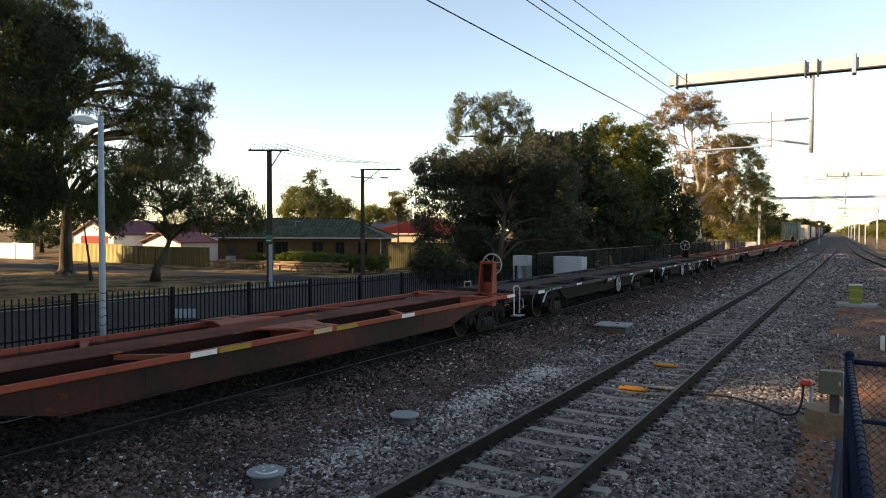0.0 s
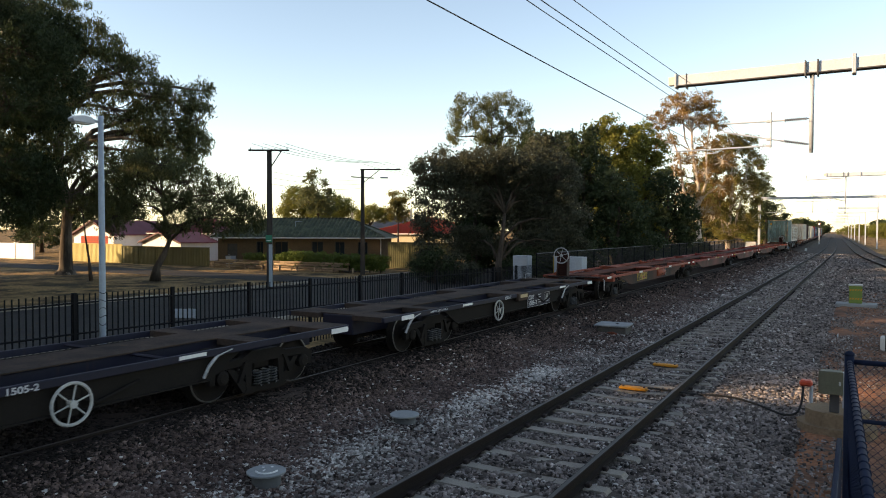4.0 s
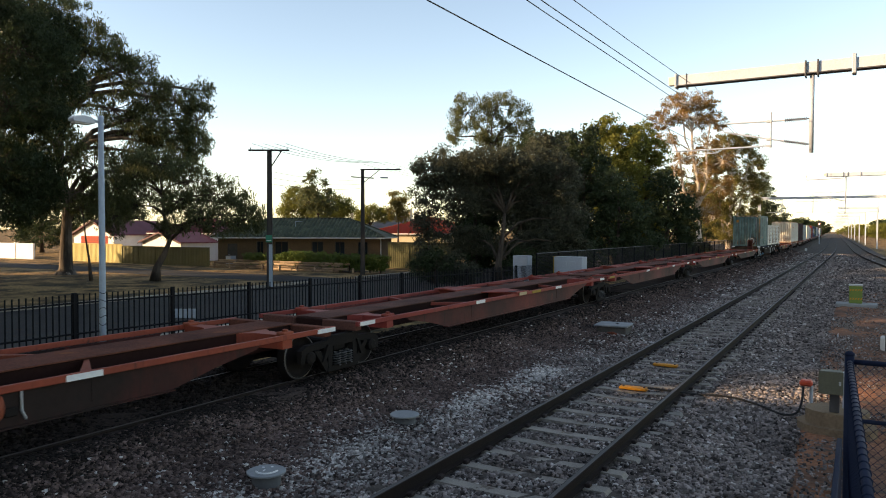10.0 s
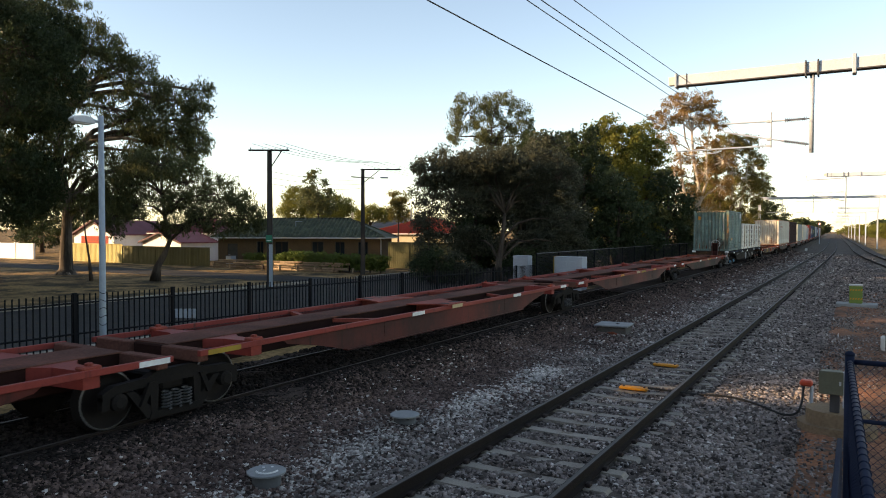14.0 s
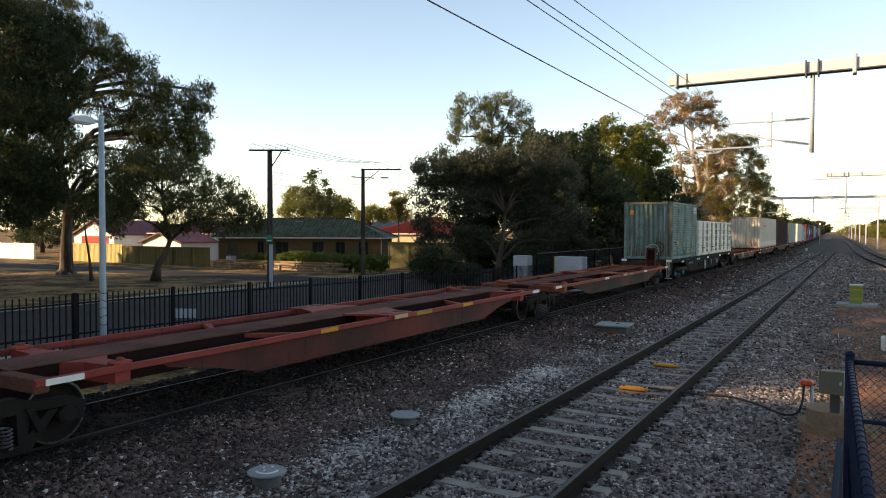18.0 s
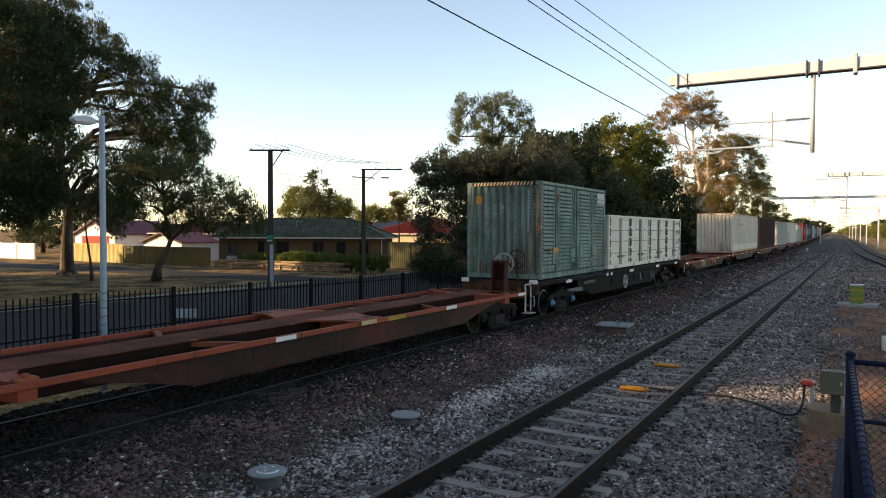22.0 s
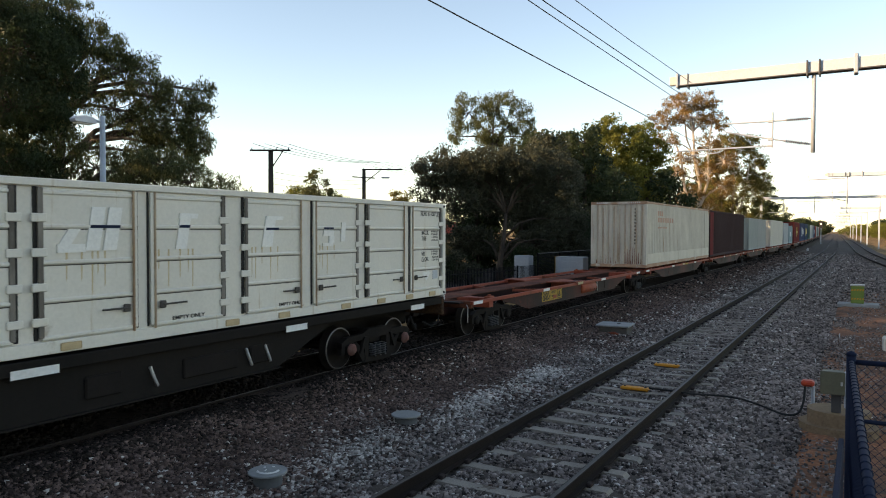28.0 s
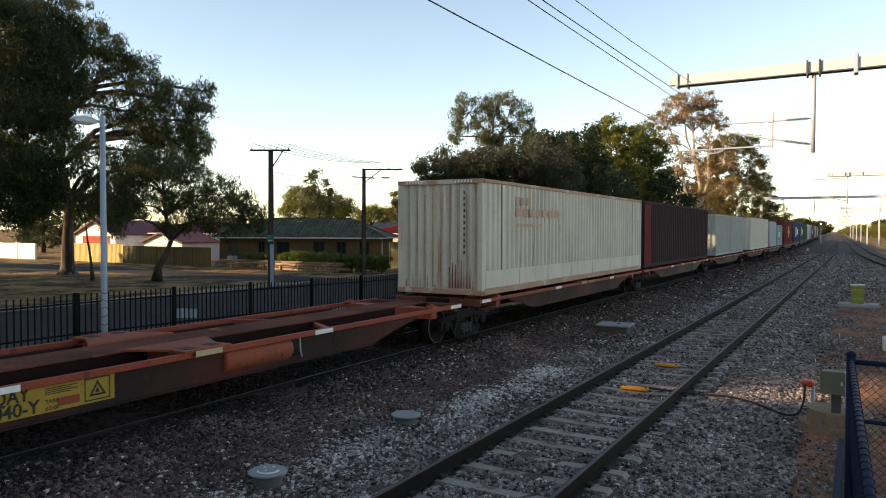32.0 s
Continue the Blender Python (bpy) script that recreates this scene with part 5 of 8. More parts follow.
def end_steps(parent, y, sgn):
    g = Geo()
    a, b = y + sgn * 0.05, y + sgn * 0.34
    g.box(1.17, 1.20, a - 0.03, a + 0.03, 0.30, 1.02, 0.006)
    g.tube([(1.22, b, 0.96), (1.22, b, 0.36)], 0.022, 6)
    g.tube([(1.18, a, 0.98), (1.17, a, 1.07), (1.17, a + sgn * 0.06, 1.11), (1.20, b - sgn * 0.06, 1.10), (1.22, b, 1.04), (1.22, b, 0.94)], 0.02, 8)
    g.tube([(1.23, b, 0.78), (1.30, b + sgn * 0.05, 0.74), (1.31, b + sgn * 0.06, 0.50), (1.25, b + sgn * 0.02, 0.46)], 0.014, 6)
    g.box(1.08, 1.36, a - sgn * 0.02, b + sgn * 0.06, 0.29, 0.315, 0.006)
    part("shunter_step", g, M_chrome, parent, "pale bent-rod shunter's step")


def platform_meshes(half, red, dark_mat, deck, trim):
    """The skeletal container platform: deep side sills, a spine, open pockets."""
    top = 0.92
    out = {}
    for sg, nm in ((1, "sill_r"), (-1, "sill_l")):
        g = Geo()
        a, b = (1.19, 1.26) if sg > 0 else (-1.26, -1.19)
        g.box(a, b, -half, half, top - 0.085, top, 0.008)
        out[nm] = mesh_of("side_sill", g, red)
        # set-back web: dirt and the sill's shade are both in its colour
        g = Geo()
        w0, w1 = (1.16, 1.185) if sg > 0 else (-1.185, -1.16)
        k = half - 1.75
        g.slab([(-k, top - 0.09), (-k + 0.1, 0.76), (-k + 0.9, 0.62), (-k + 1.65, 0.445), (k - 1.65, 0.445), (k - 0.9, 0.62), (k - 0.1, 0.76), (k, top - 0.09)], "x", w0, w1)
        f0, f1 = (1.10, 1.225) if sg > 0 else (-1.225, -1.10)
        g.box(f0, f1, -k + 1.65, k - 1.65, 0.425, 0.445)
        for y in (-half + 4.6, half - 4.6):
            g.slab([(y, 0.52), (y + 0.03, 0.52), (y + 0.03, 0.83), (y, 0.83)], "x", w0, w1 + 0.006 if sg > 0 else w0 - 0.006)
        out[nm + "_web"] = mesh_of("web_plate", g, dark_mat)
    g = Geo().box(-0.40, 0.40, -half + 0.15, half - 0.15, top - 0.012, top + 0.008, 0.004)
    out["deck"] = mesh_of("spine_deck", g, deck)
    # spine coloured nearly black, so the open pockets look shaded
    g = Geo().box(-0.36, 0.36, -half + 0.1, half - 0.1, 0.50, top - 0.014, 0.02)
    out["spine"] = mesh_of("spine", g, M_red_shade)
    out["bearer"] = mesh_of("cross_bearer", Geo().slab([(0.37, -0.34), (0.62, -0.16), (1.185, -0.11), (1.185, 0.11), (0.62, 0.16), (0.37, 0.34)], "z", 0.68, top - 0.008), red)
    out["end"] = mesh_of("end_beam", Geo().box(0.37, 1.185, -0.09, 0.09, 0.74, top - 0.005, 0.015), deck)
    out["strut"] = mesh_of("deck_strut", Geo().slab([(0.37, 0.0), (1.2, -0.5), (1.2, -0.62), (1.1, -0.6), (0.37, -0.07)], "z", top - 0.10, top - 0.03), trim)
    # outrigger with two slots and a container lock pedestal
    for sg in (1, -1):
        g = Geo()
        x0, x1 = (0.385, 1.30) if sg > 0 else (-1.30, -0.385)
        g.slab([(x0, -0.75), (x0, 0.75), (sg * 0.95, 0.42), (x1, 0.42), (x1, -0.42), (sg * 0.95, -0.42)] if sg > 0 else [(x1, -0.75), (x1, 0.75), (sg * 0.95, 0.42), (x0, 0.42), (x0, -0.42), (sg * 0.95, -0.42)], "z", top + 0.004, top + 0.035)
        g.box(min(sg * 0.4, sg * 1.18), max(sg * 0.4, sg * 1.18), -0.34, 0.34, 0.60, top)
        out["outrigger%d" % sg] = mesh_of("outrigger", g, trim)
        s = Geo()
        for y in (-0.22, 0.22):
            s.box(sg * 0.98, sg * 1.20, y - 0.09, y + 0.09, top + 0.036, top + 0.040)
        out["slot%d" % sg] = mesh_of("lock_slot", s, M_ink)
    g = Geo().box(1.04, 1.22, -0.13, 0.13, top - 0.02, top + 0.04, 0.02)
    g.lathe([(0.05, -0.01), (0.05, 0.05), (0.02, 0.06)], 8, Matrix.Translation((1.13, 0, top + 0.02)))
    out["lock"] = mesh_of("twist_lock", g, trim)
    g = Geo().lathe([(0.0, 0.0), (0.17, 0.0), (0.195, 0.03), (0.195, 1.38), (0.16, 1.44), (0.0, 1.46)], 20, Matrix.Translation((1.085, 0.36, 0.675)) @ Matrix.Rotation(radians(-90), 4, "X"))
    out["tank"] = mesh_of("air_tank", g, trim, True)
    g = Geo().tube([(1.20, 0, 0.84), (1.21, 0, 0.60), (1.20, 0.05, 0.50)], 0.016, 6)
    out["hook"] = mesh_of("hanging_rod", g, M_chrome)
    return out


PAINTS = {"orange": (M_red, M_red_grime_shade, M_reddeck, M_orange), "crimson": (M_crimson, M_crimson_grime_shade, M_crimsondeck, M_crimson_trim)}


def red_platform(s, half, bogies, label, locks=True, tank=False, plate=None, markers=(), roll=True, hand=0, paint="orange"):
    red, dark_mat, deck, trim = PAINTS[paint]
    w = vehicle("container_platform", s, label, "rail wagon", "skeletal container platforms")
    me = shared("platform%.2f%s" % (half, paint), lambda: platform_meshes(half, *PAINTS[paint]))
    for nm in ("sill_r", "sill_l"):
        part("side_sill", me[nm], red, w)
        part("web_plate", me[nm + "_web"], dark_mat, w, "grimy red side plate, darkened for shade below the sill")
    part("spine", me["spine"], M_red_shade, w)
    part("spine_deck", me["deck"], deck, w, "brown worn steel deck")
    for e in (-1, 1):
        for rz in (0, 180):
            part("cross_bearer", me["bearer"], red, w, at=pose(0, e * (half - 1.15), 0, 0, 0, rz))
            part("end_beam", me["end"], deck, w, at=pose(0, e * (half - 0.12), 0, 0, 0, rz))
        for mir in (1, -1):
            st = part("deck_strut", me["strut"], trim, w)
            st.matrix_basis = Matrix.Translation((0, e * 3.35, 0)) @ Matrix.Diagonal((mir, e, 1, 1))
    for sg in (1, -1):
        o = part("outrigger", me["outrigger%d" % sg], trim, w)
        part("lock_slot", me["slot%d" % sg], M_ink, o)
    part("blank_plate", Geo().box(1.30, 1.308, -0.24, 0.24, 0.855, 0.935), M_cream, w, "cream rubbed-out plate")
    if locks:
        for y in (-half + 1.15, half - 1.15):
            for rz in (0, 180):
                part("twist_lock", me["lock"], trim, w, at=pose(0, y, 0, 0, 0, rz))
    if tank:
        part("air_tank", me["tank"], M_orange, w, "faded orange air reservoir")
        part("hanging_rod", me["hook"], M_chrome, w, at=pose(0, 2.0, 0))
        part("drain_tap", Geo().box(1.19, 1.23, 1.80, 1.95, 0.56, 0.66, 0.012), M_bogie, w)
        for q in (0.62, 1.1, 1.5):
            part("tank_bolt", Geo().lathe([(0.022, 0), (0.022, 0.02)], 6, Matrix.Translation((1.268, q, 0.62)) @ Matrix.Rotation(radians(90), 4, "Y")), M_seal, w)
    for y, kind_ in markers:
        strip(w, y, 0.875, mat={"w": M_white, "y": M_yellow, "a": M_amber}[kind_], length=0.47 if kind_ != "y" else 0.62)
    for y in bogies:
        bogie(w, y, roll)
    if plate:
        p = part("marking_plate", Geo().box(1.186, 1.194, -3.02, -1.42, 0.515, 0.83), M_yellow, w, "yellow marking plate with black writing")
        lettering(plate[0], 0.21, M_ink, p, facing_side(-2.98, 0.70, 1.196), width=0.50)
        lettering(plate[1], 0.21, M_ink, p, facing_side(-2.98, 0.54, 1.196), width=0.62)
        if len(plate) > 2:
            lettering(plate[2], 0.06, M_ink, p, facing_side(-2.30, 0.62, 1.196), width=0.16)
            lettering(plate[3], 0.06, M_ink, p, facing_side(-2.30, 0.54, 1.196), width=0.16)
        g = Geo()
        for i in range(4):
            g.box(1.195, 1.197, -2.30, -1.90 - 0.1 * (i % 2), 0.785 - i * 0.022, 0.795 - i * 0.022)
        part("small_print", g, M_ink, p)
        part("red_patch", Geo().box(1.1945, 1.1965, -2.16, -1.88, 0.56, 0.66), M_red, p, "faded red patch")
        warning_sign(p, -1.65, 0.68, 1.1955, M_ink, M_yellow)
    if hand:
        brake_stand(w, hand * (half - 0.05), hand, red if s < -90 else dark_mat)
        coupler(w, hand * (half + 0.02), hand)
        if hand > 0:
            end_steps(w, hand * half, hand)
        else:
            part("uncoupling_rod", Geo().tube([(1.15, -half - 0.1, 0.84), (1.2, -half - 0.12, 0.80), (1.2, -half - 0.13, 0.42)], 0.014, 6), M_chrome, w)
    return w


def warning_sign(parent, y, z, x, ink, ground_):
    g = Geo()
    for a, b in ((0.17, 0.155),):
        g.box(x, x + 0.002, y - a, y + a, z + 0.125, z + 0.14).box(x, x + 0.002, y - a, y + a, z - 0.14, z - 0.125)
        g.box(x, x + 0.002, y - a, y - a + 0.015, z - 0.14, z + 0.14).box(x, x + 0.002, y + a - 0.015, y + a, z - 0.14, z + 0.14)
    tri = [(y - 0.115, z - 0.085), (y + 0.115, z - 0.085), (y, z + 0.105)]
    inner = [(y - 0.07, z - 0.06), (y + 0.07, z - 0.06), (y, z + 0.055)]
    for i in range(3):
        j = (i + 1) % 3
        g.slab([tri[i], tri[j], inner[j], inner[i]], "x", x, x + 0.002)
    g.slab([(y - 0.035, z - 0.045), (y + 0.035, z - 0.045), (y, z + 0.02)], "x", x, x + 0.002)
    part("warning_sign", g, ink, parent, "triangle warning sign")


def brake_stand(w, y, sgn, mat=None):
    mat = mat or M_red_grime_shade
    g = Geo()
    x = 0.45 * sgn
    for e in (-0.19, 0.19):
        g.slab([(y - 0.20, 0.90), (y + 0.10, 0.90), (y + 0.09, 1.78), (y - 0.10, 1.78)], "x", x + e - 0.02, x + e + 0.02)
    g.box(x - 0.17, x + 0.17, y - 0.10, y + 0.088, 1.70, 1.775, 0.012)
    g.box(x - 0.17, x + 0.17, y + 0.03, y + 0.06, 0.92, 1.20, 0.01)
    part("brake_stand", g, mat, w, "upright frame of the handbrake")
    # dark plate imitates the shade inside the hollow stand
    part("back_plate", Geo().box(x - 0.168, x + 0.168, y + sgn * 0.045, y + sgn * 0.07, 0.92, 1.69), M_red_shade, w, "recessed back plate painted dark as shade")
    hand_wheel(w, (x, y + sgn * 0.24, 1.68), 0.29, "y")
    part("wheel_spindle", Geo().tube([(x, y, 1.68), (x, y + sgn * 0.27, 1.68)], 0.022, 6), mat, w)
    part("end_platform", Geo().box(-1.0, 1.0, y - 0.25, y + 0.2, 0.86, 0.90, 0.008), mat, w)


def navy_wagon(s, half, bog, hw, label, plate=None, code="", ends=(0, 0), mid=0.3, code_y=-0.8):
    """Coupled flat container unit in navy paint with side handbrake wheel."""
    w = vehicle("container_flat", s, label, "rail wagon", "navy container flats")
    top = 0.90
    k = half - 3.1
    for sg in (1, -1):
        g = Geo()
        a, b = (1.17, 1.24) if sg > 0 else (-1.24, -1.17)
        g.box(a, b, -half, half, top - 0.10, top, 0.008)
        part("side_sill", g, M_navy, w)
        g = Geo().slab([(-k - 0.6, top - 0.1), (-k, 0.46), (k, 0.46), (k + 0.6, top - 0.1)], "x", *((1.10, 1.13) if sg > 0 else (-1.13, -1.10)))
        g.box(*((1.04, 1.17) if sg > 0 else (-1.17, -1.04)), -k, k, 0.435, 0.46)
        # black instead of navy, so that the plate reads dark
        part("web_plate", g, M_flat, w, "black side plate with brown streaks")
    part("spine", Geo().box(-0.4, 0.4, -half + 0.1, half - 0.1, 0.48, top - 0.015, 0.02), M_navy, w)
    part("spine_deck", Geo().box(-0.46, 0.46, -half + 0.12, half - 0.12, top - 0.012, top + 0.008, 0.004), M_navydeck, w, "grey-brown worn deck")
    for y, d in ((mid - 0.15, 0.42), (-half + 0.36, 0.36), (half - 0.36, 0.36), (-half + 2.0, 0.18), (half - 2.2, 0.20)):
        for x0, x1 in ((-1.18, -0.45), (0.45, 1.18)):
            part("cross_deck", Geo().box(x0, x1, y - d, y + d, top - 0.10, top + 0.006, 0.006), M_navydeck, w)
    for y in (-half + 3.9, half - 3.9):
        g = Geo().tube([(0.4, y, top - 0.03), (1.18, y, top - 0.03)], 0.028, 4).tube([(-0.4, y, top - 0.03), (-1.18, y, top - 0.03)], 0.028, 4)
        part("deck_strut", g, M_navy, w)
    g = Geo().box(1.19, 1.29, mid - 0.32, mid + 0.36, 0.70, 0.90, 0.01)
    p = part("outrigger", g, M_navydeck, w, "rusty container corner bracket")
    part("blank_plate", Geo().box(1.29, 1.296, mid - 0.20, mid + 0.26, 0.78, 0.87), M_cream, p, "cream rubbed-out plate")
    for y in (-half + 0.85, half - 0.28):
        strip(w, y, 0.83, x=1.246, length=0.46, h=0.09)
    for y in (-2.85, 3.42):
        strip(w, y, 0.86, x=1.246, length=0.47, h=0.05)
    hand_wheel(w, (1.24, hw, 0.56), 0.25, "x", mat=M_pale_steel)
    part("brake_gearbox", Geo().box(1.0, 1.2, hw - 0.14, hw + 0.14, 0.40, 0.74, 0.02), M_bogie, w)
    for e in (-0.35, 0.55, 1.15):
        part("brake_valve", Geo().box(0.95, 1.128, e - 0.18, e + 0.18, 0.44, 0.74, 0.03), M_bogie, w)
    part("air_pipe", Geo().tube([(1.18, 1.5, 0.72), (1.19, 2.0, 0.5), (1.18, 2.6, 0.66)], 0.022, 6), M_bogie, w)
    for y in bog:
        bogie(w, y)
    for y in bog:
        g = Geo().tube([(1.19, y - 1.35, 0.50), (1.22, y - 1.28, 0.66), (1.22, y - 1.12, 0.80), (1.22, y - 0.85, 0.86)], 0.026, 6)
        part("hose_pipe", g, M_chrome, w, "pale curved pipe")
    if plate:
        g = Geo().box(1.165, 1.172, 0.85, 2.50, 0.43, 0.82)
        p = part("marking_board", g, M_navy, w, "navy board with white writing")
        lettering(plate[0], 0.17, M_paint_white, p, facing_side(0.9, 0.655, 1.176), width=0.42)
        lettering(plate[1], 0.17, M_paint_white, p, facing_side(0.9, 0.49, 1.176), width=0.60)
        g = Geo().box(1.173, 1.176, 0.84, 2.51, 0.81, 0.825).box(1.173, 1.176, 0.84, 0.85, 0.44, 0.81).box(1.173, 1.176, 0.84, 2.51, 0.432, 0.44)
        for i in range(4):
            g.box(1.173, 1.176, 1.62, 1.82, 0.745 - i * 0.075, 0.765 - i * 0.075)
        part("small_print", g, M_paint_white, p)
        warning_sign(p, 2.30, 0.655, 1.174, M_paint_white, M_navy)
    if code:
        lettering(code, 0.11, M_paint_white, w, facing_side(code_y, 0.805, 1.242), width=0.36)
    lettering("EMPTY LIFT ONLY", 0.06, M_paint_white, w, facing_side(-half + 1.75, 0.83, 1.242), width=0.75)
    for e, sgn in zip(ends, (-1, 1)):
        if e:
            coupler(w, sgn * half, sgn)
            g = Geo().tube([(-1.0, sgn * (half - 0.25), top), (-1.0, sgn * (half - 0.25), top + 0.17), (-1.0, sgn * (half - 0.65), top + 0.17), (-1.0, sgn * (half - 0.65), top)], 0.018, 6)
            part("grab_rail", g, M_chrome, w)
    return w


def flat_wagon(s, half, bog):
    w = vehicle("flat_wagon", s, "black dirty flat wagon carrying two containers", "rail wagon", "")
    top = 1.17
    for sg in (1, -1):
        g = Geo()
        a, b = (1.16, 1.26) if sg > 0 else (-1.26, -1.16)
        g.box(a, b, -half, half, top - 0.17, top - 0.02, 0.01)
        a, b = (1.12, 1.15) if sg > 0 else (-1.15, -1.12)
        g.slab([(-half + 3.4, top - 0.17), (-half + 4.8, 0.42), (half - 5.0, 0.42), (half - 3.6, top - 0.17)], "x", a, b)
        a, b = (1.05, 1.20) if sg > 0 else (-1.20, -1.05)
        g.box(a, b, -half + 4.8, half - 5.0, 0.395, 0.42)
        part("side_sill", g, M_flat, w)
    part("deck", Geo().box(-1.155, 1.155, -half + 0.02, half - 0.02, top - 0.10, top - 0.03, 0.01), M_flat, w)
    part("spine", Geo().box(-0.35, 0.35, -half + 0.1, half - 0.1, 0.55, top - 0.11, 0.02), M_flat, w)
    for sgn in (-1, 1):
        h = part("headstock", Geo().box(-1.26, 1.26, sgn * (half + 0.002), sgn * (half + 0.12), top - 0.42, top - 0.02, 0.02), M_headstock, w)
        g = Geo()
        for x in (-1.12, 1.12):
            g.box(x - 0.13, x + 0.13, sgn * (half + 0.12), sgn * (half + 0.17), top - 0.10, top + 0.02, 0.02)
        part("container_lock", g, M_white, h, "pale corner lock casting")
        coupler(w, sgn * (half + 0.1), sgn)
    hand_wheel(w, (0.62, -half - 0.24, 1.78), 0.27, "y", mat=M_rustdark)
    part("wheel_stand", Geo().tube([(0.62, -half - 0.13, 1.1), (0.62, -half - 0.16, 1.78)], 0.03, 6), M_headstock, w)
    for y, l in ((-6.9, 0.5), (-2.9, 0.22), (-2.4, 0.22), (0.3, 0.55), (4.6, 0.5), (8.3, 0.5)):
        strip(w, y, 1.02, x=1.266, length=l, h=0.10)
    hand_wheel(w, (1.24, -0.5, 0.62), 0.25, "x")
    for y, q in ((-1.7, 0.4), (1.2, 0.25), (2.9, 0.5), (3.9, 0.25)):
        part("brake_gear", Geo().box(0.95, 1.19, y - q, y + q, 0.55, 0.83, 0.02), M_bogie, w)
    for y in (1.9, 3.6, 4.0):
        part("release_handle", Geo().tube([(1.19, y - 0.05, 0.82), (1.21, y, 0.66), (1.20, y + 0.06, 0.55)], 0.022, 6), M_chrome, w)
    lettering("AQDY4321K", 0.13, M_dimwhite, w, facing_side(-5.45, 0.83, 1.268), width=1.15)
    part("web_plate", Geo().box(1.255, 1.264, -6.1, -3.2, 0.76, 0.96), M_flat, w)
    bogie(w, bog[0], caps=M_cyan)
    bogie(w, bog[1], caps=M_redcap)
    g = Geo()
    pts = [(1.272 + 0.012 * math.sin(i * 0.9), -8.3 + 0.12 * i, 1.10 + 0.045 * math.sin(i * 0.42) + 0.03 * math.sin(i * 1.15 + 1)) for i in range(48)]
    g.tube(pts, 0.013, 6)
    g.tube([(1.28, -6.4 + 0.1 * i, 1.17 - 0.11 * math.sin(i * 0.26) + 0.015 * math.sin(i * 2.1)) for i in range(25)], 0.012, 6)
    part("blue_hose", g, M_blue, w, "slack blue lashing hose")
    return w


# ---- containers ----
def corrugated(y0, y1, x, z0, z1, depth, pitch, out):
    """A corrugated side sheet in the plane of x; out: +1 or -1."""
    g, n = Geo(), max(2, int(round((y1 - y0) / pitch)))
    st = (y1 - y0) / n
    ys, xs = [], []
    for i in range(n):
        a = y0 + i * st
        ys += [a, a + 0.28 * st, a + 0.50 * st, a + 0.78 * st]
        xs += [x, x, x - out * depth, x - out * depth]
    ys.append(y1)
    xs.append(x)
    v = [(a, b, z0) for a, b in zip(xs, ys)] + [(a, b, z1) for a, b in zip(xs, ys)]
    m = len(ys)
    return g.add(v, [(i, i + 1, m + i + 1, m + i) for i in range(m - 1)])


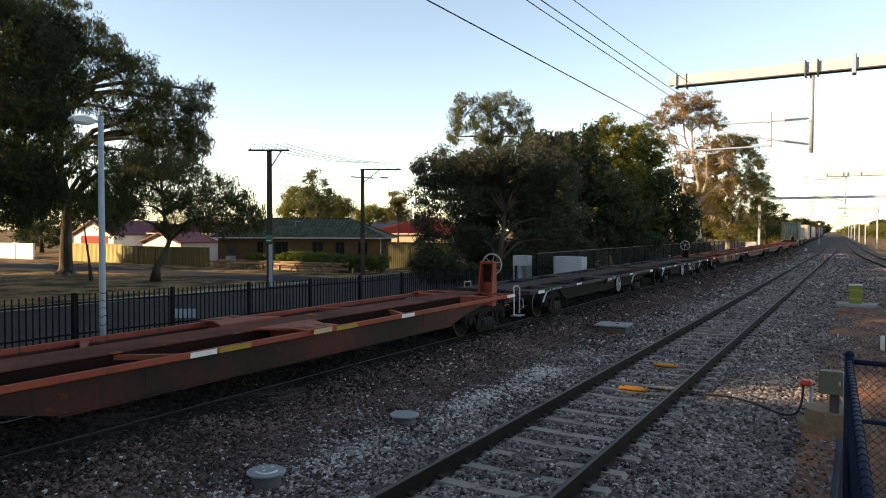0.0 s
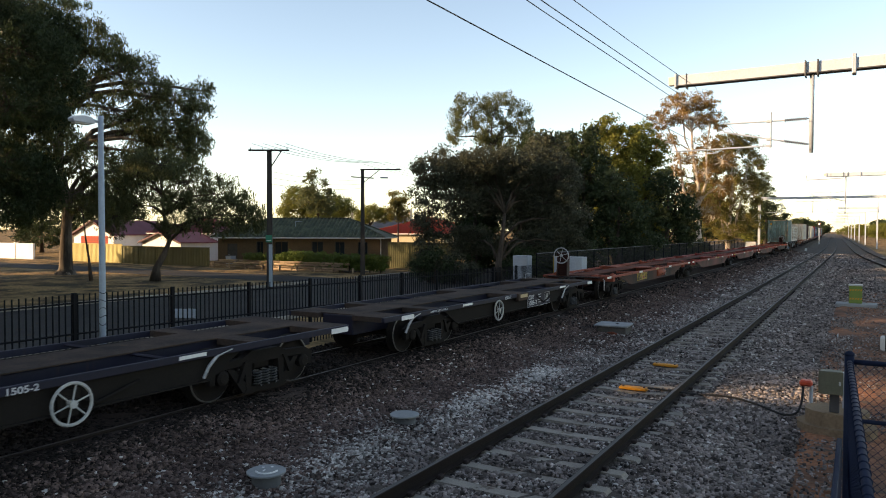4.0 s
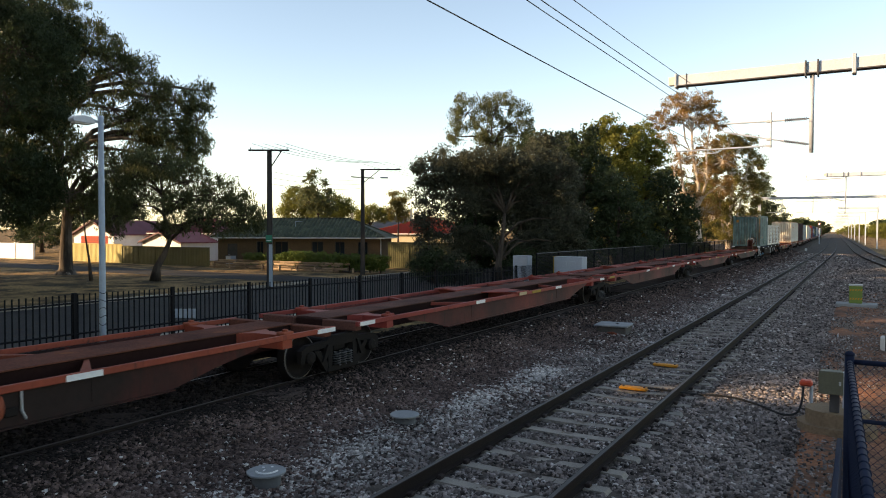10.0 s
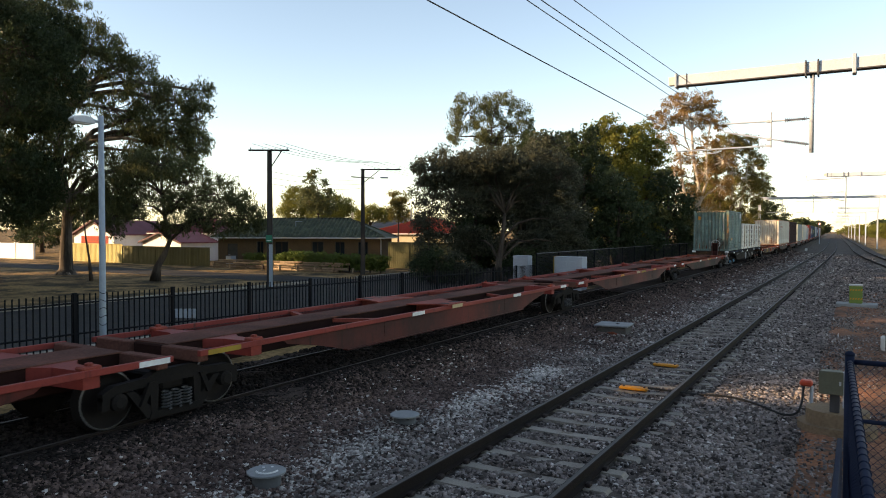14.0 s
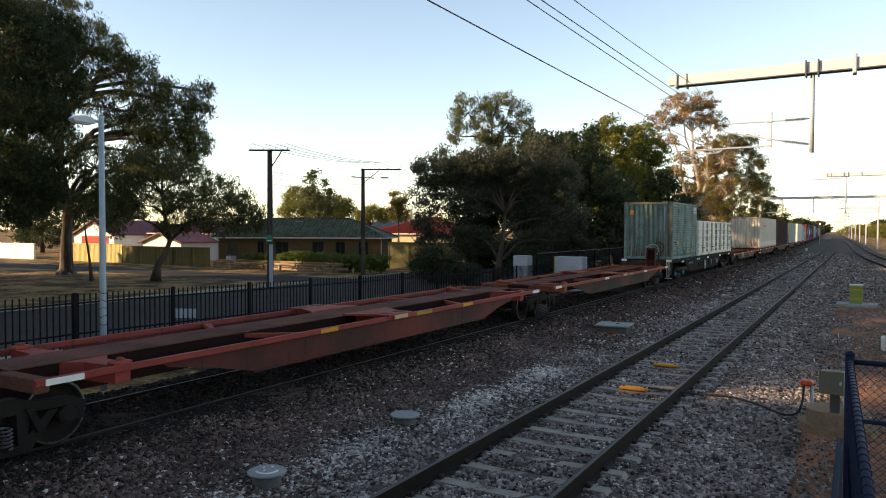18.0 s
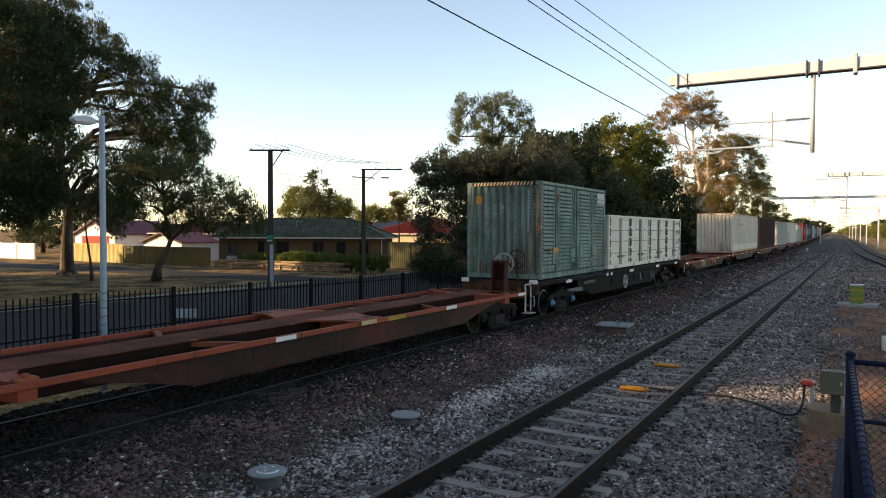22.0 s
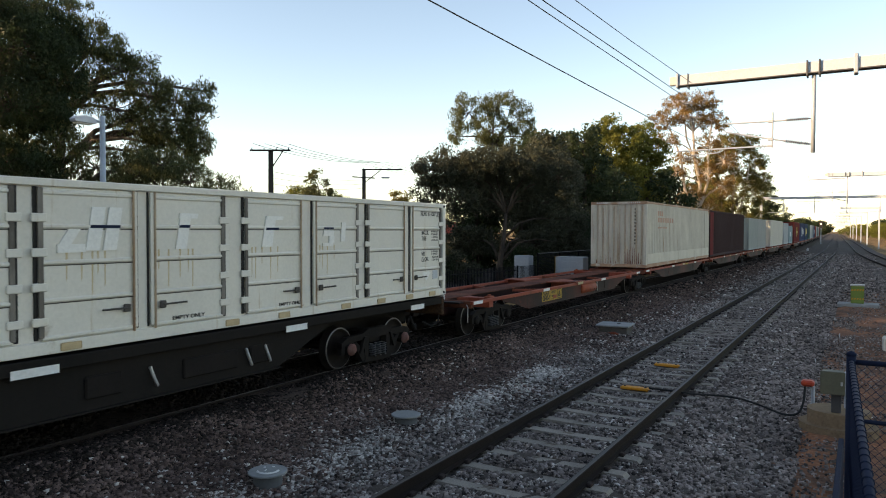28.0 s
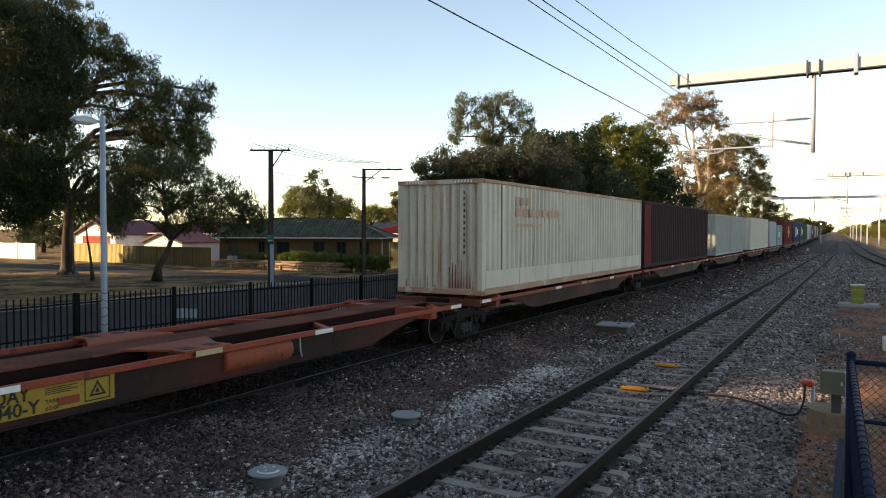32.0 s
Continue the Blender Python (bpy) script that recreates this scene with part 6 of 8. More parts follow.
def container(s0, length, height, mat, rail_mat, label, z, width=2.438, side="corrugated", pitch=0.27, name="shipping_container", detail=True, end_pitch=0.24, dark_mat=None):
    h, w2 = length / 2, width / 2
    c = vehicle(name, s0 + h, label, "container", "containers on the train", z)
    post = 0.13 if detail else 0.10
    for sx in (-1, 1):
        for sy in (-1, 1):
            part("corner_post", Geo().box(sx * (w2 - post), sx * w2, sy * (h - post), sy * h, 0.12, height - 0.12, 0.012), mat, c)
    for sx in (-1, 1):
        part("bottom_rail", Geo().box(sx * (w2 - 0.10), sx * w2, -h + post, h - post, 0.0, 0.15, 0.01), rail_mat, c)
        part("top_rail", Geo().box(sx * (w2 - 0.07), sx * w2, -h + post, h - post, height - 0.09, height, 0.01), rail_mat, c)
    for sy in (-1, 1):
        part("bottom_rail", Geo().box(-w2 + post, w2 - post, sy * (h - 0.10), sy * h, 0.0, 0.14, 0.01), rail_mat, c)
        part("top_rail", Geo().box(-w2 + post, w2 - post, sy * (h - 0.08), sy * h, height - 0.12, height, 0.01), rail_mat, c)
    for sx in (-1, 1):
        for sy in (-1, 1):
            for zz in (0.0, height - 0.12):
                if not detail and (sx < 0 or sy > 0):
                    continue
                f = Geo().box(sx * (w2 - 0.165), sx * (w2 + 0.004), sy * (h - 0.175), sy * (h + 0.004), zz, zz + 0.12, 0.014)
                cc = part("corner_casting", f, rail_mat, c)
                if detail and sx > 0:
                    part("casting_hole", Geo().box(w2 + 0.004, w2 + 0.006, sy * (h - 0.12), sy * (h - 0.05), zz + 0.035, zz + 0.085), M_ink, cc)
    if side == "corrugated":
        part("side_wall", corrugated(-h + post, h - post, w2 - 0.015, 0.15, height - 0.09, 0.055, pitch, 1), mat, c)
    part("side_wall", corrugated(-h + post, h - post, -w2 + 0.02, 0.15, height - 0.09, 0.036, pitch * 2, -1), mat, c)
    for sy in (-1, 1):
        e = corrugated(-w2 + post, w2 - post, 0, 0.14, height - 0.12, 0.075, end_pitch, 1)
        e.v = [(b, sy * (h - 0.02 + a), zz) if sy > 0 else (b, -(h - 0.02 + a), zz) for a, b, zz in e.v]
        part("end_wall", e, mat, c)
        # darker strips in the groove corners imitate the ribs' shade
        if dark_mat and sy < 0:
            n = max(2, int(round((2 * w2 - 2 * post) / end_pitch)))
            st = (2 * w2 - 2 * post) / n
            for i in range(n):
                for u in (0.50, 0.78 - 0.12):
                    a = -w2 + post + (i + u) * st
                    part("groove_grime", Geo().box(a, a + 0.07 * st, -h + 0.0905, -h + 0.0945, 0.15, height - 0.13 - 0.3 * ((i * 7) % 5) / 5), dark_mat, c, "dark strip painted as shade along the rib")
    part("roof", Geo().box(-w2 + 0.08, w2 - 0.08, -h + 0.09, h - 0.09, height - 0.03, height - 0.004, 0.004), mat, c)
    part("floor", Geo().box(-w2 + 0.11, w2 - 0.11, -h + 0.11, h - 0.11, 0.06, 0.12), M_seal, c)
    return c


def louvred_doors(c, h, w2, height):
    """Four louvred panels with hinge posts on the side towards the camera."""
    # backing sheet painted darker to imitate shade between the slats
    part("side_backing", Geo().box(w2 - 0.11, w2 - 0.08, -h + 0.13, h - 0.13, 0.15, height - 0.09), M_green_shade, c)
    for a, b in LOUVRES:
        y0, y1 = a - h, b - h
        door = part("louvred_door", Geo().box(w2 - 0.06, w2 - 0.02, y0 - 0.07, y0, 0.20, height - 0.12, 0.008).box(w2 - 0.06, w2 - 0.02, y1, y1 + 0.07, 0.20, height - 0.12, 0.008).box(w2 - 0.06, w2 - 0.025, y0, y1, 0.20, 0.30, 0.008).box(w2 - 0.06, w2 - 0.025, y0, y1, height - 0.24, height - 0.12, 0.008), c_mat(c), c)
        for k in range(20):
            z = 0.31 + k * 0.1165
            part("slat", Geo().slab([(w2 - 0.062, z + 0.078), (w2 - 0.048, z + 0.088), (w2 - 0.006, z + 0.030), (w2 - 0.002, z), (w2 - 0.022, z)], "y", y0, y1), c_mat(c), door)
    for a, b in ((1.24, 1.46), (2.66, 3.20), (4.46, 4.70)):
        n = 2 if b - a < 0.4 else 3
        for k in range(n):
            y = a - h + 0.05 + k * (b - a - 0.1) / max(1, n - 1)
            part("hinge_post", Geo().box(w2 - 0.055, w2 - 0.01, y - 0.035, y + 0.035, 0.17, height - 0.10, 0.008), c_mat(c), c)
        for z in (0.45, 1.0, 1.6, 2.2, 2.6):
            part("hinge", Geo().box(w2 - 0.01, w2 + 0.006, a - h - 0.02, a - h + 0.14, z - 0.04, z + 0.04, 0.008), c_mat(c), c)
    for a, z0, z1, mm in ((0.95, 0.42, 0.95, None), (2.45, 0.45, 0.85, None), (3.35, 0.42, 0.95, None), (4.6, 0.45, 0.98, None)):
        part("lock_box", Geo().box(w2 - 0.03, w2 + 0.012, a - h, a - h + 0.45, z0, z1, 0.012), c_mat(c), c)
        part("door_handle", Geo().tube([(w2 + 0.02, a - h + 0.1, z0 + 0.12), (w2 + 0.035, a - h + 0.42, z0 + 0.10)], 0.014, 6), M_seal, c)
    part("rust_plate", Geo().box(w2 + 0.012, w2 + 0.016, 1.02 - h, 1.38 - h, 0.78, 0.92), M_amber, c, "rust-orange placard")
    for y, z, ww, hh in ((1.30, 2.30, 0.10, 0.30), (1.42, 2.38, 0.06, 0.2), (0.30, 0.82, 0.5, 0.05), (0.55, 0.74, 0.3, 0.03), (2.9, 0.30, 0.12, 0.08), (5.95, 0.24, 0.1, 0.12)):
        part("rust_patch", Geo().slab([(y - h, z), (y - h + ww * 0.8, z - 0.01), (y - h + ww, z + hh * 0.6), (y - h + ww * 0.6, z + hh), (y - h + ww * 0.1, z + hh * 0.85)], "x", w2 - 0.02, w2 - 0.0035), M_rustdark if ww > 0.2 else M_rustbrick, c, "brown rust patch")
    part("white_plate", Geo().box(w2 - 0.012, w2 - 0.006, 5.15 - h, 5.92 - h, height - 0.52, height - 0.14), M_paint_white, c, "blank white notice plate")
    for z, hh in ((height - 0.28, 0.09), (height - 0.40, 0.03), (height - 0.46, 0.03)):
        part("notice_bar", Geo().box(w2 - 0.0055, w2 - 0.004, 5.22 - h, 5.82 - h, z, z + hh), M_galv, c)


LOUVRES = [(0.24, 1.12), (1.58, 2.56), (3.32, 4.38), (4.80, 5.84)]
# Darker green that stands in for shade behind the louvres, with rusty streaks.
M_green_shade = material("green_container_shaded_backing", (0.055, 0.092, 0.090), (0.036, 0.060, 0.062), 0.7, big=0.9, fine=16, bump=0.1, streak=(0.09, 0.05, 0.03), streak_amount=0.5)


def c_mat(c):
    return c.children[0].data.materials[0]


def side_doors(c, h, w2, height):
    """Hinged white side doors with ribs, hinges, seals and latches."""
    part("side_backing", Geo().box(w2 - 0.075, w2 - 0.055, -h + 0.13, h - 0.13, 0.15, height - 0.09), c_mat(c), c)
    for a, b, hinge in DOORS:
        y0, y1 = a - h, b - h
        door = part("side_door", Geo().box(w2 - 0.07, w2 - 0.025, y0, y1, 0.19, height - 0.10, 0.01), c_mat(c), c)
        for z in (0.19, 0.62, 1.06, 1.48, height - 0.16):
            part("rib", Geo().slab([(w2 - 0.026, z - 0.03), (w2 - 0.004, z - 0.012), (w2 - 0.004, z + 0.012), (w2 - 0.026, z + 0.03)], "y", y0 + 0.03, y1 - 0.03), c_mat(c), door)
        for z in (0.585, 1.025, 1.445):
            part("seam", Geo().box(w2 - 0.0275, w2 - 0.0235, y0 + 0.05, y1 - 0.05, z - 0.007, z + 0.007), M_seal, door)
        for y in (y0 + 0.02, y1 - 0.02):
            part("stile", Geo().box(w2 - 0.026, w2 - 0.003, y - 0.032, y + 0.032, 0.19, height - 0.10, 0.006), M_gasket if (y < (y0 + y1) / 2) == (hinge < 0) else c_mat(c), door)
        for y, hw_ in ((y0 - 0.028, 0.024 if hinge < 0 else 0.012), (y1 + 0.028, 0.024 if hinge > 0 else 0.012)):
            part("door_seal", Geo().box(w2 - 0.054, w2 - 0.034, y - hw_, y + hw_, 0.17, height - 0.095, 0.004), M_ink, door)
        hy = y0 if hinge < 0 else y1
        for z in (0.38, 0.78, 1.18, 1.58):
            part("hinge", Geo().box(w2 - 0.022, w2 + 0.004, hy - 0.09, hy + 0.09, z - 0.05, z + 0.05, 0.01), M_white_box, door)
        oy = y1 - 0.16 if hinge < 0 else y0 + 0.16
        part("locking_bar", Geo().tube([(w2 + 0.004, oy + (0.11 if hinge < 0 else -0.11), 0.14), (w2 + 0.004, oy + (0.11 if hinge < 0 else -0.11), height - 0.09)], 0.016, 6), M_stained, door)
        latch = Geo().box(w2 - 0.004, w2 + 0.03, oy - 0.05, oy + 0.05, 0.40, 0.50, 0.01)
        s_ = -1 if hinge < 0 else 1
        latch.tube([(w2 + 0.03, oy, 0.45), (w2 + 0.05, oy + s_ * 0.36, 0.455)], 0.014, 6)
        part("latch", latch, M_seal, door, "dark latch handle")
    # ghosts of removed lettering, drips below
    x0, x1 = w2 - 0.0245, w2 - 0.0015

    def stroke(geo, y0, y1, z0, z1, lean=0.0, off=0.0):
        geo.slab([(y0 - h, z0), (y1 - h, z0), (y1 - h + lean, z1), (y0 - h + lean, z1)], "x", x0, x1 + off)

    for pale, dark in ((((3.60, 3.78, 1.19, 1.72, 0.09), (3.83, 4.01, 1.19, 1.72, 0.09), (3.25, 3.60, 1.17, 1.27, 0.0), (3.27, 3.42, 1.27, 1.45, 0.12)), ((3.66, 4.06, 1.46, 1.50, 0.01),)),
                       (((4.90, 5.08, 1.18, 1.60, 0.08), (4.96, 5.27, 1.60, 1.67, 0.02)), ((4.96, 5.14, 1.47, 1.51, 0.01),)),
                       (((6.52, 6.74, 1.18, 1.60, 0.08), (6.60, 6.98, 1.60, 1.66, 0.02)), ((6.60, 6.88, 1.44, 1.48, 0.01),)),
                       (((7.97, 8.24, 1.16, 1.22, 0.0), (8.14, 8.28, 1.22, 1.34, 0.0), (7.98, 8.26, 1.34, 1.44, 0.02), (8.46, 8.58, 1.24, 1.58, 0.03)), ((8.0, 8.26, 1.46, 1.49, 0.0),))):
        g = Geo()
        for q in pale:
            stroke(g, *q)
        part("lettering_ghost", g, M_shiny, c, "pale patches where letters were removed")
        g = Geo()
        for q in dark:
            stroke(g, *q, off=0.002)
        part("lettering_rest", g, M_bluefence, c, "dark blue remains of painted letters")
        a = pale[0][0]
        for i in range(5):
            d0 = a - 0.22 + i * 0.13 + 0.05 * math.sin(i * 5 + a) - h
            drips = Geo().slab([(d0, 1.18), (d0 + 0.03, 1.18), (d0 + 0.02, 0.80 - 0.14 * math.sin(i * 2.3 + a)), (d0 + 0.006, 0.76 - 0.14 * math.sin(i * 2.3 + a))], "x", w2 - 0.0268, w2 - 0.0245)
            part("rust_drip", drips, M_drip, c, "yellowish rust drip")
    for y in (4.85, 6.9):
        lettering("EMPTY ONLY", 0.075, M_ink, c, facing_side(y - h, 0.215, w2 - 0.018), width=0.55)
    # weight table on the last door
    for text, y, z, size, wd in (("SCFU 611007", 11.17, 1.755, 0.135, 0.62), ("5", 11.845, 1.755, 0.125, 0.05), ("MAX.GR.", 11.21, 1.345, 0.125, 0.28), ("TARE", 11.21, 1.225, 0.125, 0.19), ("NET", 11.21, 0.895, 0.125, 0.14), ("CU.CAP.", 11.21, 0.775, 0.125, 0.28),
                                 ("30 480 KGS", 11.60, 1.395, 0.055, 0.27), ("67 200 LBS", 11.60, 1.335, 0.055, 0.27), ("5 670 KGS", 11.62, 1.27, 0.055, 0.25), ("12 500 LBS", 11.60, 1.21, 0.055, 0.27),
                                 ("24 810 KGS", 11.60, 0.965, 0.055, 0.27), ("54 700 LBS", 11.60, 0.91, 0.055, 0.27), ("49.55 CU.M", 11.63, 0.84, 0.055, 0.27), ("1 749 CU.FT", 11.63, 0.78, 0.055, 0.28)):
        lettering(text, size, M_ink, c, facing_side(y - h, z, w2 - 0.0235), width=wd)
    x = w2 - 0.0245
    part("check_frame", Geo().box(x, x + 0.002, 11.825 - h, 11.91 - h, 1.735, 1.742).box(x, x + 0.002, 11.825 - h, 11.91 - h, 1.853, 1.86).box(x, x + 0.002, 11.825 - h, 11.832 - h, 1.742, 1.853).box(x, x + 0.002, 11.903 - h, 11.91 - h, 1.742, 1.853), M_ink, c)
    part("grey_patch", Geo().box(x, x + 0.002, 11.66 - h, 11.87 - h, 0.38, 0.565), M_galv, c, "grey square patch")
    part("diamond_ghost", Geo().slab([(11.24 - h, 0.52), (11.40 - h, 0.355), (11.57 - h, 0.52), (11.49 - h, 0.565), (11.40 - h, 0.54), (11.32 - h, 0.565)], "x", x, x + 0.002), M_shiny, c, "pale ghost of a removed label")
    for y in (0.9, 3.4, 5.9, 7.0, 8.6, 9.7, 10.7, 11.6):
        part("forklift_pocket", Geo().box(w2 + 0.001, w2 + 0.012, y - h - 0.13, y - h + 0.13, 0.02, 0.115, 0.012), M_cream, c, "stained lashing bracket")


DOORS = [(0.24, 1.48, -1), (1.60, 2.76, 1), (3.04, 4.30, -1), (4.52, 5.76, 1), (6.18, 7.46, -1), (7.74, 8.98, 1), (9.28, 10.56, -1), (10.78, 11.98, 1)]


def far_container(s0, length, height, c1, c2, label, logo=None, rail=None, end=None):
    m = material("container_paint", c1, c2, 0.85, big=0.8, fine=14, bump=0.08, streak=tuple(v * 0.5 for v in c2), streak_amount=0.3)
    c = container(s0, length, height, m, m, label, 1.01, detail=False, pitch=0.4, end_pitch=0.4)
    if end:
        em = material("container_end_paint", end, tuple(v * 0.6 for v in end), 0.88, bump=0.05)
        part("end_panel", Geo().box(-1.08, 1.08, -length / 2 - 0.004, -length / 2 + 0.012, 0.14, height - 0.12).box(1.2192, 1.2230, -length / 2 + 0.02, -length / 2 + 1.1, 0.12, height - 0.12), em, c, "deep red end panel")
    if logo:
        col, shape = logo
        lm = material("container_logo", col, col, 0.55, bump=0)
        g = Geo()
        for y0, y1, z0, z1 in shape:
            g.box(1.221, 1.226, y0, y1, z0, z1)
        part("painted_emblem", g, lm, c, "painted emblem")
    return c


def train():
    red = "rusty red skeletal container platform, empty"
    # platform with a handbrake at its tail, then two navy flats
    red_platform(-101.2, 8.05, (-8.35, 6.7), "faded orange-red skeletal container platform, empty", markers=((-2.55, "w"), (-1.95, "y"), (0.72, "y"), (2.74, "w"), (7.75, "w")), hand=1)
    navy_wagon(-85.2, 6.95, (-4.5, 5.0), 1.65, "navy blue empty container flat with a worn brown deck", code="1505-2", ends=(1, 0), mid=0.35, code_y=0.88)
    navy_wagon(-70.85, 6.30, (-4.1, 4.85), -1.14, "navy blue empty container flat with a white-lettered marking board", plate=("CQXY", "1505-T"), code="1505-1", ends=(0, 1))
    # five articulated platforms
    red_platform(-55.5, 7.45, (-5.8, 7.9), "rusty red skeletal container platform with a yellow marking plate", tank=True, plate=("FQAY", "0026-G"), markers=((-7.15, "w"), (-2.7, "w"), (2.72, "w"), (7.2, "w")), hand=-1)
    red_platform(-40.0, 7.40, (7.6,), red, markers=((-7.1, "w"), (-2.45, "w"), (1.05, "y"), (2.78, "w"), (7.1, "w")), paint="crimson")
    red_platform(-24.8, 7.35, (7.8,), red, markers=((-6.9, "y"), (-1.6, "w"), (3.4, "w"), (6.9, "w")), paint="crimson")
    red_platform(-9.25, 7.35, (7.95,), red, markers=((-7.0, "w"), (-2.2, "a"), (0.95, "y"), (2.9, "a"), (7.0, "w")), paint="crimson")
    red_platform(6.65, 7.45, (6.05,), "rusty red skeletal container platform with a brake stand at its end", tank=False, markers=((-7.1, "w"), (-2.2, "w"), (1.0, "y"), (3.2, "w"), (7.1, "w")), hand=1)
    # flat wagon with the green and the white container
    flat_wagon(24.3, 9.30, (-7.05, 7.15))
    g = container(15.15, 6.058, 2.896, M_green_box, M_green_box, "weathered green container with louvred side doors", 1.185, side="doors", dark_mat=M_green_groove)
    louvred_doors(g, 3.029, 1.219, 2.896)
    part("orange_patch", Geo().slab([(-0.92, 2.24), (-0.72, 2.26), (-0.70, 2.42), (-0.76, 2.50), (-0.90, 2.49)], "y", -3.034, -3.031), M_faded_orange, g, "rust-orange paint patch")
    for k, letter in enumerate("OVERHEIGHT"):
        lettering(letter, 0.15, M_faded_orange, g, pose(1.075, -3.031, 2.50 - k * 0.135, 90, 0, 0), width=0.085 if letter != "I" else 0.025)
    rs = random.Random(9)
    ribs = [-1.089 + (k + 0.14) * 2.178 / 9 for k in range(9)]
    for k, x0 in enumerate(ribs):
        for q in range(3):
            wd, hh = rs.uniform(0.015, 0.05), rs.uniform(0.25, 1.3) * (1.3 if k > 4 else 0.7)
            a = x0 + rs.uniform(-0.03, 0.05)
            part("rust_streak", Geo().slab([(a, 0.15), (a + wd, 0.15), (a + wd * 0.7, 0.15 + hh * 0.7), (a + wd * 0.45, 0.15 + hh)], "y", -3.0125, -3.0102), rs.choice((M_rustbrick, M_stained, M_rustdark)), g, "brown rust streak")
        for q in range(4):
            a, zz, ww, hh = x0 + rs.uniform(-0.02, 0.04), rs.uniform(0.3, 2.5), rs.uniform(0.01, 0.03), rs.uniform(0.02, 0.10)
            part("paint_chip", Geo().slab([(a, zz), (a + ww, zz + 0.01), (a + ww * 0.8, zz + hh), (a + ww * 0.2, zz + hh * 0.8)], "y", -3.0128, -3.0105), M_dimwhite, g, "pale paint chip")
    gg = Geo()
    for i in range(13):
        gg.box(0.80, 0.85, -3.0335, -3.031, 1.42 + i * 0.095, 1.475 + i * 0.095)
    part("stencil_marks", gg, M_paint_white, g)
    gg = Geo()
    for i in range(18):
        gg.slab([(-1.0 + i * 0.11, 2.785), (-0.945 + i * 0.11, 2.785), (-0.895 + i * 0.11, 2.885), (-0.95 + i * 0.11, 2.885)], "y", -3.036, -3.0325)
    part("hazard_board", Geo().box(-1.05, 1.05, -3.0322, -3.0292, 2.78, 2.89), M_ink, g, "black band under the hazard stripes")
    part("hazard_stripes", gg, M_cream, g, "pale slanted hazard stripes")
    w = container(21.65, 12.19, 2.03, M_white_box, M_white_box, "off-white low container with hinged side doors", 1.185, side="doors")
    side_doors(w, 6.095, 1.219, 2.03)
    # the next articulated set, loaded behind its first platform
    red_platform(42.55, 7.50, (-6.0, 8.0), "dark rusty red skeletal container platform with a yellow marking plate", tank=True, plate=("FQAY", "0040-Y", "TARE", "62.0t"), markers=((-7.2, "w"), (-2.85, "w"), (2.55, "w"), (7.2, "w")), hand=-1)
    red_platform(58.4, 7.45, (7.6,), "rusty red skeletal platform carrying a pale container", markers=((-7.1, "w"), (-2.2, "w"), (0.9, "y"), (3.2, "w")))
    a = container(51.07, 14.63, 2.896, M_grey_box, M_box_rail, "pale grey long container with orange rails and rust streaks", 1.01, width=2.5, pitch=0.29, dark_mat=M_stained)
    for y in (-6.1, 6.1):
        part("lifting_post", Geo().box(1.225, 1.252, y - 0.08, y + 0.08, 0.15, 2.80, 0.01), M_grey_box, a, "rust-stained lifting post")
    for i in range(7):
        part("base_panel", Geo().box(1.232, 1.250, -7.1 + i * 2.03, -5.1 + i * 2.03, 0.16, 0.60, 0.008), M_grey_box, a)
    for y, wd, z, hh, cnt in ((-5.35, 0.33, 2.0, 0.22, 7), (-5.35, 0.25, 2.3, 0.22, 3), (-5.3, 0.16, 1.72, 0.08, 8)):
        for i in range(cnt):
            q = y + i * wd * 1.4
            part("painted_block", Geo().box(1.246, 1.249, q, q + wd, z, z + hh), M_faded, a, "faded orange painted block")
    g = Geo()
    for i in range(11):
        g.box(0.72, 0.77, -7.318, -7.316, 2.52 - i * 0.15, 2.60 - i * 0.15)
    part("stencil_marks", g, M_seal, a)
    rs = random.Random(5)
    for i in range(9):
        x0, hh, wd = 0.30 + i * 0.085, rs.uniform(0.2, 0.75), rs.uniform(0.02, 0.05)
        part("rust_streak", Geo().slab([(x0, 0.16), (x0 + wd, 0.16), (x0 + wd * 0.7, 0.16 + hh), (x0 + wd * 0.3, 0.16 + hh)], "y", -7.319, -7.3165), M_rustbrick, a, "brown rust streak")
    for i in range(5):
        x0, hh, wd = -1.0 + i * 0.22, rs.uniform(0.1, 0.4), rs.uniform(0.015, 0.04)
        part("rust_streak", Geo().slab([(x0, 0.16), (x0 + wd, 0.16), (x0 + wd * 0.7, 0.16 + hh), (x0 + wd * 0.3, 0.16 + hh)], "y", -7.319, -7.3165), M_rustbrick, a, "brown rust streak")
    g = Geo()
    for i in range(6):
        for x0 in (-1.0, 0.45):
            g.slab([(x0 + i * 0.09, 2.81), (x0 + 0.045 + i * 0.09, 2.81), (x0 + 0.075 + i * 0.09, 2.88), (x0 + 0.03 + i * 0.09, 2.88)], "y", -7.322, -7.318)
    part("hazard_stripes", g, M_white, a, "white slanted hazard stripes")
    for s, lab in ((73.7, ""), (89.0, ""), (104.5, ""), (120.2, ""), (137.5, "")):
        red_platform(s, 7.45, (7.6,), "dark red skeletal platform carrying containers", roll=False, locks=False, markers=((-2.2, "w"), (3.2, "w"), (7.1, "w")))
    far_container(66.35, 14.63, 2.896, (0.040, 0.022, 0.022), (0.052, 0.032, 0.031), "long dark curtain-sided container with red end", end=(0.17, 0.03, 0.028))
    far_container(84.0, 6.058, 2.70, (0.34, 0.36, 0.33), (0.29, 0.31, 0.29), "plain grey steel shipping container")
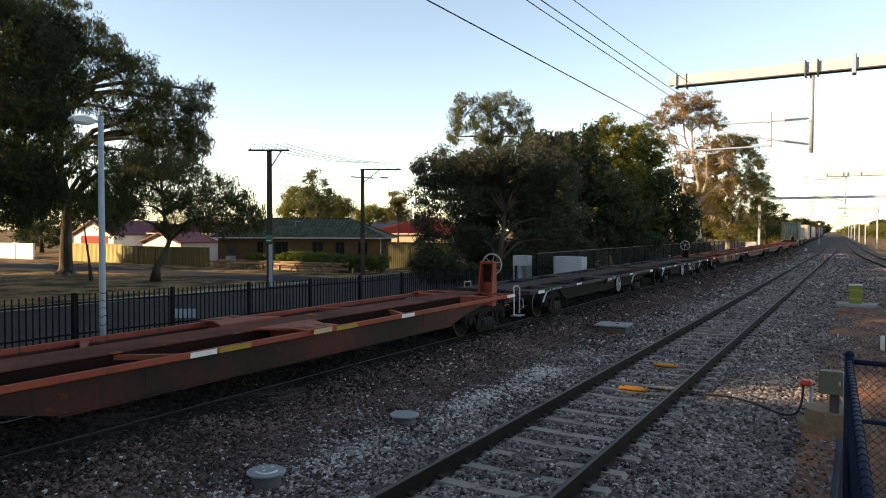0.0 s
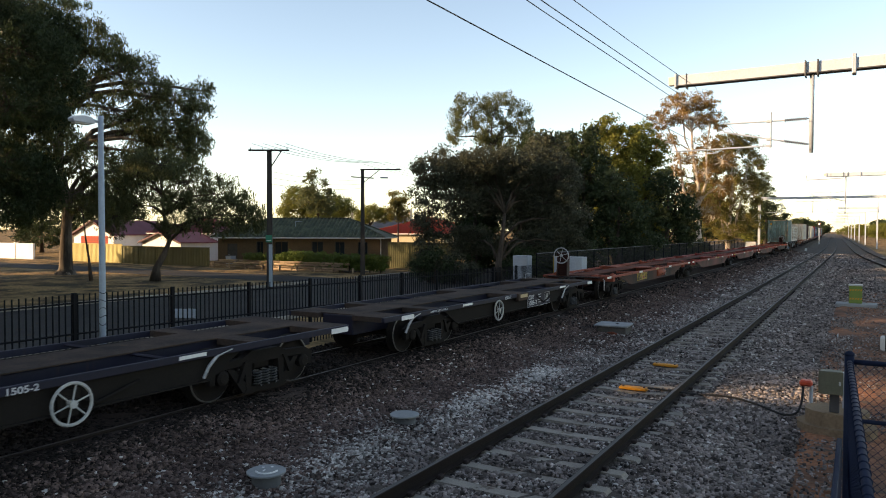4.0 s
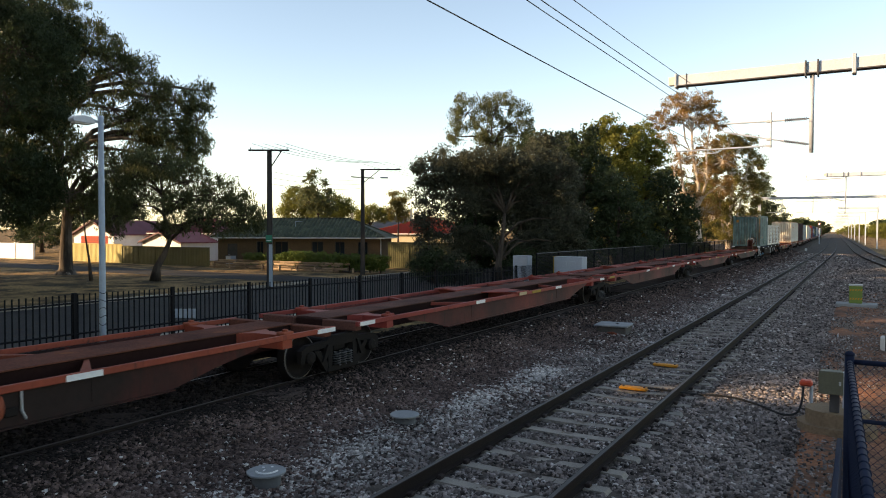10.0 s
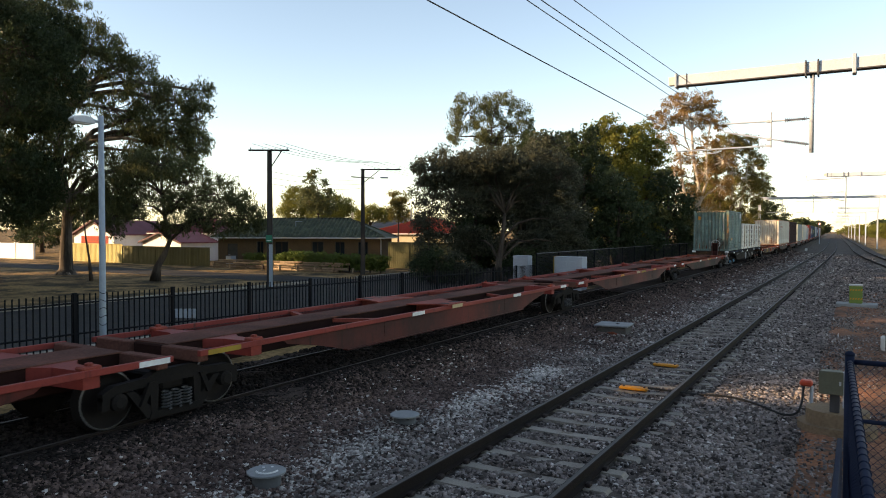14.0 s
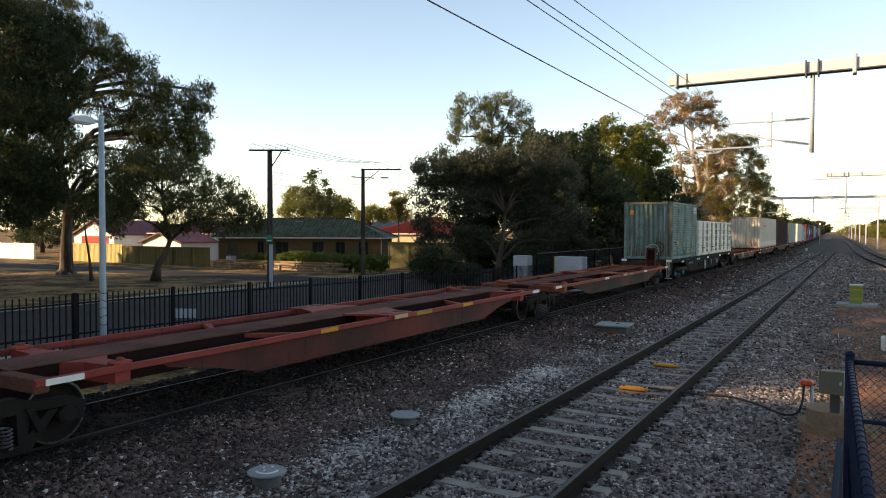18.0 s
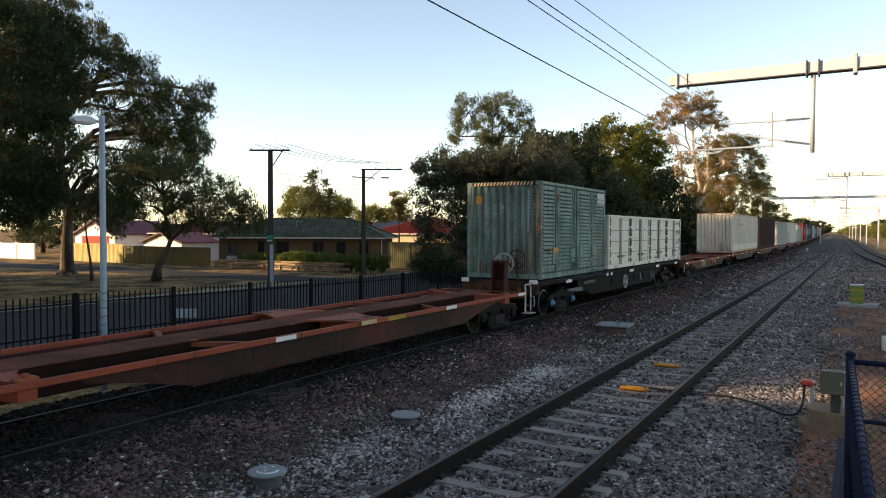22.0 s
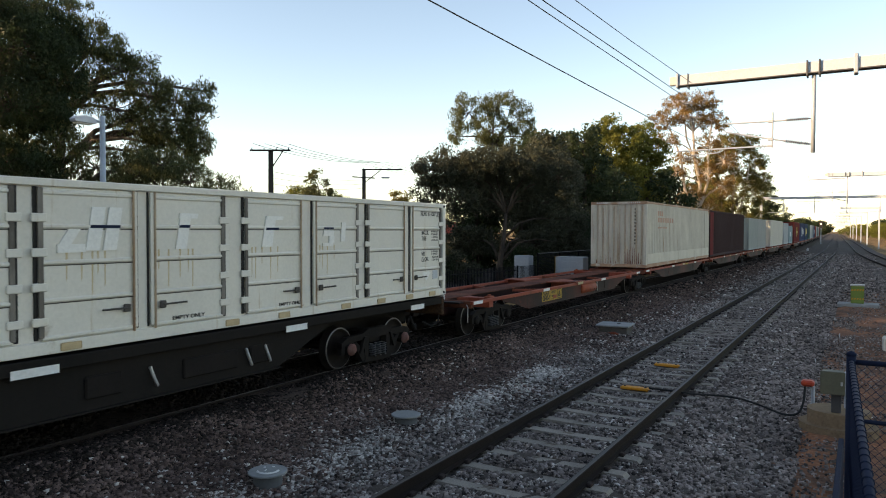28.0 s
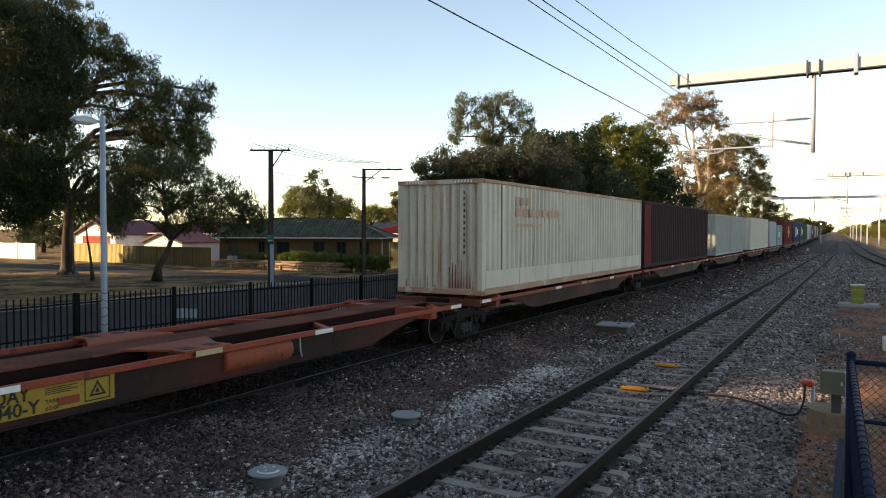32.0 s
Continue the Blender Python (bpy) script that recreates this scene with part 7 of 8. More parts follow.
    far_container(90.2, 6.058, 2.70, (0.36, 0.37, 0.34), (0.31, 0.32, 0.30), "plain grey steel shipping container")
    far_container(100.6, 13.0, 2.75, (0.58, 0.55, 0.47), (0.50, 0.47, 0.40), "cream white container with dark end markings")
    far_container(115.6, 6.058, 2.591, (0.40, 0.42, 0.42), (0.34, 0.36, 0.36), "light grey corrugated steel container")
    far_container(122.6, 6.058, 2.30, (0.26, 0.34, 0.34), (0.21, 0.28, 0.29), "low teal corrugated steel container", logo=((0.5, 0.55, 0.55), [(-1.4, 0.6, 0.9, 1.5)]))
    far_container(131.5, 12.19, 2.896, (0.17, 0.035, 0.032), (0.13, 0.03, 0.028), "dark red container with a yellow emblem", logo=((0.55, 0.38, 0.05), [(-0.5, 0.5, 0.8, 2.2), (-1.4, 1.4, 1.3, 1.6)]))
    cols = [((0.05, 0.065, 0.12), "blue container with a pale emblem", (0.6, 0.6, 0.6)), ((0.05, 0.075, 0.12), "blue container with a yellow emblem", (0.55, 0.4, 0.06)), ((0.06, 0.10, 0.08), "dark green corrugated steel container", None), ((0.5, 0.5, 0.48), "white corrugated steel container", None), ((0.30, 0.33, 0.33), "grey corrugated steel container", None), ((0.05, 0.07, 0.12), "dark blue corrugated steel container", (0.6, 0.6, 0.6)), ((0.28, 0.07, 0.05), "rust red corrugated steel container", None), ((0.48, 0.46, 0.42), "pale cream corrugated steel container", None), ((0.15, 0.20, 0.16), "grey-green corrugated steel container", None), ((0.42, 0.40, 0.36), "pale grey corrugated steel container", None), ((0.20, 0.06, 0.05), "brown-red corrugated steel container", None)]
    s = 147.0
    for i, (c, lab, logo) in enumerate(cols):
        far_container(s, 12.19, 2.896, c, tuple(v * 0.85 for v in c), lab, logo=(logo, [(-3, -1, 0.8, 2.2), (-0.2, 2.4, 1.1, 1.9)]) if logo else None)
        red_platform(s + 6.3, 6.6, (-5.5, 5.5), "dark red skeletal platform carrying containers", roll=False, locks=False)
        s += 13.6


def motions():
    times = [float(i) for i in range(0, 33)]
    for ob, s, z in MOVERS:
        walk(ob, [(t, on_line(s, t, z)) for t in times])
    ticks = [i * 0.1 for i in range(0, 321)]
    start = rolled(0)
    for ob, e in ROLLERS:
        walk(ob, [(t, Matrix.Translation((0, e, WHEEL_R)) @ Matrix.Rotation((rolled(t) - start) / WHEEL_R, 4, "X")) for t in ticks])


# ---- fences, poles, overhead line ----
def picket_fence():
    X = -14.0
    f = thing("picket_fence", pose(X, 0, 0), "black tubular steel picket fence along the street", "fence")
    me = mesh_of("picket", Geo().box(-0.0125, 0.0125, -0.0125, 0.0125, 0, 1.86, 0.004), M_fence)
    pm = mesh_of("post", Geo().box(-0.04, 0.04, -0.04, 0.04, 0, 1.95, 0.006), M_fence)

    def foot(y):
        return -0.36 - max(0.0, y - 9) * 0.016

    y, k = 4.2, 0
    while y < 33:
        part("picket", me, M_fence, f, at=pose(0, y, foot(y) + 0.06))
        y += 0.133
    for k in range(12):
        y = 3.9 + 2.44 * k
        part("post", pm, M_fence, f, at=pose(0.0, y, foot(y)))
        if k < 11:
            for h in (0.25, 1.10, 1.74):
                a, b = Vector((0.022, y, foot(y) + h)), Vector((0.022, y + 2.44, foot(y + 2.44) + h))
                part("rail", Geo().tube([a, b], 0.019, 4), M_fence, f)


def mesh_fence():
    """Dark mesh fence further along the line."""
    f = thing("mesh_fence", pose(-14.0, 0, 0), "dark wire mesh fence with steel posts beside the trees", "fence")
    for k in range(26):
        y = 33.2 + 3 * k
        part("post", Geo().tube([(0, y, -0.5), (0, y, 1.75)], 0.035, 6), M_fence, f)
    part("top_rail", Geo().tube([(0, 33.2, 1.74), (0, 108.2, 1.74)], 0.022, 6), M_darksteel, f)
    wires = Geo()
    for z in np.arange(-0.4, 1.72, 0.07):
        wires.box(-0.006, 0.006, 33.2, 108.2, z - 0.016, z + 0.016)
    p = part("wire_mesh", wires, M_fence, f)
    p["kind"] = "stuff"


def street_lamp():
    t = thing("street_lamp", pose(-13.2, 8.88, -0.36), "blue-grey painted steel lamp post with an aluminium lantern", "street lamp")
    part("pole", Geo().tube([(0, 0, 0), (0, 0, 2.0), (0, 0, 5.55)], [0.068, 0.064, 0.052], 12), M_pole, t, smooth=True)
    g = Geo()
    for z in np.arange(1.35, 2.1, 0.16):
        g.tube([(0.067 * math.cos(a), 0.067 * math.sin(a), z + 0.02 * math.sin(2 * a + z * 9)) for a in np.linspace(-2.3, 1.0, 9)], 0.006, 4)
    part("graffiti", g, M_fence, t, "dark scribbled marks")
    part("arm", Geo().tube([(0, 0, 5.42), (-0.05, -0.16, 5.45), (-0.07, -0.22, 5.46)], 0.03, 8), M_pole, t)
    g = Geo().slab([(-0.14, -0.02), (-0.20, 0.06), (-0.36, 0.085), (-0.54, 0.055), (-0.60, 0.0), (-0.58, -0.05), (-0.15, -0.06)], "x", -0.15, 0.03).moved(Matrix.Translation((0, 0, 5.43)))
    part("lantern", g, M_galv, t, "silver lantern housing")
    part("diffuser", Geo().box(-0.13, 0.01, -0.55, -0.22, 5.34, 5.37, 0.01), M_trim, t)


def stobie_pole(x, y, h, arm_len, label, sign=False, low=False, arm_turn=0.0, shift=0.0):
    t = thing("power_pole", pose(x, y, GROUND, 0, 0, 30), label, "power pole")
    part("concrete_core", Geo().slab([(-0.13, 0), (0.13, 0), (0.08, h), (-0.08, h)], "y", -0.075, 0.075), M_stobie, t)
    for e in (-1, 1):
        part("steel_flange", Geo().slab([(e * 0.13, 0), (e * 0.17, 0), (e * 0.115, h + 0.02), (e * 0.08, h + 0.02)], "y", -0.09, 0.09), M_stobie_steel, t, "dark steel edge beam")
    a = part("crossarm", Geo().box(-arm_len / 2 + shift, arm_len / 2 + shift, -0.16, -0.105, h - 0.02, h + 0.08, 0.01), M_stobie_steel, t)
    a.rotation_euler[2] = radians(arm_turn)
    part("arm_brace", Geo().tube([(shift * 0.4 + 0.7, -0.13, h - 0.02), (0.12, -0.13, h - 0.9)], 0.03, 6), M_stobie_steel, t)
    for k in range(4):
        xx = -arm_len / 2 + shift + 0.12 + k * (arm_len - 0.24) / 3
        part("insulator", Geo().lathe([(0.02, 0), (0.04, 0.03), (0.022, 0.05), (0.04, 0.08), (0.012, 0.11)], 8, Matrix.Translation((xx, -0.13, h + 0.08))), M_insul, t)
    if low:
        part("lower_crossarm", Geo().box(-1.1, 0.9, -0.16, -0.105, h - 0.60, h - 0.52, 0.01), M_stobie_steel, t, at=pose(0, 0, 0, 0, 0, 40))
        part("switch_gear", Geo().box(1.3, 1.9, -0.1, 0.05, h - 0.62, h - 0.5, 0.03), M_insul, t)
    if sign:
        part("green_sign", Geo().box(-0.18, 0.18, -0.215, -0.20, 2.62, 3.02, 0.01), M_sign_green, t, "small green street sign")
        part("sign_marks", Geo().box(-0.13, 0.13, -0.218, -0.2155, 2.70, 2.74), M_white, t)
        part("painted_band", Geo().slab([(-0.03, 0.1), (0.18, 0.1), (0.17, 2.5), (-0.03, 2.5)], "y", -0.115, -0.10), M_pole, t, "pale painted lower part")
    return t


M_sign_green = material("sign_green", (0.03, 0.22, 0.13), (0.025, 0.18, 0.11), 0.5, bump=0)


def sag(g, a, b, drop, r, n=10, k=4):
    a, b = Vector(a), Vector(b)
    g.tube([a.lerp(b, i / n) - Vector((0, 0, drop * 4 * (i / n) * (1 - i / n))) for i in range(n + 1)], r, k, False)


def street_wires():
    t = thing("power_lines", Matrix(), "thin dark power lines strung between the street poles", "power line")
    for k in range(4):
        e = -1.0 + 0.65 * k
        g = Geo()
        sag(g, (-28.7 + e * 0.85, 29.6 + e * 0.5, 7.75), (-31.7 + 0.9 + e, 42.3 + e * 0.5, 7.85), 0.25, 0.012)
        part("wire", g, M_wire, t)
        g = Geo()
        sag(g, (-31.7 + 0.9 + e, 42.3 + e * 0.5, 7.85), (-38 + e, 90, 7.9), 0.6, 0.012)
        part("wire", g, M_wire, t)
    for k in range(3):
        g = Geo()
        sag(g, (-28.7, 29.6, 6.2 - 0.35 * k), (-31.7, 42.3, 6.6 - 0.3 * k), 0.2, 0.010)
        part("wire", g, M_wire, t)


def insulator(parent, a, b, label=""):
    a, b = Vector(a), Vector(b)
    n = 11
    prof = []
    L = (b - a).length
    for i in range(n):
        z = L * (0.08 + 0.84 * i / n)
        prof += [(0.024, z), (0.085, z + L * 0.02), (0.026, z + L * 0.045)]
    prof = [(0.02, 0)] + prof + [(0.02, L)]
    m = Matrix.Translation(a) @ (b - a).to_track_quat("Z", "Y").to_matrix().to_4x4()
    return part("insulator", Geo().lathe(prof, 10, m), M_insul, parent, label)


def mast(y, x_left, x_mast, drop_x, label, beam_top=7.22):
    """Cantilever boom with a drop tube over the near track."""
    dx = bend(y)[0]
    t = thing("overhead_gantry", pose(dx, y, 0), label, "overhead gantry", "overhead line gantries")
    b = part("boom", Geo().box(x_left + 0.12, x_mast, -0.11, 0.11, beam_top - 0.27, beam_top + 0.005, 0.008), M_beam, t)
    part("bottom_flange", Geo().box(x_left + 0.1, x_mast, -0.15, 0.15, beam_top - 0.30, beam_top - 0.272), M_darksteel, b)
    part("end_plate", Geo().box(x_left + 0.06, x_left + 0.118, -0.16, 0.16, beam_top - 0.34, beam_top + 0.05, 0.01), M_galv, b)
    part("end_cap", Geo().box(x_left - 0.12, x_left + 0.06, -0.09, 0.09, beam_top - 0.25, beam_top - 0.02, 0.01), M_trim, b)
    part("splice_plate", Geo().box(drop_x + 0.88, drop_x + 0.98, -0.17, 0.17, beam_top - 0.40, beam_top + 0.09, 0.02), M_galv, b)
    part("stirrup", Geo().box(x_left + 0.36, x_left + 0.385, -0.13, 0.13, beam_top - 0.38, beam_top + 0.03, 0.006), M_darksteel, b)
    for e in (-0.15, 0.13):
        part("clamp_bolt", Geo().box(drop_x + e - 0.02, drop_x + e + 0.02, -0.17, 0.17, beam_top - 0.36, beam_top + 0.04, 0.006), M_darksteel, b)
    part("drop_tube", Geo().tube([(drop_x, 0, beam_top - 0.30), (drop_x, 0, 4.92)], 0.055, 12), M_galv, t, smooth=True)
    if 30 < y < 70:
        part("side_arm", Geo().tube([(drop_x - 0.15, 0, beam_top - 0.42), (x_left - 1.25, 0, beam_top - 0.47), (x_left - 1.25, 0, beam_top - 0.12)], 0.045, 8), M_galv, t)
    part("mast", Geo().box(x_mast, x_mast + 0.26, -0.13, 0.13, -0.3, beam_top + 0.1, 0.012), M_galv, t)
    # registration gear
    insulator(t, (drop_x - 0.06, 0, 5.80), (drop_x - 0.70, 0, 5.79))
    insulator(t, (drop_x - 0.06, 0, 5.14), (drop_x - 0.72, 0, 5.27))
    g = Geo().tube([(drop_x - 0.68, 0, 5.79), (drop_x - 2.10, 0, 5.80)], 0.021, 8)
    part("top_tube", g, M_galv, t)
    part("stay_tube", Geo().tube([(drop_x - 0.70, 0, 5.265), (drop_x - 2.10, 0, 5.58), (drop_x - 2.2, 0, 5.72)], 0.021, 8), M_galv, t)
    part("registration_post", Geo().tube([(drop_x - 0.95, 0, 6.03), (drop_x - 0.95, 0, 5.10)], 0.026, 8), M_galv, t)
    for z in (5.79, 5.32, 5.15):
        part("bracket", Geo().box(drop_x - 1.06, drop_x - 0.92, -0.04, 0.04, z - 0.035, z + 0.035, 0.01), M_galv, t)
    part("registration_arm", Geo().tube([(drop_x - 0.98, 0, 5.15), (drop_x - 3.4, 0, 5.13)], 0.020, 8), M_galv, t)
    part("steady_arm", Geo().tube([(drop_x - 2.2, 0, 5.12), (drop_x - 2.25, 0, 5.04), (drop_x - 3.0, 0, 5.0)], 0.014, 6), M_galv, t)
    return t


def portal(y, x0, x1, z, label):
    dx = bend(y)[0]
    t = thing("overhead_portal", pose(dx, y, 0), label, "overhead portal", "overhead line portals")
    part("beam", Geo().box(x0, x1, -0.16, 0.16, z - 0.36, z, 0.02), M_galv, t)
    for x in (x0, x1):
        part("mast", Geo().box(x - 0.16, x + 0.16, -0.16, 0.16, -0.4, z - 0.02, 0.02), M_galv, t)
    for x in np.arange(x0 + 3.0, x1 - 1, 4.0):
        part("drop_tube", Geo().tube([(x, 0, z - 0.3), (x, 0, z - 2.4)], 0.06, 8), M_galv, t)
        part("registration_arm", Geo().tube([(x, 0, z - 2.2), (x - 2.2, 0, z - 2.3)], 0.03, 6), M_galv, t)
    return t


def overhead():
    mast(20.5, -4.55, 6.2, -1.09, "galvanised steel cantilever boom with drop tube over the near track")
    mast(60.0, -2.22, 8.0, -0.89, "galvanised steel cantilever boom with drop tube over the near track")
    portal(114, -12.6, 9.0, 7.85, "grey steel portal spanning all the tracks")
    for y in (150, 190, 235, 285, 340, 400):
        mast(y, -2.6, 2.9 + (0.5 if y < 180 else 0.0), -1.1, "slim galvanised mast with a boom far along the line", 7.3)
    # wires run parallel to the near track
    t = thing("contact_lines", Matrix(), "overhead contact and feeder wires above the near track", "overhead wires")
    ys = [20.5, 60, 114, 150, 190, 235, 285, 340, 400]

    def line(name, x, z_support, drop, r, x0=None, z0=None, y_back=-30, far=True):
        pts = [y_back] + (ys if far else [20.5])
        for i in range(len(pts) - 1):
            a, b = pts[i], pts[i + 1]
            xa = x if (i or x0 is None) else x0
            za = z_support if (i or z0 is None) else z0
            g = Geo()
            sag(g, (xa + bend(a)[0], a, za), (x + bend(b)[0], b, z_support), drop, r, 8, 5)
            part(name, g, M_wire, t)

    line("contact_wire", -3.55, 5.10, 0.02, 0.0075)
    line("messenger_wire", -3.2, 5.83, 0.35, 0.0065)
    line("messenger_wire", -3.2, 5.62, 0.22, 0.006)
    line("feeder_wire", -4.0, 6.92, 0.53, 0.007)


def front_fence():
    t = thing("chain_link_fence", Matrix(), "dark blue steel tube fence with chain-link mesh at the platform end", "fence")
    A, B, C = Vector((-0.05, 6.7, 1.84)), Vector((0.10, 1.6, 1.84)), Vector((2.6, 6.75, 1.84))
    part("corner_post", Geo().tube([(-0.05, 6.7, -0.4), (-0.05, 6.7, 1.90)], 0.036, 12), M_bluefence, t, smooth=True)
    part("post_cap", Geo().lathe([(0.038, 0), (0.038, 0.02), (0.02, 0.035), (0.0, 0.04)], 12, Matrix.Translation((-0.05, 6.7, 1.89))), M_bluefence, t, smooth=True)
    part("top_rail", Geo().tube([A, B], 0.021, 12), M_bluefence, t, smooth=True)
    part("top_rail", Geo().tube([A, C], 0.022, 12), M_bluefence, t, smooth=True)
    part("lower_rail", Geo().tube([(-0.05, 6.7, 1.36), (2.6, 6.75, 1.36)], 0.018, 10), M_bluefence, t)
    part("post", Geo().tube([(2.6, 6.75, -0.4), (2.6, 6.75, 1.9)], 0.036, 12), M_bluefence, t)
    part("post", Geo().tube([(0.10, 1.6, 0.2), (0.10, 1.6, 1.84)], 0.036, 12), M_bluefence, t)

    def mesh(P, Q, z0, z1, step):
        g, L = Geo(), (Q - P).length
        d = (Q - P) / L
        h = z1 - z0
        for sgn in (1, -1):
            u = -h
            while u < L:
                a0, b0 = (u, z0) if sgn > 0 else (u, z1)
                a1, b1 = u + h, (z1 if sgn > 0 else z0)
                for lim in (0,):
                    if a0 < 0:
                        b0 += (0 - a0) * sgn
                        a0 = 0
                    if a1 > L:
                        b1 -= (a1 - L) * sgn
                        a1 = L
                if a1 > a0 + 0.005:
                    p, q = P + d * a0, P + d * a1
                    g.tube([(p.x, p.y, b0), (q.x, q.y, b1)], 0.0019, 4, False)
                u += step
        w = part("chain_link", g, M_bluefence, t)
        w["kind"] = "stuff"

    mesh(A, B, 0.9, 1.83, 0.066)
    mesh(A, C, 0.6, 1.83, 0.066)
    g = Geo()
    ties = Geo()
    for k in range(44):
        p = A.lerp(B, (k + 0.5) / 44)
        ties.ring((p.x, p.y, p.z), 0.023, 0.004, "y", 10, 4)
    w = part("tie_wire", ties, M_bluefence, t)
    w["kind"] = "stuff"
    part("edge_panel", Geo().box(-0.13, -0.09, 1.0, 6.62, -0.4, 1.22, 0.008), M_bluefence, t, "dark blue sheet panel")
    # platform ramp and end
    g = Geo().box(0.16, 6.5, 1.402, 6.5, -0.5, 0.75, 0.01).box(-1.6, 6.5, -60, 1.40, -0.5, 0.75, 0.01)
    tagged(new("platform", mesh_of("platform", g, M_paving)), "grey paved end of the station platform", "platform", kind="structure")
    g = Geo().box(0.2, 2.4, 3.2, 6.4, 0.752, 0.76)
    tagged(new("mat", mesh_of("mat", g, M_teal)), "teal rubber surface on the platform", "platform surface", kind="structure")


# ---- trackside things ----
def trackside():
    for x, y, smile in ((-6.15, 6.27, True), (-6.18, 9.35, False)):
        t = thing("pit_cap", pose(x, y, -0.15), "round pale grey pit cap with a chalk smiling face" if smile else "round pale grey pit cap in the ballast", "pit cap", "round pit caps")
        part("barrel", Geo().lathe([(0.175, -0.15), (0.175, 0.115)], 28), M_pitdark, t, smooth=True)
        part("lid", Geo().lathe([(0.16, 0.115), (0.225, 0.118), (0.235, 0.125), (0.235, 0.140), (0.225, 0.146), (0.0, 0.15)], 32), M_pitlid, t)
        if smile:
            g = Geo()
            g.tube([(0.13 * math.cos(a) + 0.01, 0.13 * math.sin(a), 0.151) for a in np.linspace(-2.2, 0.4, 14)], 0.014, 5)
            for p in ((-0.10, 0.05), (-0.02, 0.12)):
                g.lathe([(0.017, 0), (0.017, 0.004)], 8, Matrix.Translation((p[0], p[1], 0.150)))
            g.tube([(-0.02, 0.0, 0.151), (-0.005, -0.05, 0.151)], 0.007, 5)
            part("chalk_face", g, M_white, t, "white chalk face")
    t = thing("cable_pit", pose(-6.28, 20.85, -0.20, 0, 0, 4), "dark grey concrete cable pit with an overhanging lid", "cable pit")
    part("pit_wall", Geo().box(-0.42, 0.42, -0.36, 0.40, -0.2, 0.27, 0.02), M_seal, t)
    part("lid", Geo().box(-0.50, 0.48, -0.44, 0.48, 0.272, 0.325, 0.015), M_pitlid, t)
    part("lifting_ring", Geo().ring((0.1, 0.0, 0.34), 0.05, 0.010, "z", 10, 4), M_darksteel, t)
    part("brick", Geo().slab([(-0.12, -0.05), (0.16, -0.05), (0.20, 0.10), (0.08, 0.15), (-0.06, 0.13)], "y", -0.60, -0.45), M_rustbrick, t, "rust-brown broken brick")
    for x, y in ((-3.715, 13.65), (-3.74, 16.38)):
        t = thing("track_marker", pose(x, y, -0.165), "yellow-orange plastic marker bar fixed on a sleeper", "track marker", "yellow track markers")
        part("bar", Geo().box(-0.27, 0.27, -0.085, 0.085, 0.0, 0.055, 0.015), M_amber, t)
        part("bolt", Geo().lathe([(0.022, 0.055), (0.022, 0.068), (0.0, 0.07)], 8, Matrix.Translation((-0.2, 0, 0))), M_clip, t)
        part("bolt", Geo().lathe([(0.022, 0.055), (0.022, 0.068), (0.0, 0.07)], 8, Matrix.Translation((0.2, 0, 0))), M_clip, t)
    t = thing("trackside_cable", Matrix(), "black rubber cable lying across the ballast", "cable")
    way = [(-3.44, 13.62, -0.13), (-3.0, 13.64, -0.14), (-2.6, 13.72, -0.17), (-2.2, 13.84, -0.17), (-1.85, 13.86, -0.19), (-1.45, 13.62, -0.22), (-1.1, 13.32, -0.25), (-0.88, 13.25, -0.2), (-0.80, 13.36, -0.06), (-0.78, 13.5, 0.14), (-0.78, 13.58, 0.25)]
    fine = []
    for i in range(len(way) - 1):
        p0, p1, p2, p3 = (Vector(way[max(0, min(len(way) - 1, i + k))]) for k in (-1, 0, 1, 2))
        for u in (0, 0.25, 0.5, 0.75):
            fine.append(0.5 * (2 * p1 + (p2 - p0) * u + (2 * p0 - 5 * p1 + 4 * p2 - p3) * u * u + (3 * p1 - p0 - 3 * p2 + p3) * u ** 3))
    part("cable", Geo().tube([p + Vector((0, 0, 0.035)) for p in fine + [Vector(way[-1])]], 0.019, 8), M_ink, t, smooth=True)
    t = thing("junction_unit", pose(-0.66, 13.6, -0.32), "small orange-red capped cable stand beside the box", "cable stand")
    part("stem", Geo().tube([(0, 0, 0), (0, 0, 0.58)], 0.03, 8), M_galv, t)
    part("cap", Geo().box(-0.18, 0.02, -0.1, 0.1, 0.58, 0.68, 0.03), M_signal_red, t, "orange-red plastic cap")
    t = thing("trackside_box", pose(-0.28, 12.95, -0.34), "olive-grey steel box on a stained concrete footing", "equipment box")
    ring8 = [(0.46 * math.cos(a) + 0.02, 0.42 * math.sin(a)) for a in np.linspace(0.26, 0.26 + 2 * math.pi, 15)[:-1]]
    part("footing", Geo().slab(ring8, "z", -0.1, 0.40), M_sand, t, "brown-stained concrete footing")
    part("footing_base", Geo().slab([(x * 1.25 - 0.01, y * 1.25) for x, y in ring8], "z", -0.2, 0.18), M_sand, t)
    part("post", Geo().box(-0.08, 0.06, -0.3, -0.22, 0.40, 0.85, 0.01), M_darksteel, t)
    part("bracket", Geo().box(0.10, 0.19, -0.36, -0.26, 0.5, 1.06, 0.01), M_galv, t)
    b = part("box_body", Geo().box(-0.22, 0.10, -0.42, -0.18, 0.72, 1.06, 0.02), M_boxgreen, t)
    part("box_lid", Geo().box(-0.23, 0.11, -0.44, -0.422, 0.71, 1.07, 0.008), M_boxgreen, b)
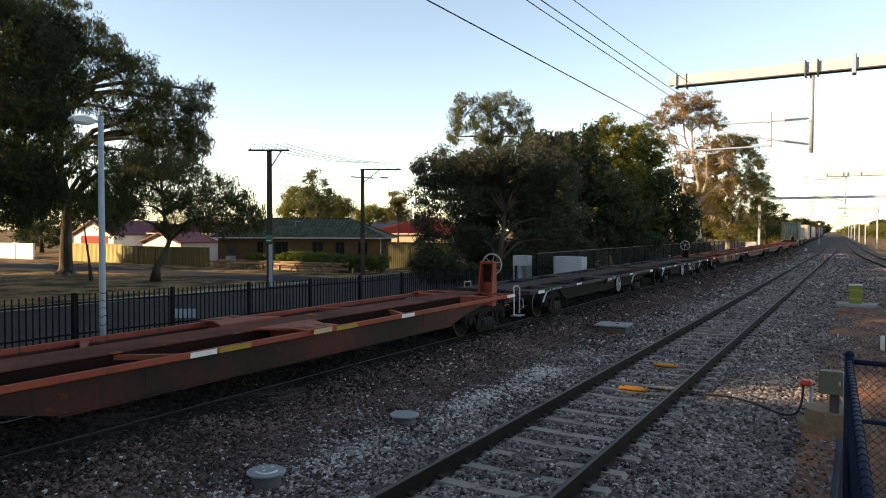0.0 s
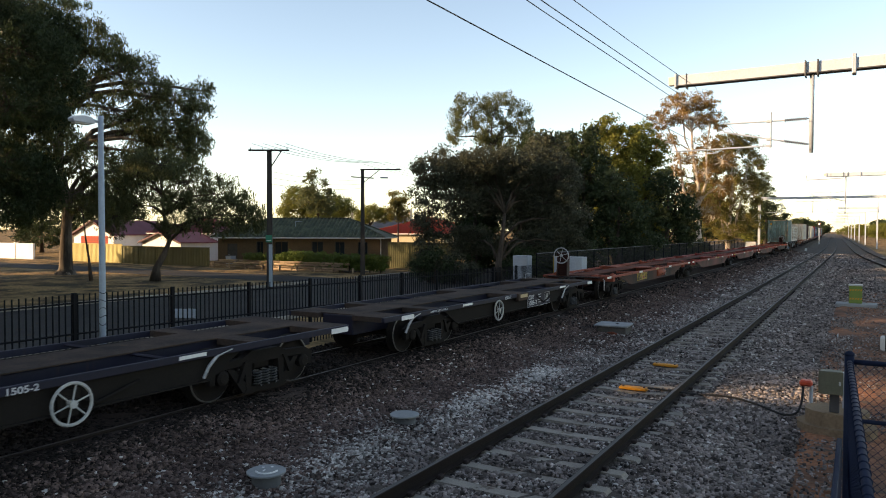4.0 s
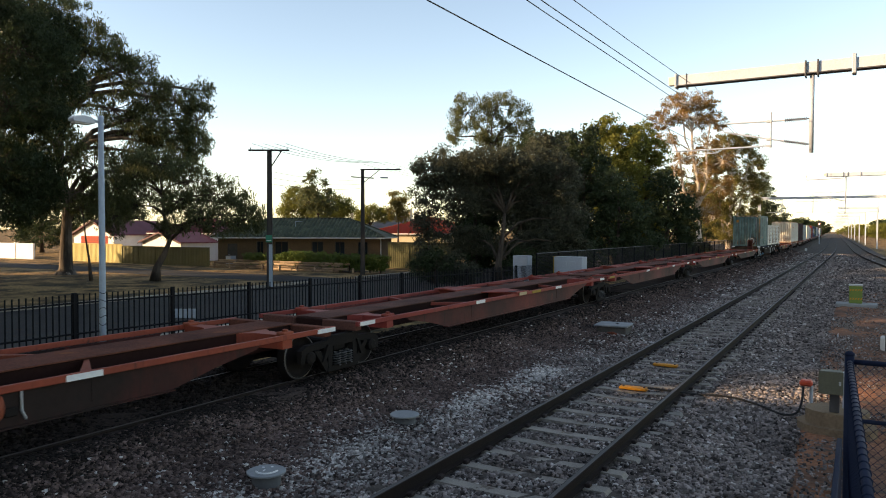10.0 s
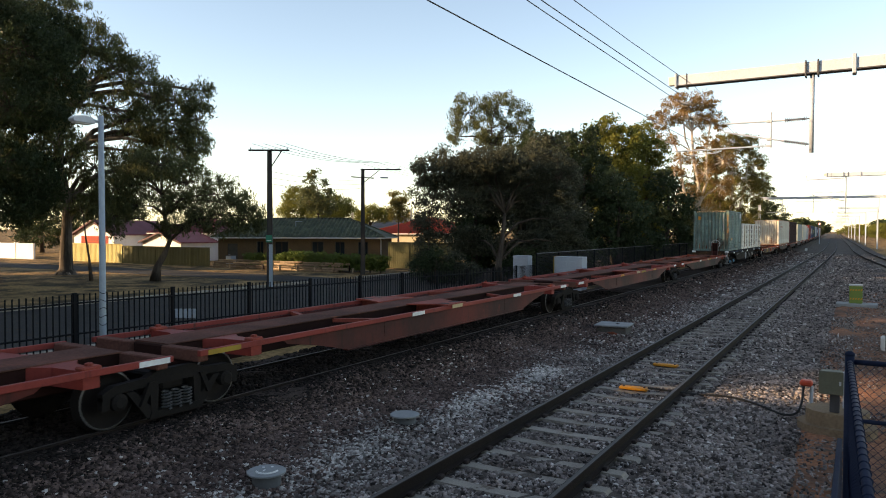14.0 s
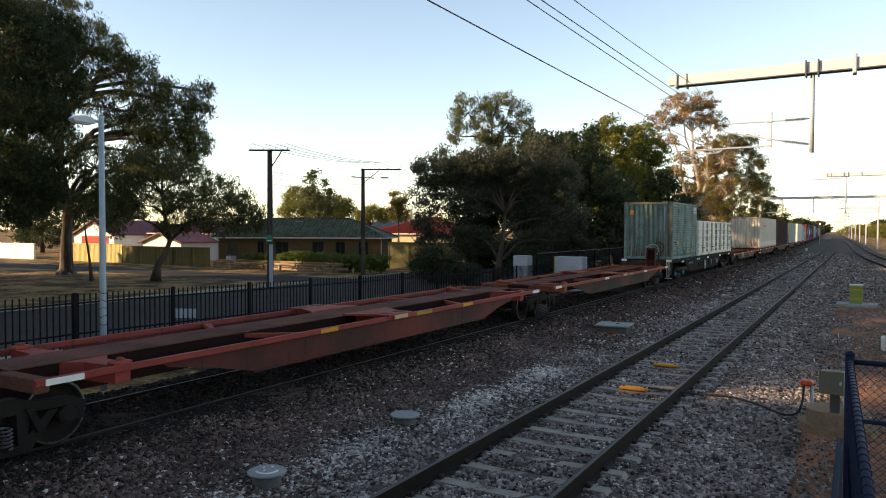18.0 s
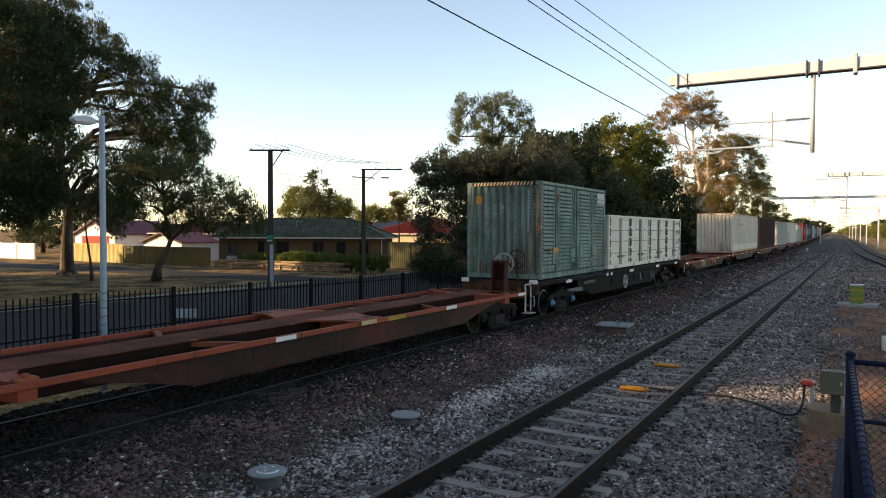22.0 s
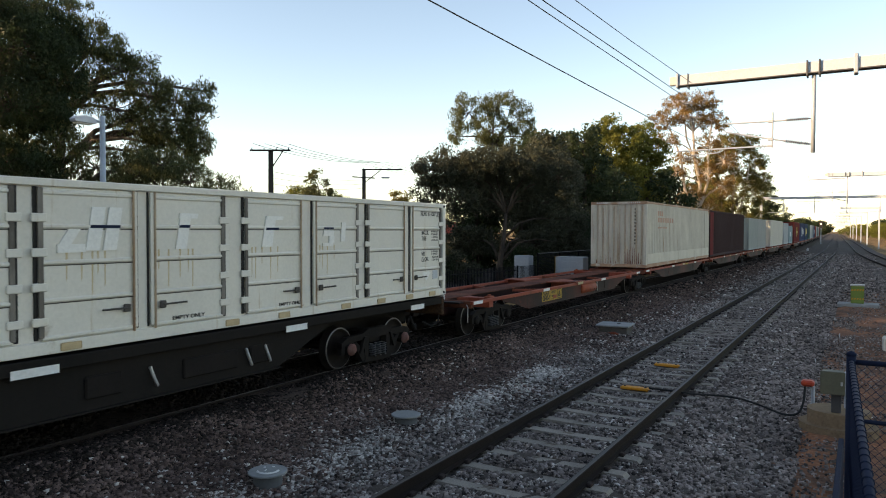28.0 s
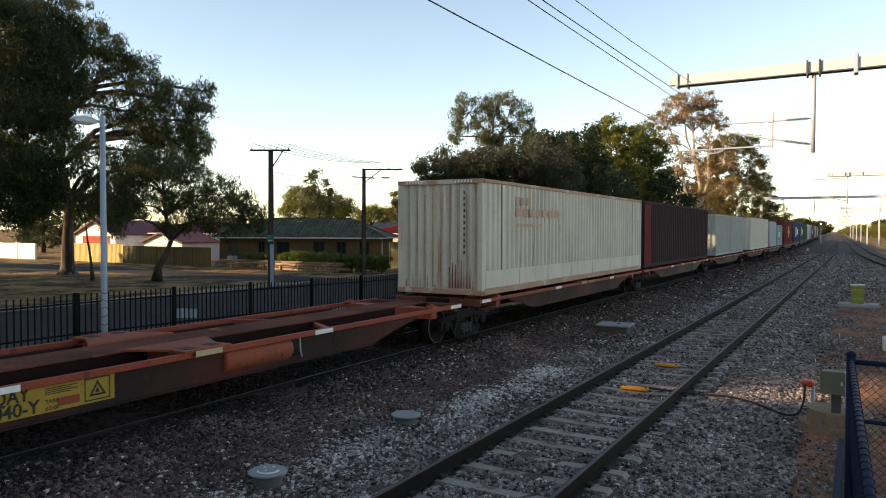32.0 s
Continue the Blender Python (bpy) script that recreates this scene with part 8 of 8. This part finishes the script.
    part("latch", Geo().box(0.05, 0.08, -0.455, -0.44, 0.86, 0.92, 0.004), M_chrome, b)
    t = thing("equipment_case", pose(-0.07, 35.2, -0.30), "green case with yellow and black hazard stripes on a concrete slab", "equipment case")
    part("slab", Geo().box(-0.75, 0.8, -0.5, 0.5, -0.05, 0.12, 0.02), M_pitlid, t)
    part("case", Geo().box(-0.26, 0.24, -0.2, 0.2, 0.12, 0.88, 0.03), M_hazard, t)
    part("lid", Geo().box(-0.28, 0.26, -0.22, 0.22, 0.87, 0.93, 0.015), M_trim, t)
    for z in (0.32, 0.70):
        g = Geo()
        for i in range(5):
            x = -0.24 + i * 0.1
            g.slab([(x, z - 0.035), (x + 0.05, z - 0.035), (x + 0.08, z + 0.035), (x + 0.03, z + 0.035)], "y", -0.206, -0.2005)
        part("hazard_stripe", g, M_amber, t, "yellow hazard stripes")
    t = thing("pale_box", pose(0.85, 22.4, -0.30), "pale grey plastic box strapped with a black band", "box")
    part("body", Geo().box(-0.3, 0.35, -0.25, 0.25, 0.0, 0.38, 0.04), M_trim, t)
    part("strap", Geo().box(-0.2, -0.17, -0.255, 0.255, 0.0, 0.385), M_ink, t)
    for x, y in ((-0.5, 24.5), (-0.75, 29.0), (-0.9, 19.4)):
        t = thing("survey_peg", pose(x, y, -0.30), "short white-topped survey peg in the dirt", "peg", "survey pegs")
        part("peg", Geo().box(-0.012, 0.012, -0.012, 0.012, 0, 0.11, 0.004), M_white, t)
    t = thing("line_marker", pose(-6.9, 121, -0.1), "small white marker post by the rails", "marker post")
    part("marker", Geo().box(-0.15, 0.15, -0.05, 0.05, 0, 0.4, 0.02), M_white, t)
    t = thing("signal_post", pose(-8.1, 190, 0), "slim railway signal post with a red light", "signal")
    part("post", Geo().tube([(0, 0, -0.2), (0, 0, 4.6)], 0.09, 8), M_galv, t)
    part("signal_head", Geo().box(-0.35, 0.35, -0.15, 0.15, 3.6, 5.2, 0.05), M_ink, t)
    part("lens", Geo().lathe([(0.2, 0), (0.2, 0.05), (0.0, 0.06)], 12, Matrix.Translation((0, -0.15, 4.6)) @ Matrix.Rotation(radians(90), 4, "X")), M_red_light, t, "glowing red signal lens")
    # cabinets at the fence
    t = thing("signal_cabinet", pose(-12.9, 35.1, -0.30), "pale grey steel signalling cabinet with two vents", "cabinet")
    part("body", Geo().box(-0.75, 0.75, -0.4, 0.4, 0.1, 1.85, 0.02), M_cabinet, t)
    part("plinth", Geo().box(-0.78, 0.78, -0.43, 0.43, 0.0, 0.1), M_sand, t)
    for x in (-0.38, 0.12):
        part("vent", Geo().box(x, x + 0.32, -0.415, -0.402, 1.30, 1.62, 0.006), M_cabinet, t)
    part("edge_trim", Geo().box(-0.785, -0.752, -0.41, 0.40, 0.1, 1.86), M_yellow, t, "yellow edge strip")
    for x in (-0.1, 0.12):
        part("lifting_eye", Geo().ring((x, 0, 1.89), 0.05, 0.012, "y", 10, 4), M_darksteel, t)
    part("handle", Geo().box(0.25, 0.29, -0.425, -0.402, 0.9, 1.05, 0.006), M_ink, t)
    t = thing("relay_cabinet", pose(-13.0, 107.0, -0.35), "white stepped relay cabinets beside the far portal", "cabinet")
    part("body", Geo().box(-0.6, 0.75, -0.5, 0.5, 0.0, 1.75, 0.03), M_render_white, t)
    part("lower_body", Geo().box(0.76, 1.9, -0.5, 0.5, 0.0, 1.25, 0.03), M_render_white, t)
    part("side_body", Geo().box(-1.2, -0.61, -0.5, 0.5, 0.0, 1.0, 0.03), M_render_white, t)
    t = thing("white_panel", pose(-21.3, 17.6, GROUND, 0, 0, 30), "white rectangular board leaning low on the street", "board")
    part("board", Geo().box(-0.42, 0.42, -0.02, 0.02, 0.08, 0.42, 0.008), M_cabinet, t)
    part("leg", Geo().box(-0.36, -0.32, -0.02, 0.22, 0.0, 0.08), M_darksteel, t)
    part("leg", Geo().box(0.32, 0.36, -0.02, 0.22, 0.0, 0.08), M_darksteel, t)
    t = thing("wheelie_bin", pose(-47.6, 44.3, GROUND), "blue-grey wheelie bin beside the olive fence", "bin")
    part("bin_body", Geo().slab([(-0.26, 0.0), (0.26, 0.0), (0.31, 1.0), (-0.31, 1.0)], "y", -0.3, 0.3), M_cabinet, t)
    part("bin_lid", Geo().box(-0.33, 0.33, -0.35, 0.33, 1.002, 1.07, 0.02), M_darksteel, t)
    t = thing("meter_box", pose(-15.3, 34.4, GROUND), "white steel meter box behind the dark fence", "meter box")
    part("body", Geo().box(-0.42, 0.42, -0.3, 0.3, 0.0, 2.0, 0.02), M_cabinet, t)
    part("door", Geo().box(-0.37, 0.37, -0.315, -0.302, 0.1, 1.9, 0.008), M_cabinet, t)


M_red_light = bpy.data.materials.new("red_signal_light")
M_red_light.use_nodes = True
M_red_light.node_tree.nodes["Principled BSDF"].inputs["Emission Color"].default_value = (1, 0.05, 0.02, 1)
M_red_light.node_tree.nodes["Principled BSDF"].inputs["Emission Strength"].default_value = 1.0


# ---- houses ----
def tiled_roof(parent, x0, x1, y0, y1, z, rise, mat, over=0.5, hip=True):
    """Hipped roof with courses of tiles."""
    x0, x1, y0, y1 = x0 - over, x1 + over, y0 - over, y1 + over
    d = (y1 - y0) / 2
    ym = (y0 + y1) / 2
    h = d if hip else 0.0
    n = max(6, int(d / 0.33))
    zz = z - 0.03
    g = Geo().add([(x0, y0, zz), (x1, y0, zz), (x1, y1, zz), (x0, y1, zz), (x0 + h, ym, zz + rise), (x1 - h, ym, zz + rise)], [(0, 1, 5, 4), (2, 3, 4, 5), (1, 2, 5), (3, 0, 4), (0, 3, 2, 1)])
    roof = part("roof", g, mat, parent)
    for i in range(n):
        g = Geo()
        a, b = i / n, (i + 1) / n
        za, zb = z + rise * a + 0.035, z + rise * b
        for s in (0, 1):
            ya, yb = (y0 + d * a, y0 + d * b) if s == 0 else (y1 - d * a, y1 - d * b)
            xa0, xa1, xb0, xb1 = x0 + h * a, x1 - h * a, x0 + h * b, x1 - h * b
            g.add([(xa0, ya, za), (xa1, ya, za), (xb1, yb, zb), (xb0, yb, zb), (xa0, ya, za - 0.05), (xa1, ya, za - 0.05)], [(0, 1, 2, 3), (0, 1, 5, 4)])
        if hip:
            for s in (0, 1):
                xa, xb = (x0 + d * a, x0 + d * b) if s == 0 else (x1 - d * a, x1 - d * b)
                ya0, ya1, yb0, yb1 = y0 + d * a, y1 - d * a, y0 + d * b, y1 - d * b
                g.add([(xa, ya0, za), (xa, ya1, za), (xb, yb1, zb), (xb, yb0, zb), (xa, ya0, za - 0.05), (xa, ya1, za - 0.05)], [(0, 1, 2, 3), (0, 1, 5, 4)])
        part("tile_course", g, mat, roof)
    rid = Geo().tube([(x0 + h, ym, z + rise + 0.03), (x1 - h, ym, z + rise + 0.03)], 0.11, 6)
    if hip:
        for cx, rx in ((x0, x0 + h), (x1, x1 - h)):
            for cy in (y0, y1):
                rid.tube([(cx, cy, z + 0.06), (rx, ym, z + rise + 0.03)], 0.09, 5)
    part("ridge_tiles", rid, mat, roof)
    # rounded tile rolls down the street side, so that the roof reads as tiles
    rolls = Geo()
    x = x0 + 0.15
    while x < x1:
        t = 1.0
        if hip:
            t = min(1.0, (x - x0) / d, (x1 - x) / d)
        if t > 0.05:
            rolls.tube([(x, y0, z + 0.035), (x, y0 + d * t, z + rise * t + 0.035)], 0.10, 4, False)
        x += 0.36
    rr = part("tiling", rolls, mat, roof)
    rr["kind"] = "stuff"
    g = Geo().box(x0, x1, y0 - 0.09, y0 + 0.02, z - 0.10, z + 0.02, 0.015).box(x1 - 0.02, x1 + 0.09, y0, y1, z - 0.10, z + 0.02, 0.015)
    part("gutter", g, M_trim, roof, "pale metal gutter")
    part("soffit", Geo().box(x0, x1, y0, y1, z - 0.06, z - 0.03), M_trim, roof)
    return roof


def window(parent, x0, x1, z0, z1, y, cols=2):
    w = part("window", Geo().box(x0, x1, y - 0.03, y + 0.02, z0, z0 + 0.05).box(x0, x1, y - 0.03, y + 0.02, z1 - 0.05, z1).box(x0, x0 + 0.05, y - 0.03, y + 0.02, z0, z1).box(x1 - 0.05, x1, y - 0.03, y + 0.02, z0, z1), M_seal, parent)
    st = (x1 - x0 - 0.1) / cols
    for i in range(cols):
        part("pane", Geo().box(x0 + 0.05 + st * i + 0.02, x0 + 0.05 + st * (i + 1) - 0.02, y - 0.012, y + 0.0, z0 + 0.05, z1 - 0.05), M_window, w)
    part("sill", Geo().box(x0 - 0.06, x1 + 0.06, y - 0.09, y + 0.02, z0 - 0.08, z0 - 0.002, 0.01), M_trim, w)


def house(x0, x1, y0, y1, eave, rise, wall_mat, roof_mat, label, windows=(), door=None, hip=True, chimney=None):
    t = thing("house", pose(0, 0, GROUND), label, "house")
    holes = sorted([(a, b, c, d) for a, b, c, d in windows] + ([(door[0], door[1], 0.0, 2.05)] if door else []))
    g = Geo()
    x = x0
    for a, b, c, d in holes:
        g.box(x, a, y0, y0 + 0.24, 0, eave)
        if c > 0.02:
            g.box(a, b, y0, y0 + 0.24, 0, c)
        g.box(a, b, y0, y0 + 0.24, d, eave)
        x = b
    g.box(x, x1, y0, y0 + 0.24, 0, eave)
    part("front_wall", g, wall_mat, t)
    part("side_wall", Geo().box(x1 - 0.24, x1, y0 + 0.242, y1, 0, eave), wall_mat, t)
    part("side_wall", Geo().box(x0, x0 + 0.24, y0 + 0.242, y1, 0, eave), wall_mat, t)
    part("back_wall", Geo().box(x0 + 0.242, x1 - 0.242, y1 - 0.24, y1, 0, eave), wall_mat, t)
    for a, b, c, d in windows:
        window(t, a, b, c, d, y0 + 0.10, 2 if b - a < 2 else 3)
    if door:
        dd = part("door", Geo().box(door[0], door[1], y0 + 0.08, y0 + 0.13, 0.02, 2.04, 0.01), M_seal, t)
        part("door_handle", Geo().box(door[0] + 0.08, door[0] + 0.2, y0 + 0.04, y0 + 0.08, 1.0, 1.04), M_chrome, dd)
    tiled_roof(t, x0, x1, y0, y1, eave, rise, roof_mat, hip=hip)
    if chimney:
        part("chimney", Geo().box(chimney[0], chimney[0] + 0.6, chimney[1], chimney[1] + 0.6, eave + rise * 0.6, eave + rise + 0.7, 0.02), wall_mat, t)
    return t


def gabled_shed(x0, x1, y0, y1, eave, ridge, label, opening=None):
    """White shed with its gable towards the street."""
    t = thing("garden_shed", pose(0, 0, GROUND), label, "shed")
    xm = (x0 + x1) / 2
    part("gable_wall", Geo().slab([(x0, 0), (x1, 0), (x1, eave), (xm, ridge), (x0, eave)], "y", y0, y0 + 0.15), M_render_white, t)
    for a in (x0, x1 - 0.15):
        part("side_wall", Geo().box(a, a + 0.15, y0 + 0.152, y1, 0, eave), M_render_white, t)
    for a, nm in ((x0 - 0.35, "roof"), (x1 + 0.35, "roof")):
        k = (ridge - eave) / ((x1 - x0) / 2)
        za = eave - 0.35 * k
        part(nm, Geo().slab([(a, za + 0.02), (xm, ridge + 0.02), (xm, ridge + 0.12), (a, za + 0.12)], "y", y0 - 0.35, y1), M_maroon, t, "maroon metal roof slope")
        part("barge_board", Geo().slab([(a, za - 0.08), (xm, ridge - 0.08), (xm, ridge + 0.018), (a, za + 0.018)], "y", y0 - 0.36, y0 - 0.32), M_seal, t, "dark barge board")
    if opening:
        a, b, c, d = opening
        w = part("roller_door", Geo().box(a, b, y0 - 0.03, y0 - 0.002, c, d, 0.01), M_tile_red, t, "red slatted roller shutter")
        for i in range(1, 5):
            part("slat_line", Geo().box(a, b, y0 - 0.036, y0 - 0.031, c + (d - c) * i / 5 - 0.012, c + (d - c) * i / 5 + 0.012), M_seal, w)
    return t


def sheet_fence(x0, x1, y, h, mat, label):
    t = thing("sheet_fence", pose(0, y, GROUND), label, "fence")
    n = max(1, int(round((x1 - x0) / 2.4)))
    st = (x1 - x0) / n
    for i in range(n):
        a = x0 + i * st
        e = corrugated(a + 0.03, a + st - 0.03, 0, 0.05, h - 0.03, 0.03, 0.20, 1)
        e.v = [(yy, -xx, zz) for xx, yy, zz in e.v]
        part("sheet_panel", e, mat, t)
        part("fence_post", Geo().box(a - 0.03, a + 0.03, -0.05, 0.05, 0, h, 0.006), mat, t)
        part("fence_rail", Geo().box(a + 0.03, a + st - 0.03, -0.045, 0.03, h - 0.05, h), mat, t)
    return t


def houses():
    t = house(0.2, 15.2, 0, 7.0, 2.62, 1.75, M_brick, M_tile_green, "single-storey brown brick house with a dark green tiled roof",
              windows=[(3.80, 4.46, 0.85, 2.25), (5.5, 6.77, 0.85, 2.25), (8.92, 10.02, 0.85, 2.25), (11.06, 11.99, 0.85, 2.25), (13.18, 14.11, 0.85, 2.25)], door=(1.06, 2.02))
    t.matrix_basis = pose(-50.9, 45.6, GROUND, 0, 0, 26)
    part("vent_pipe", Geo().lathe([(0.09, 3.9), (0.09, 4.75), (0.13, 4.77), (0.13, 4.9), (0.0, 4.95)], 10, Matrix.Translation((12.0, 3.4, 0))), M_cream, t, "cream roof vent pipe")
    part("roof_aerial", Geo().tube([(7.0, 1.6, 3.2), (7.0, 1.6, 4.1), (7.6, 1.6, 4.12)], 0.02, 5), M_galv, t)
    part("downpipe", Geo().tube([(15.3, -0.42, 2.5), (15.3, -0.10, 2.35), (15.3, -0.10, 0.0)], 0.045, 6), M_trim, t, "pale downpipe")
    sheet_fence(-35.0, -28.6, 50.4, 2.3, M_sheet_olive, "olive green sheet fence beside the brick house")
    house(-51.2, -40.4, 70, 80, 2.9, 1.95, M_render_cream, M_tile_red, "house with a bright red tiled roof behind", windows=[(-45, -43.4, 0.8, 2.1)])
    house(-72, -60, 92, 104, 3.0, 2.8, M_render_cream, M_tile_grey, "house with a grey tiled roof behind the red-roofed one", windows=[(-65, -63.4, 0.8, 2.1)], chimney=(-63, 96))
    house(-71.0, -61.0, 54.2, 61.2, 2.9, 1.5, M_render_white, M_maroon, "white rendered house with a maroon metal roof", windows=[(-69.6, -67.0, 1.2, 2.3), (-65, -63.5, 0.9, 2.0)], hip=True)
    house(-59.6, -54.2, 55.0, 61.0, 2.2, 1.0, M_render_white, M_maroon, "low white shed house with a maroon roof", windows=[(-58.6, -56.4, 0.5, 1.9)])
    gabled_shed(-79.0, -71.6, 49.6, 58, 2.75, 4.25, "white gabled shed with a red shutter and maroon roof", opening=(-77.6, -72.6, 1.3, 2.55))
    gabled_shed(-65.6, -59.6, 48.8, 53.6, 2.0, 2.95, "small white gabled shed behind the olive fence")
    t = thing("garden_wall", pose(0, 44.4, GROUND), "white rendered garden wall lit by the sun", "wall")
    for k in range(5):
        part("wall_panel", Geo().box(-96 + k * 3.6, -92.45 + k * 3.6, -0.1, 0.1, 0, 1.75, 0.02), M_render_white, t)
        part("pier", Geo().box(-96.2 + k * 3.6, -95.9 + k * 3.6, -0.15, 0.15, 0, 1.85, 0.02), M_render_white, t)
    # sunlit panels in yellow, the shaded run beside them in dark olive
    sheet_fence(-69.8, -61.6, 43.6, 1.9, M_sheet_yellow, "corrugated sheet fence before the white house, in a sunlit yellow colour")
    sheet_fence(-61.4, -49.2, 43.4, 1.75, M_sheet_olive, "olive green corrugated sheet fence along the side street")
    # timber retaining wall and hedge before the brick house
    t = thing("retaining_wall", pose(0, 43.4, GROUND), "weathered timber sleeper retaining wall in two tiers", "retaining wall")
    me = mesh_of("timber_beam", Geo().box(-1.18, 1.18, -0.1, 0.1, -0.1, 0.1, 0.015), M_timber)
    for row in range(4):
        for k in range(6):
            back = 0.0 if row < 2 else 0.45
            part("timber_beam", me, M_timber, t, at=pose(-48.0 + k * 2.4 + (0.7 if row % 2 else 0) + random.uniform(-0.06, 0.06), back + random.uniform(-0.03, 0.03), 0.10 + 0.185 * row, 0, random.uniform(-1.2, 1.2), 0) @ Matrix.Diagonal((1, 1, 0.82, 1)))
    for k in range(9):
        part("timber_post", Geo().box(-48.6 + k * 1.9, -48.48 + k * 1.9, -0.2, -0.105, 0, 0.40 + 0.06 * (k % 2), 0.01), M_timber, t, at=pose(0, 0, 0))
    rs = np.random.RandomState(77)
    for i, (x0, x1, y, h) in enumerate([(-45.6, -41.2, 44.5, 1.2), (-41.2, -36.2, 44.5, 1.45), (-36, -31.0, 44.3, 1.3)]):
        t = thing("hedge", pose((x0 + x1) / 2, y, GROUND), "clipped green hedge above the retaining wall", "hedge")
        cs = np.stack([rs.uniform(x0, x1, 260) - (x0 + x1) / 2, rs.uniform(-0.6, 0.6, 260), rs.uniform(0.3, h, 260)], -1)
        v, q = leaf_cloud(rs, cs, rs.uniform(0.2, 0.4, 260), 40, 0.16, 0.09, 0.0)
        part("foliage", array_mesh("foliage", v, q, M_leaf_hedge), M_leaf_hedge, t)
        g = Geo()
        for k in range(5):
            g.tube([(x0 + (k + 0.5) * (x1 - x0) / 5 - (x0 + x1) / 2, 0, 0), (x0 + (k + 0.5) * (x1 - x0) / 5 - (x0 + x1) / 2, 0, h * 0.7)], 0.05, 5)
        part("stems", g, M_bark, t)


setting()
picket_fence()
mesh_fence()
street_lamp()
stobie_pole(-28.7, 29.6, 7.75, 2.3, "concrete and steel power pole with a green street sign", sign=True)
stobie_pole(-31.7, 42.3, 7.75, 3.0, "concrete and steel power pole with an offset crossarm", low=True, shift=1.35)
street_wires()
overhead()
front_fence()
trackside()
houses()
trees()
train()
motions()
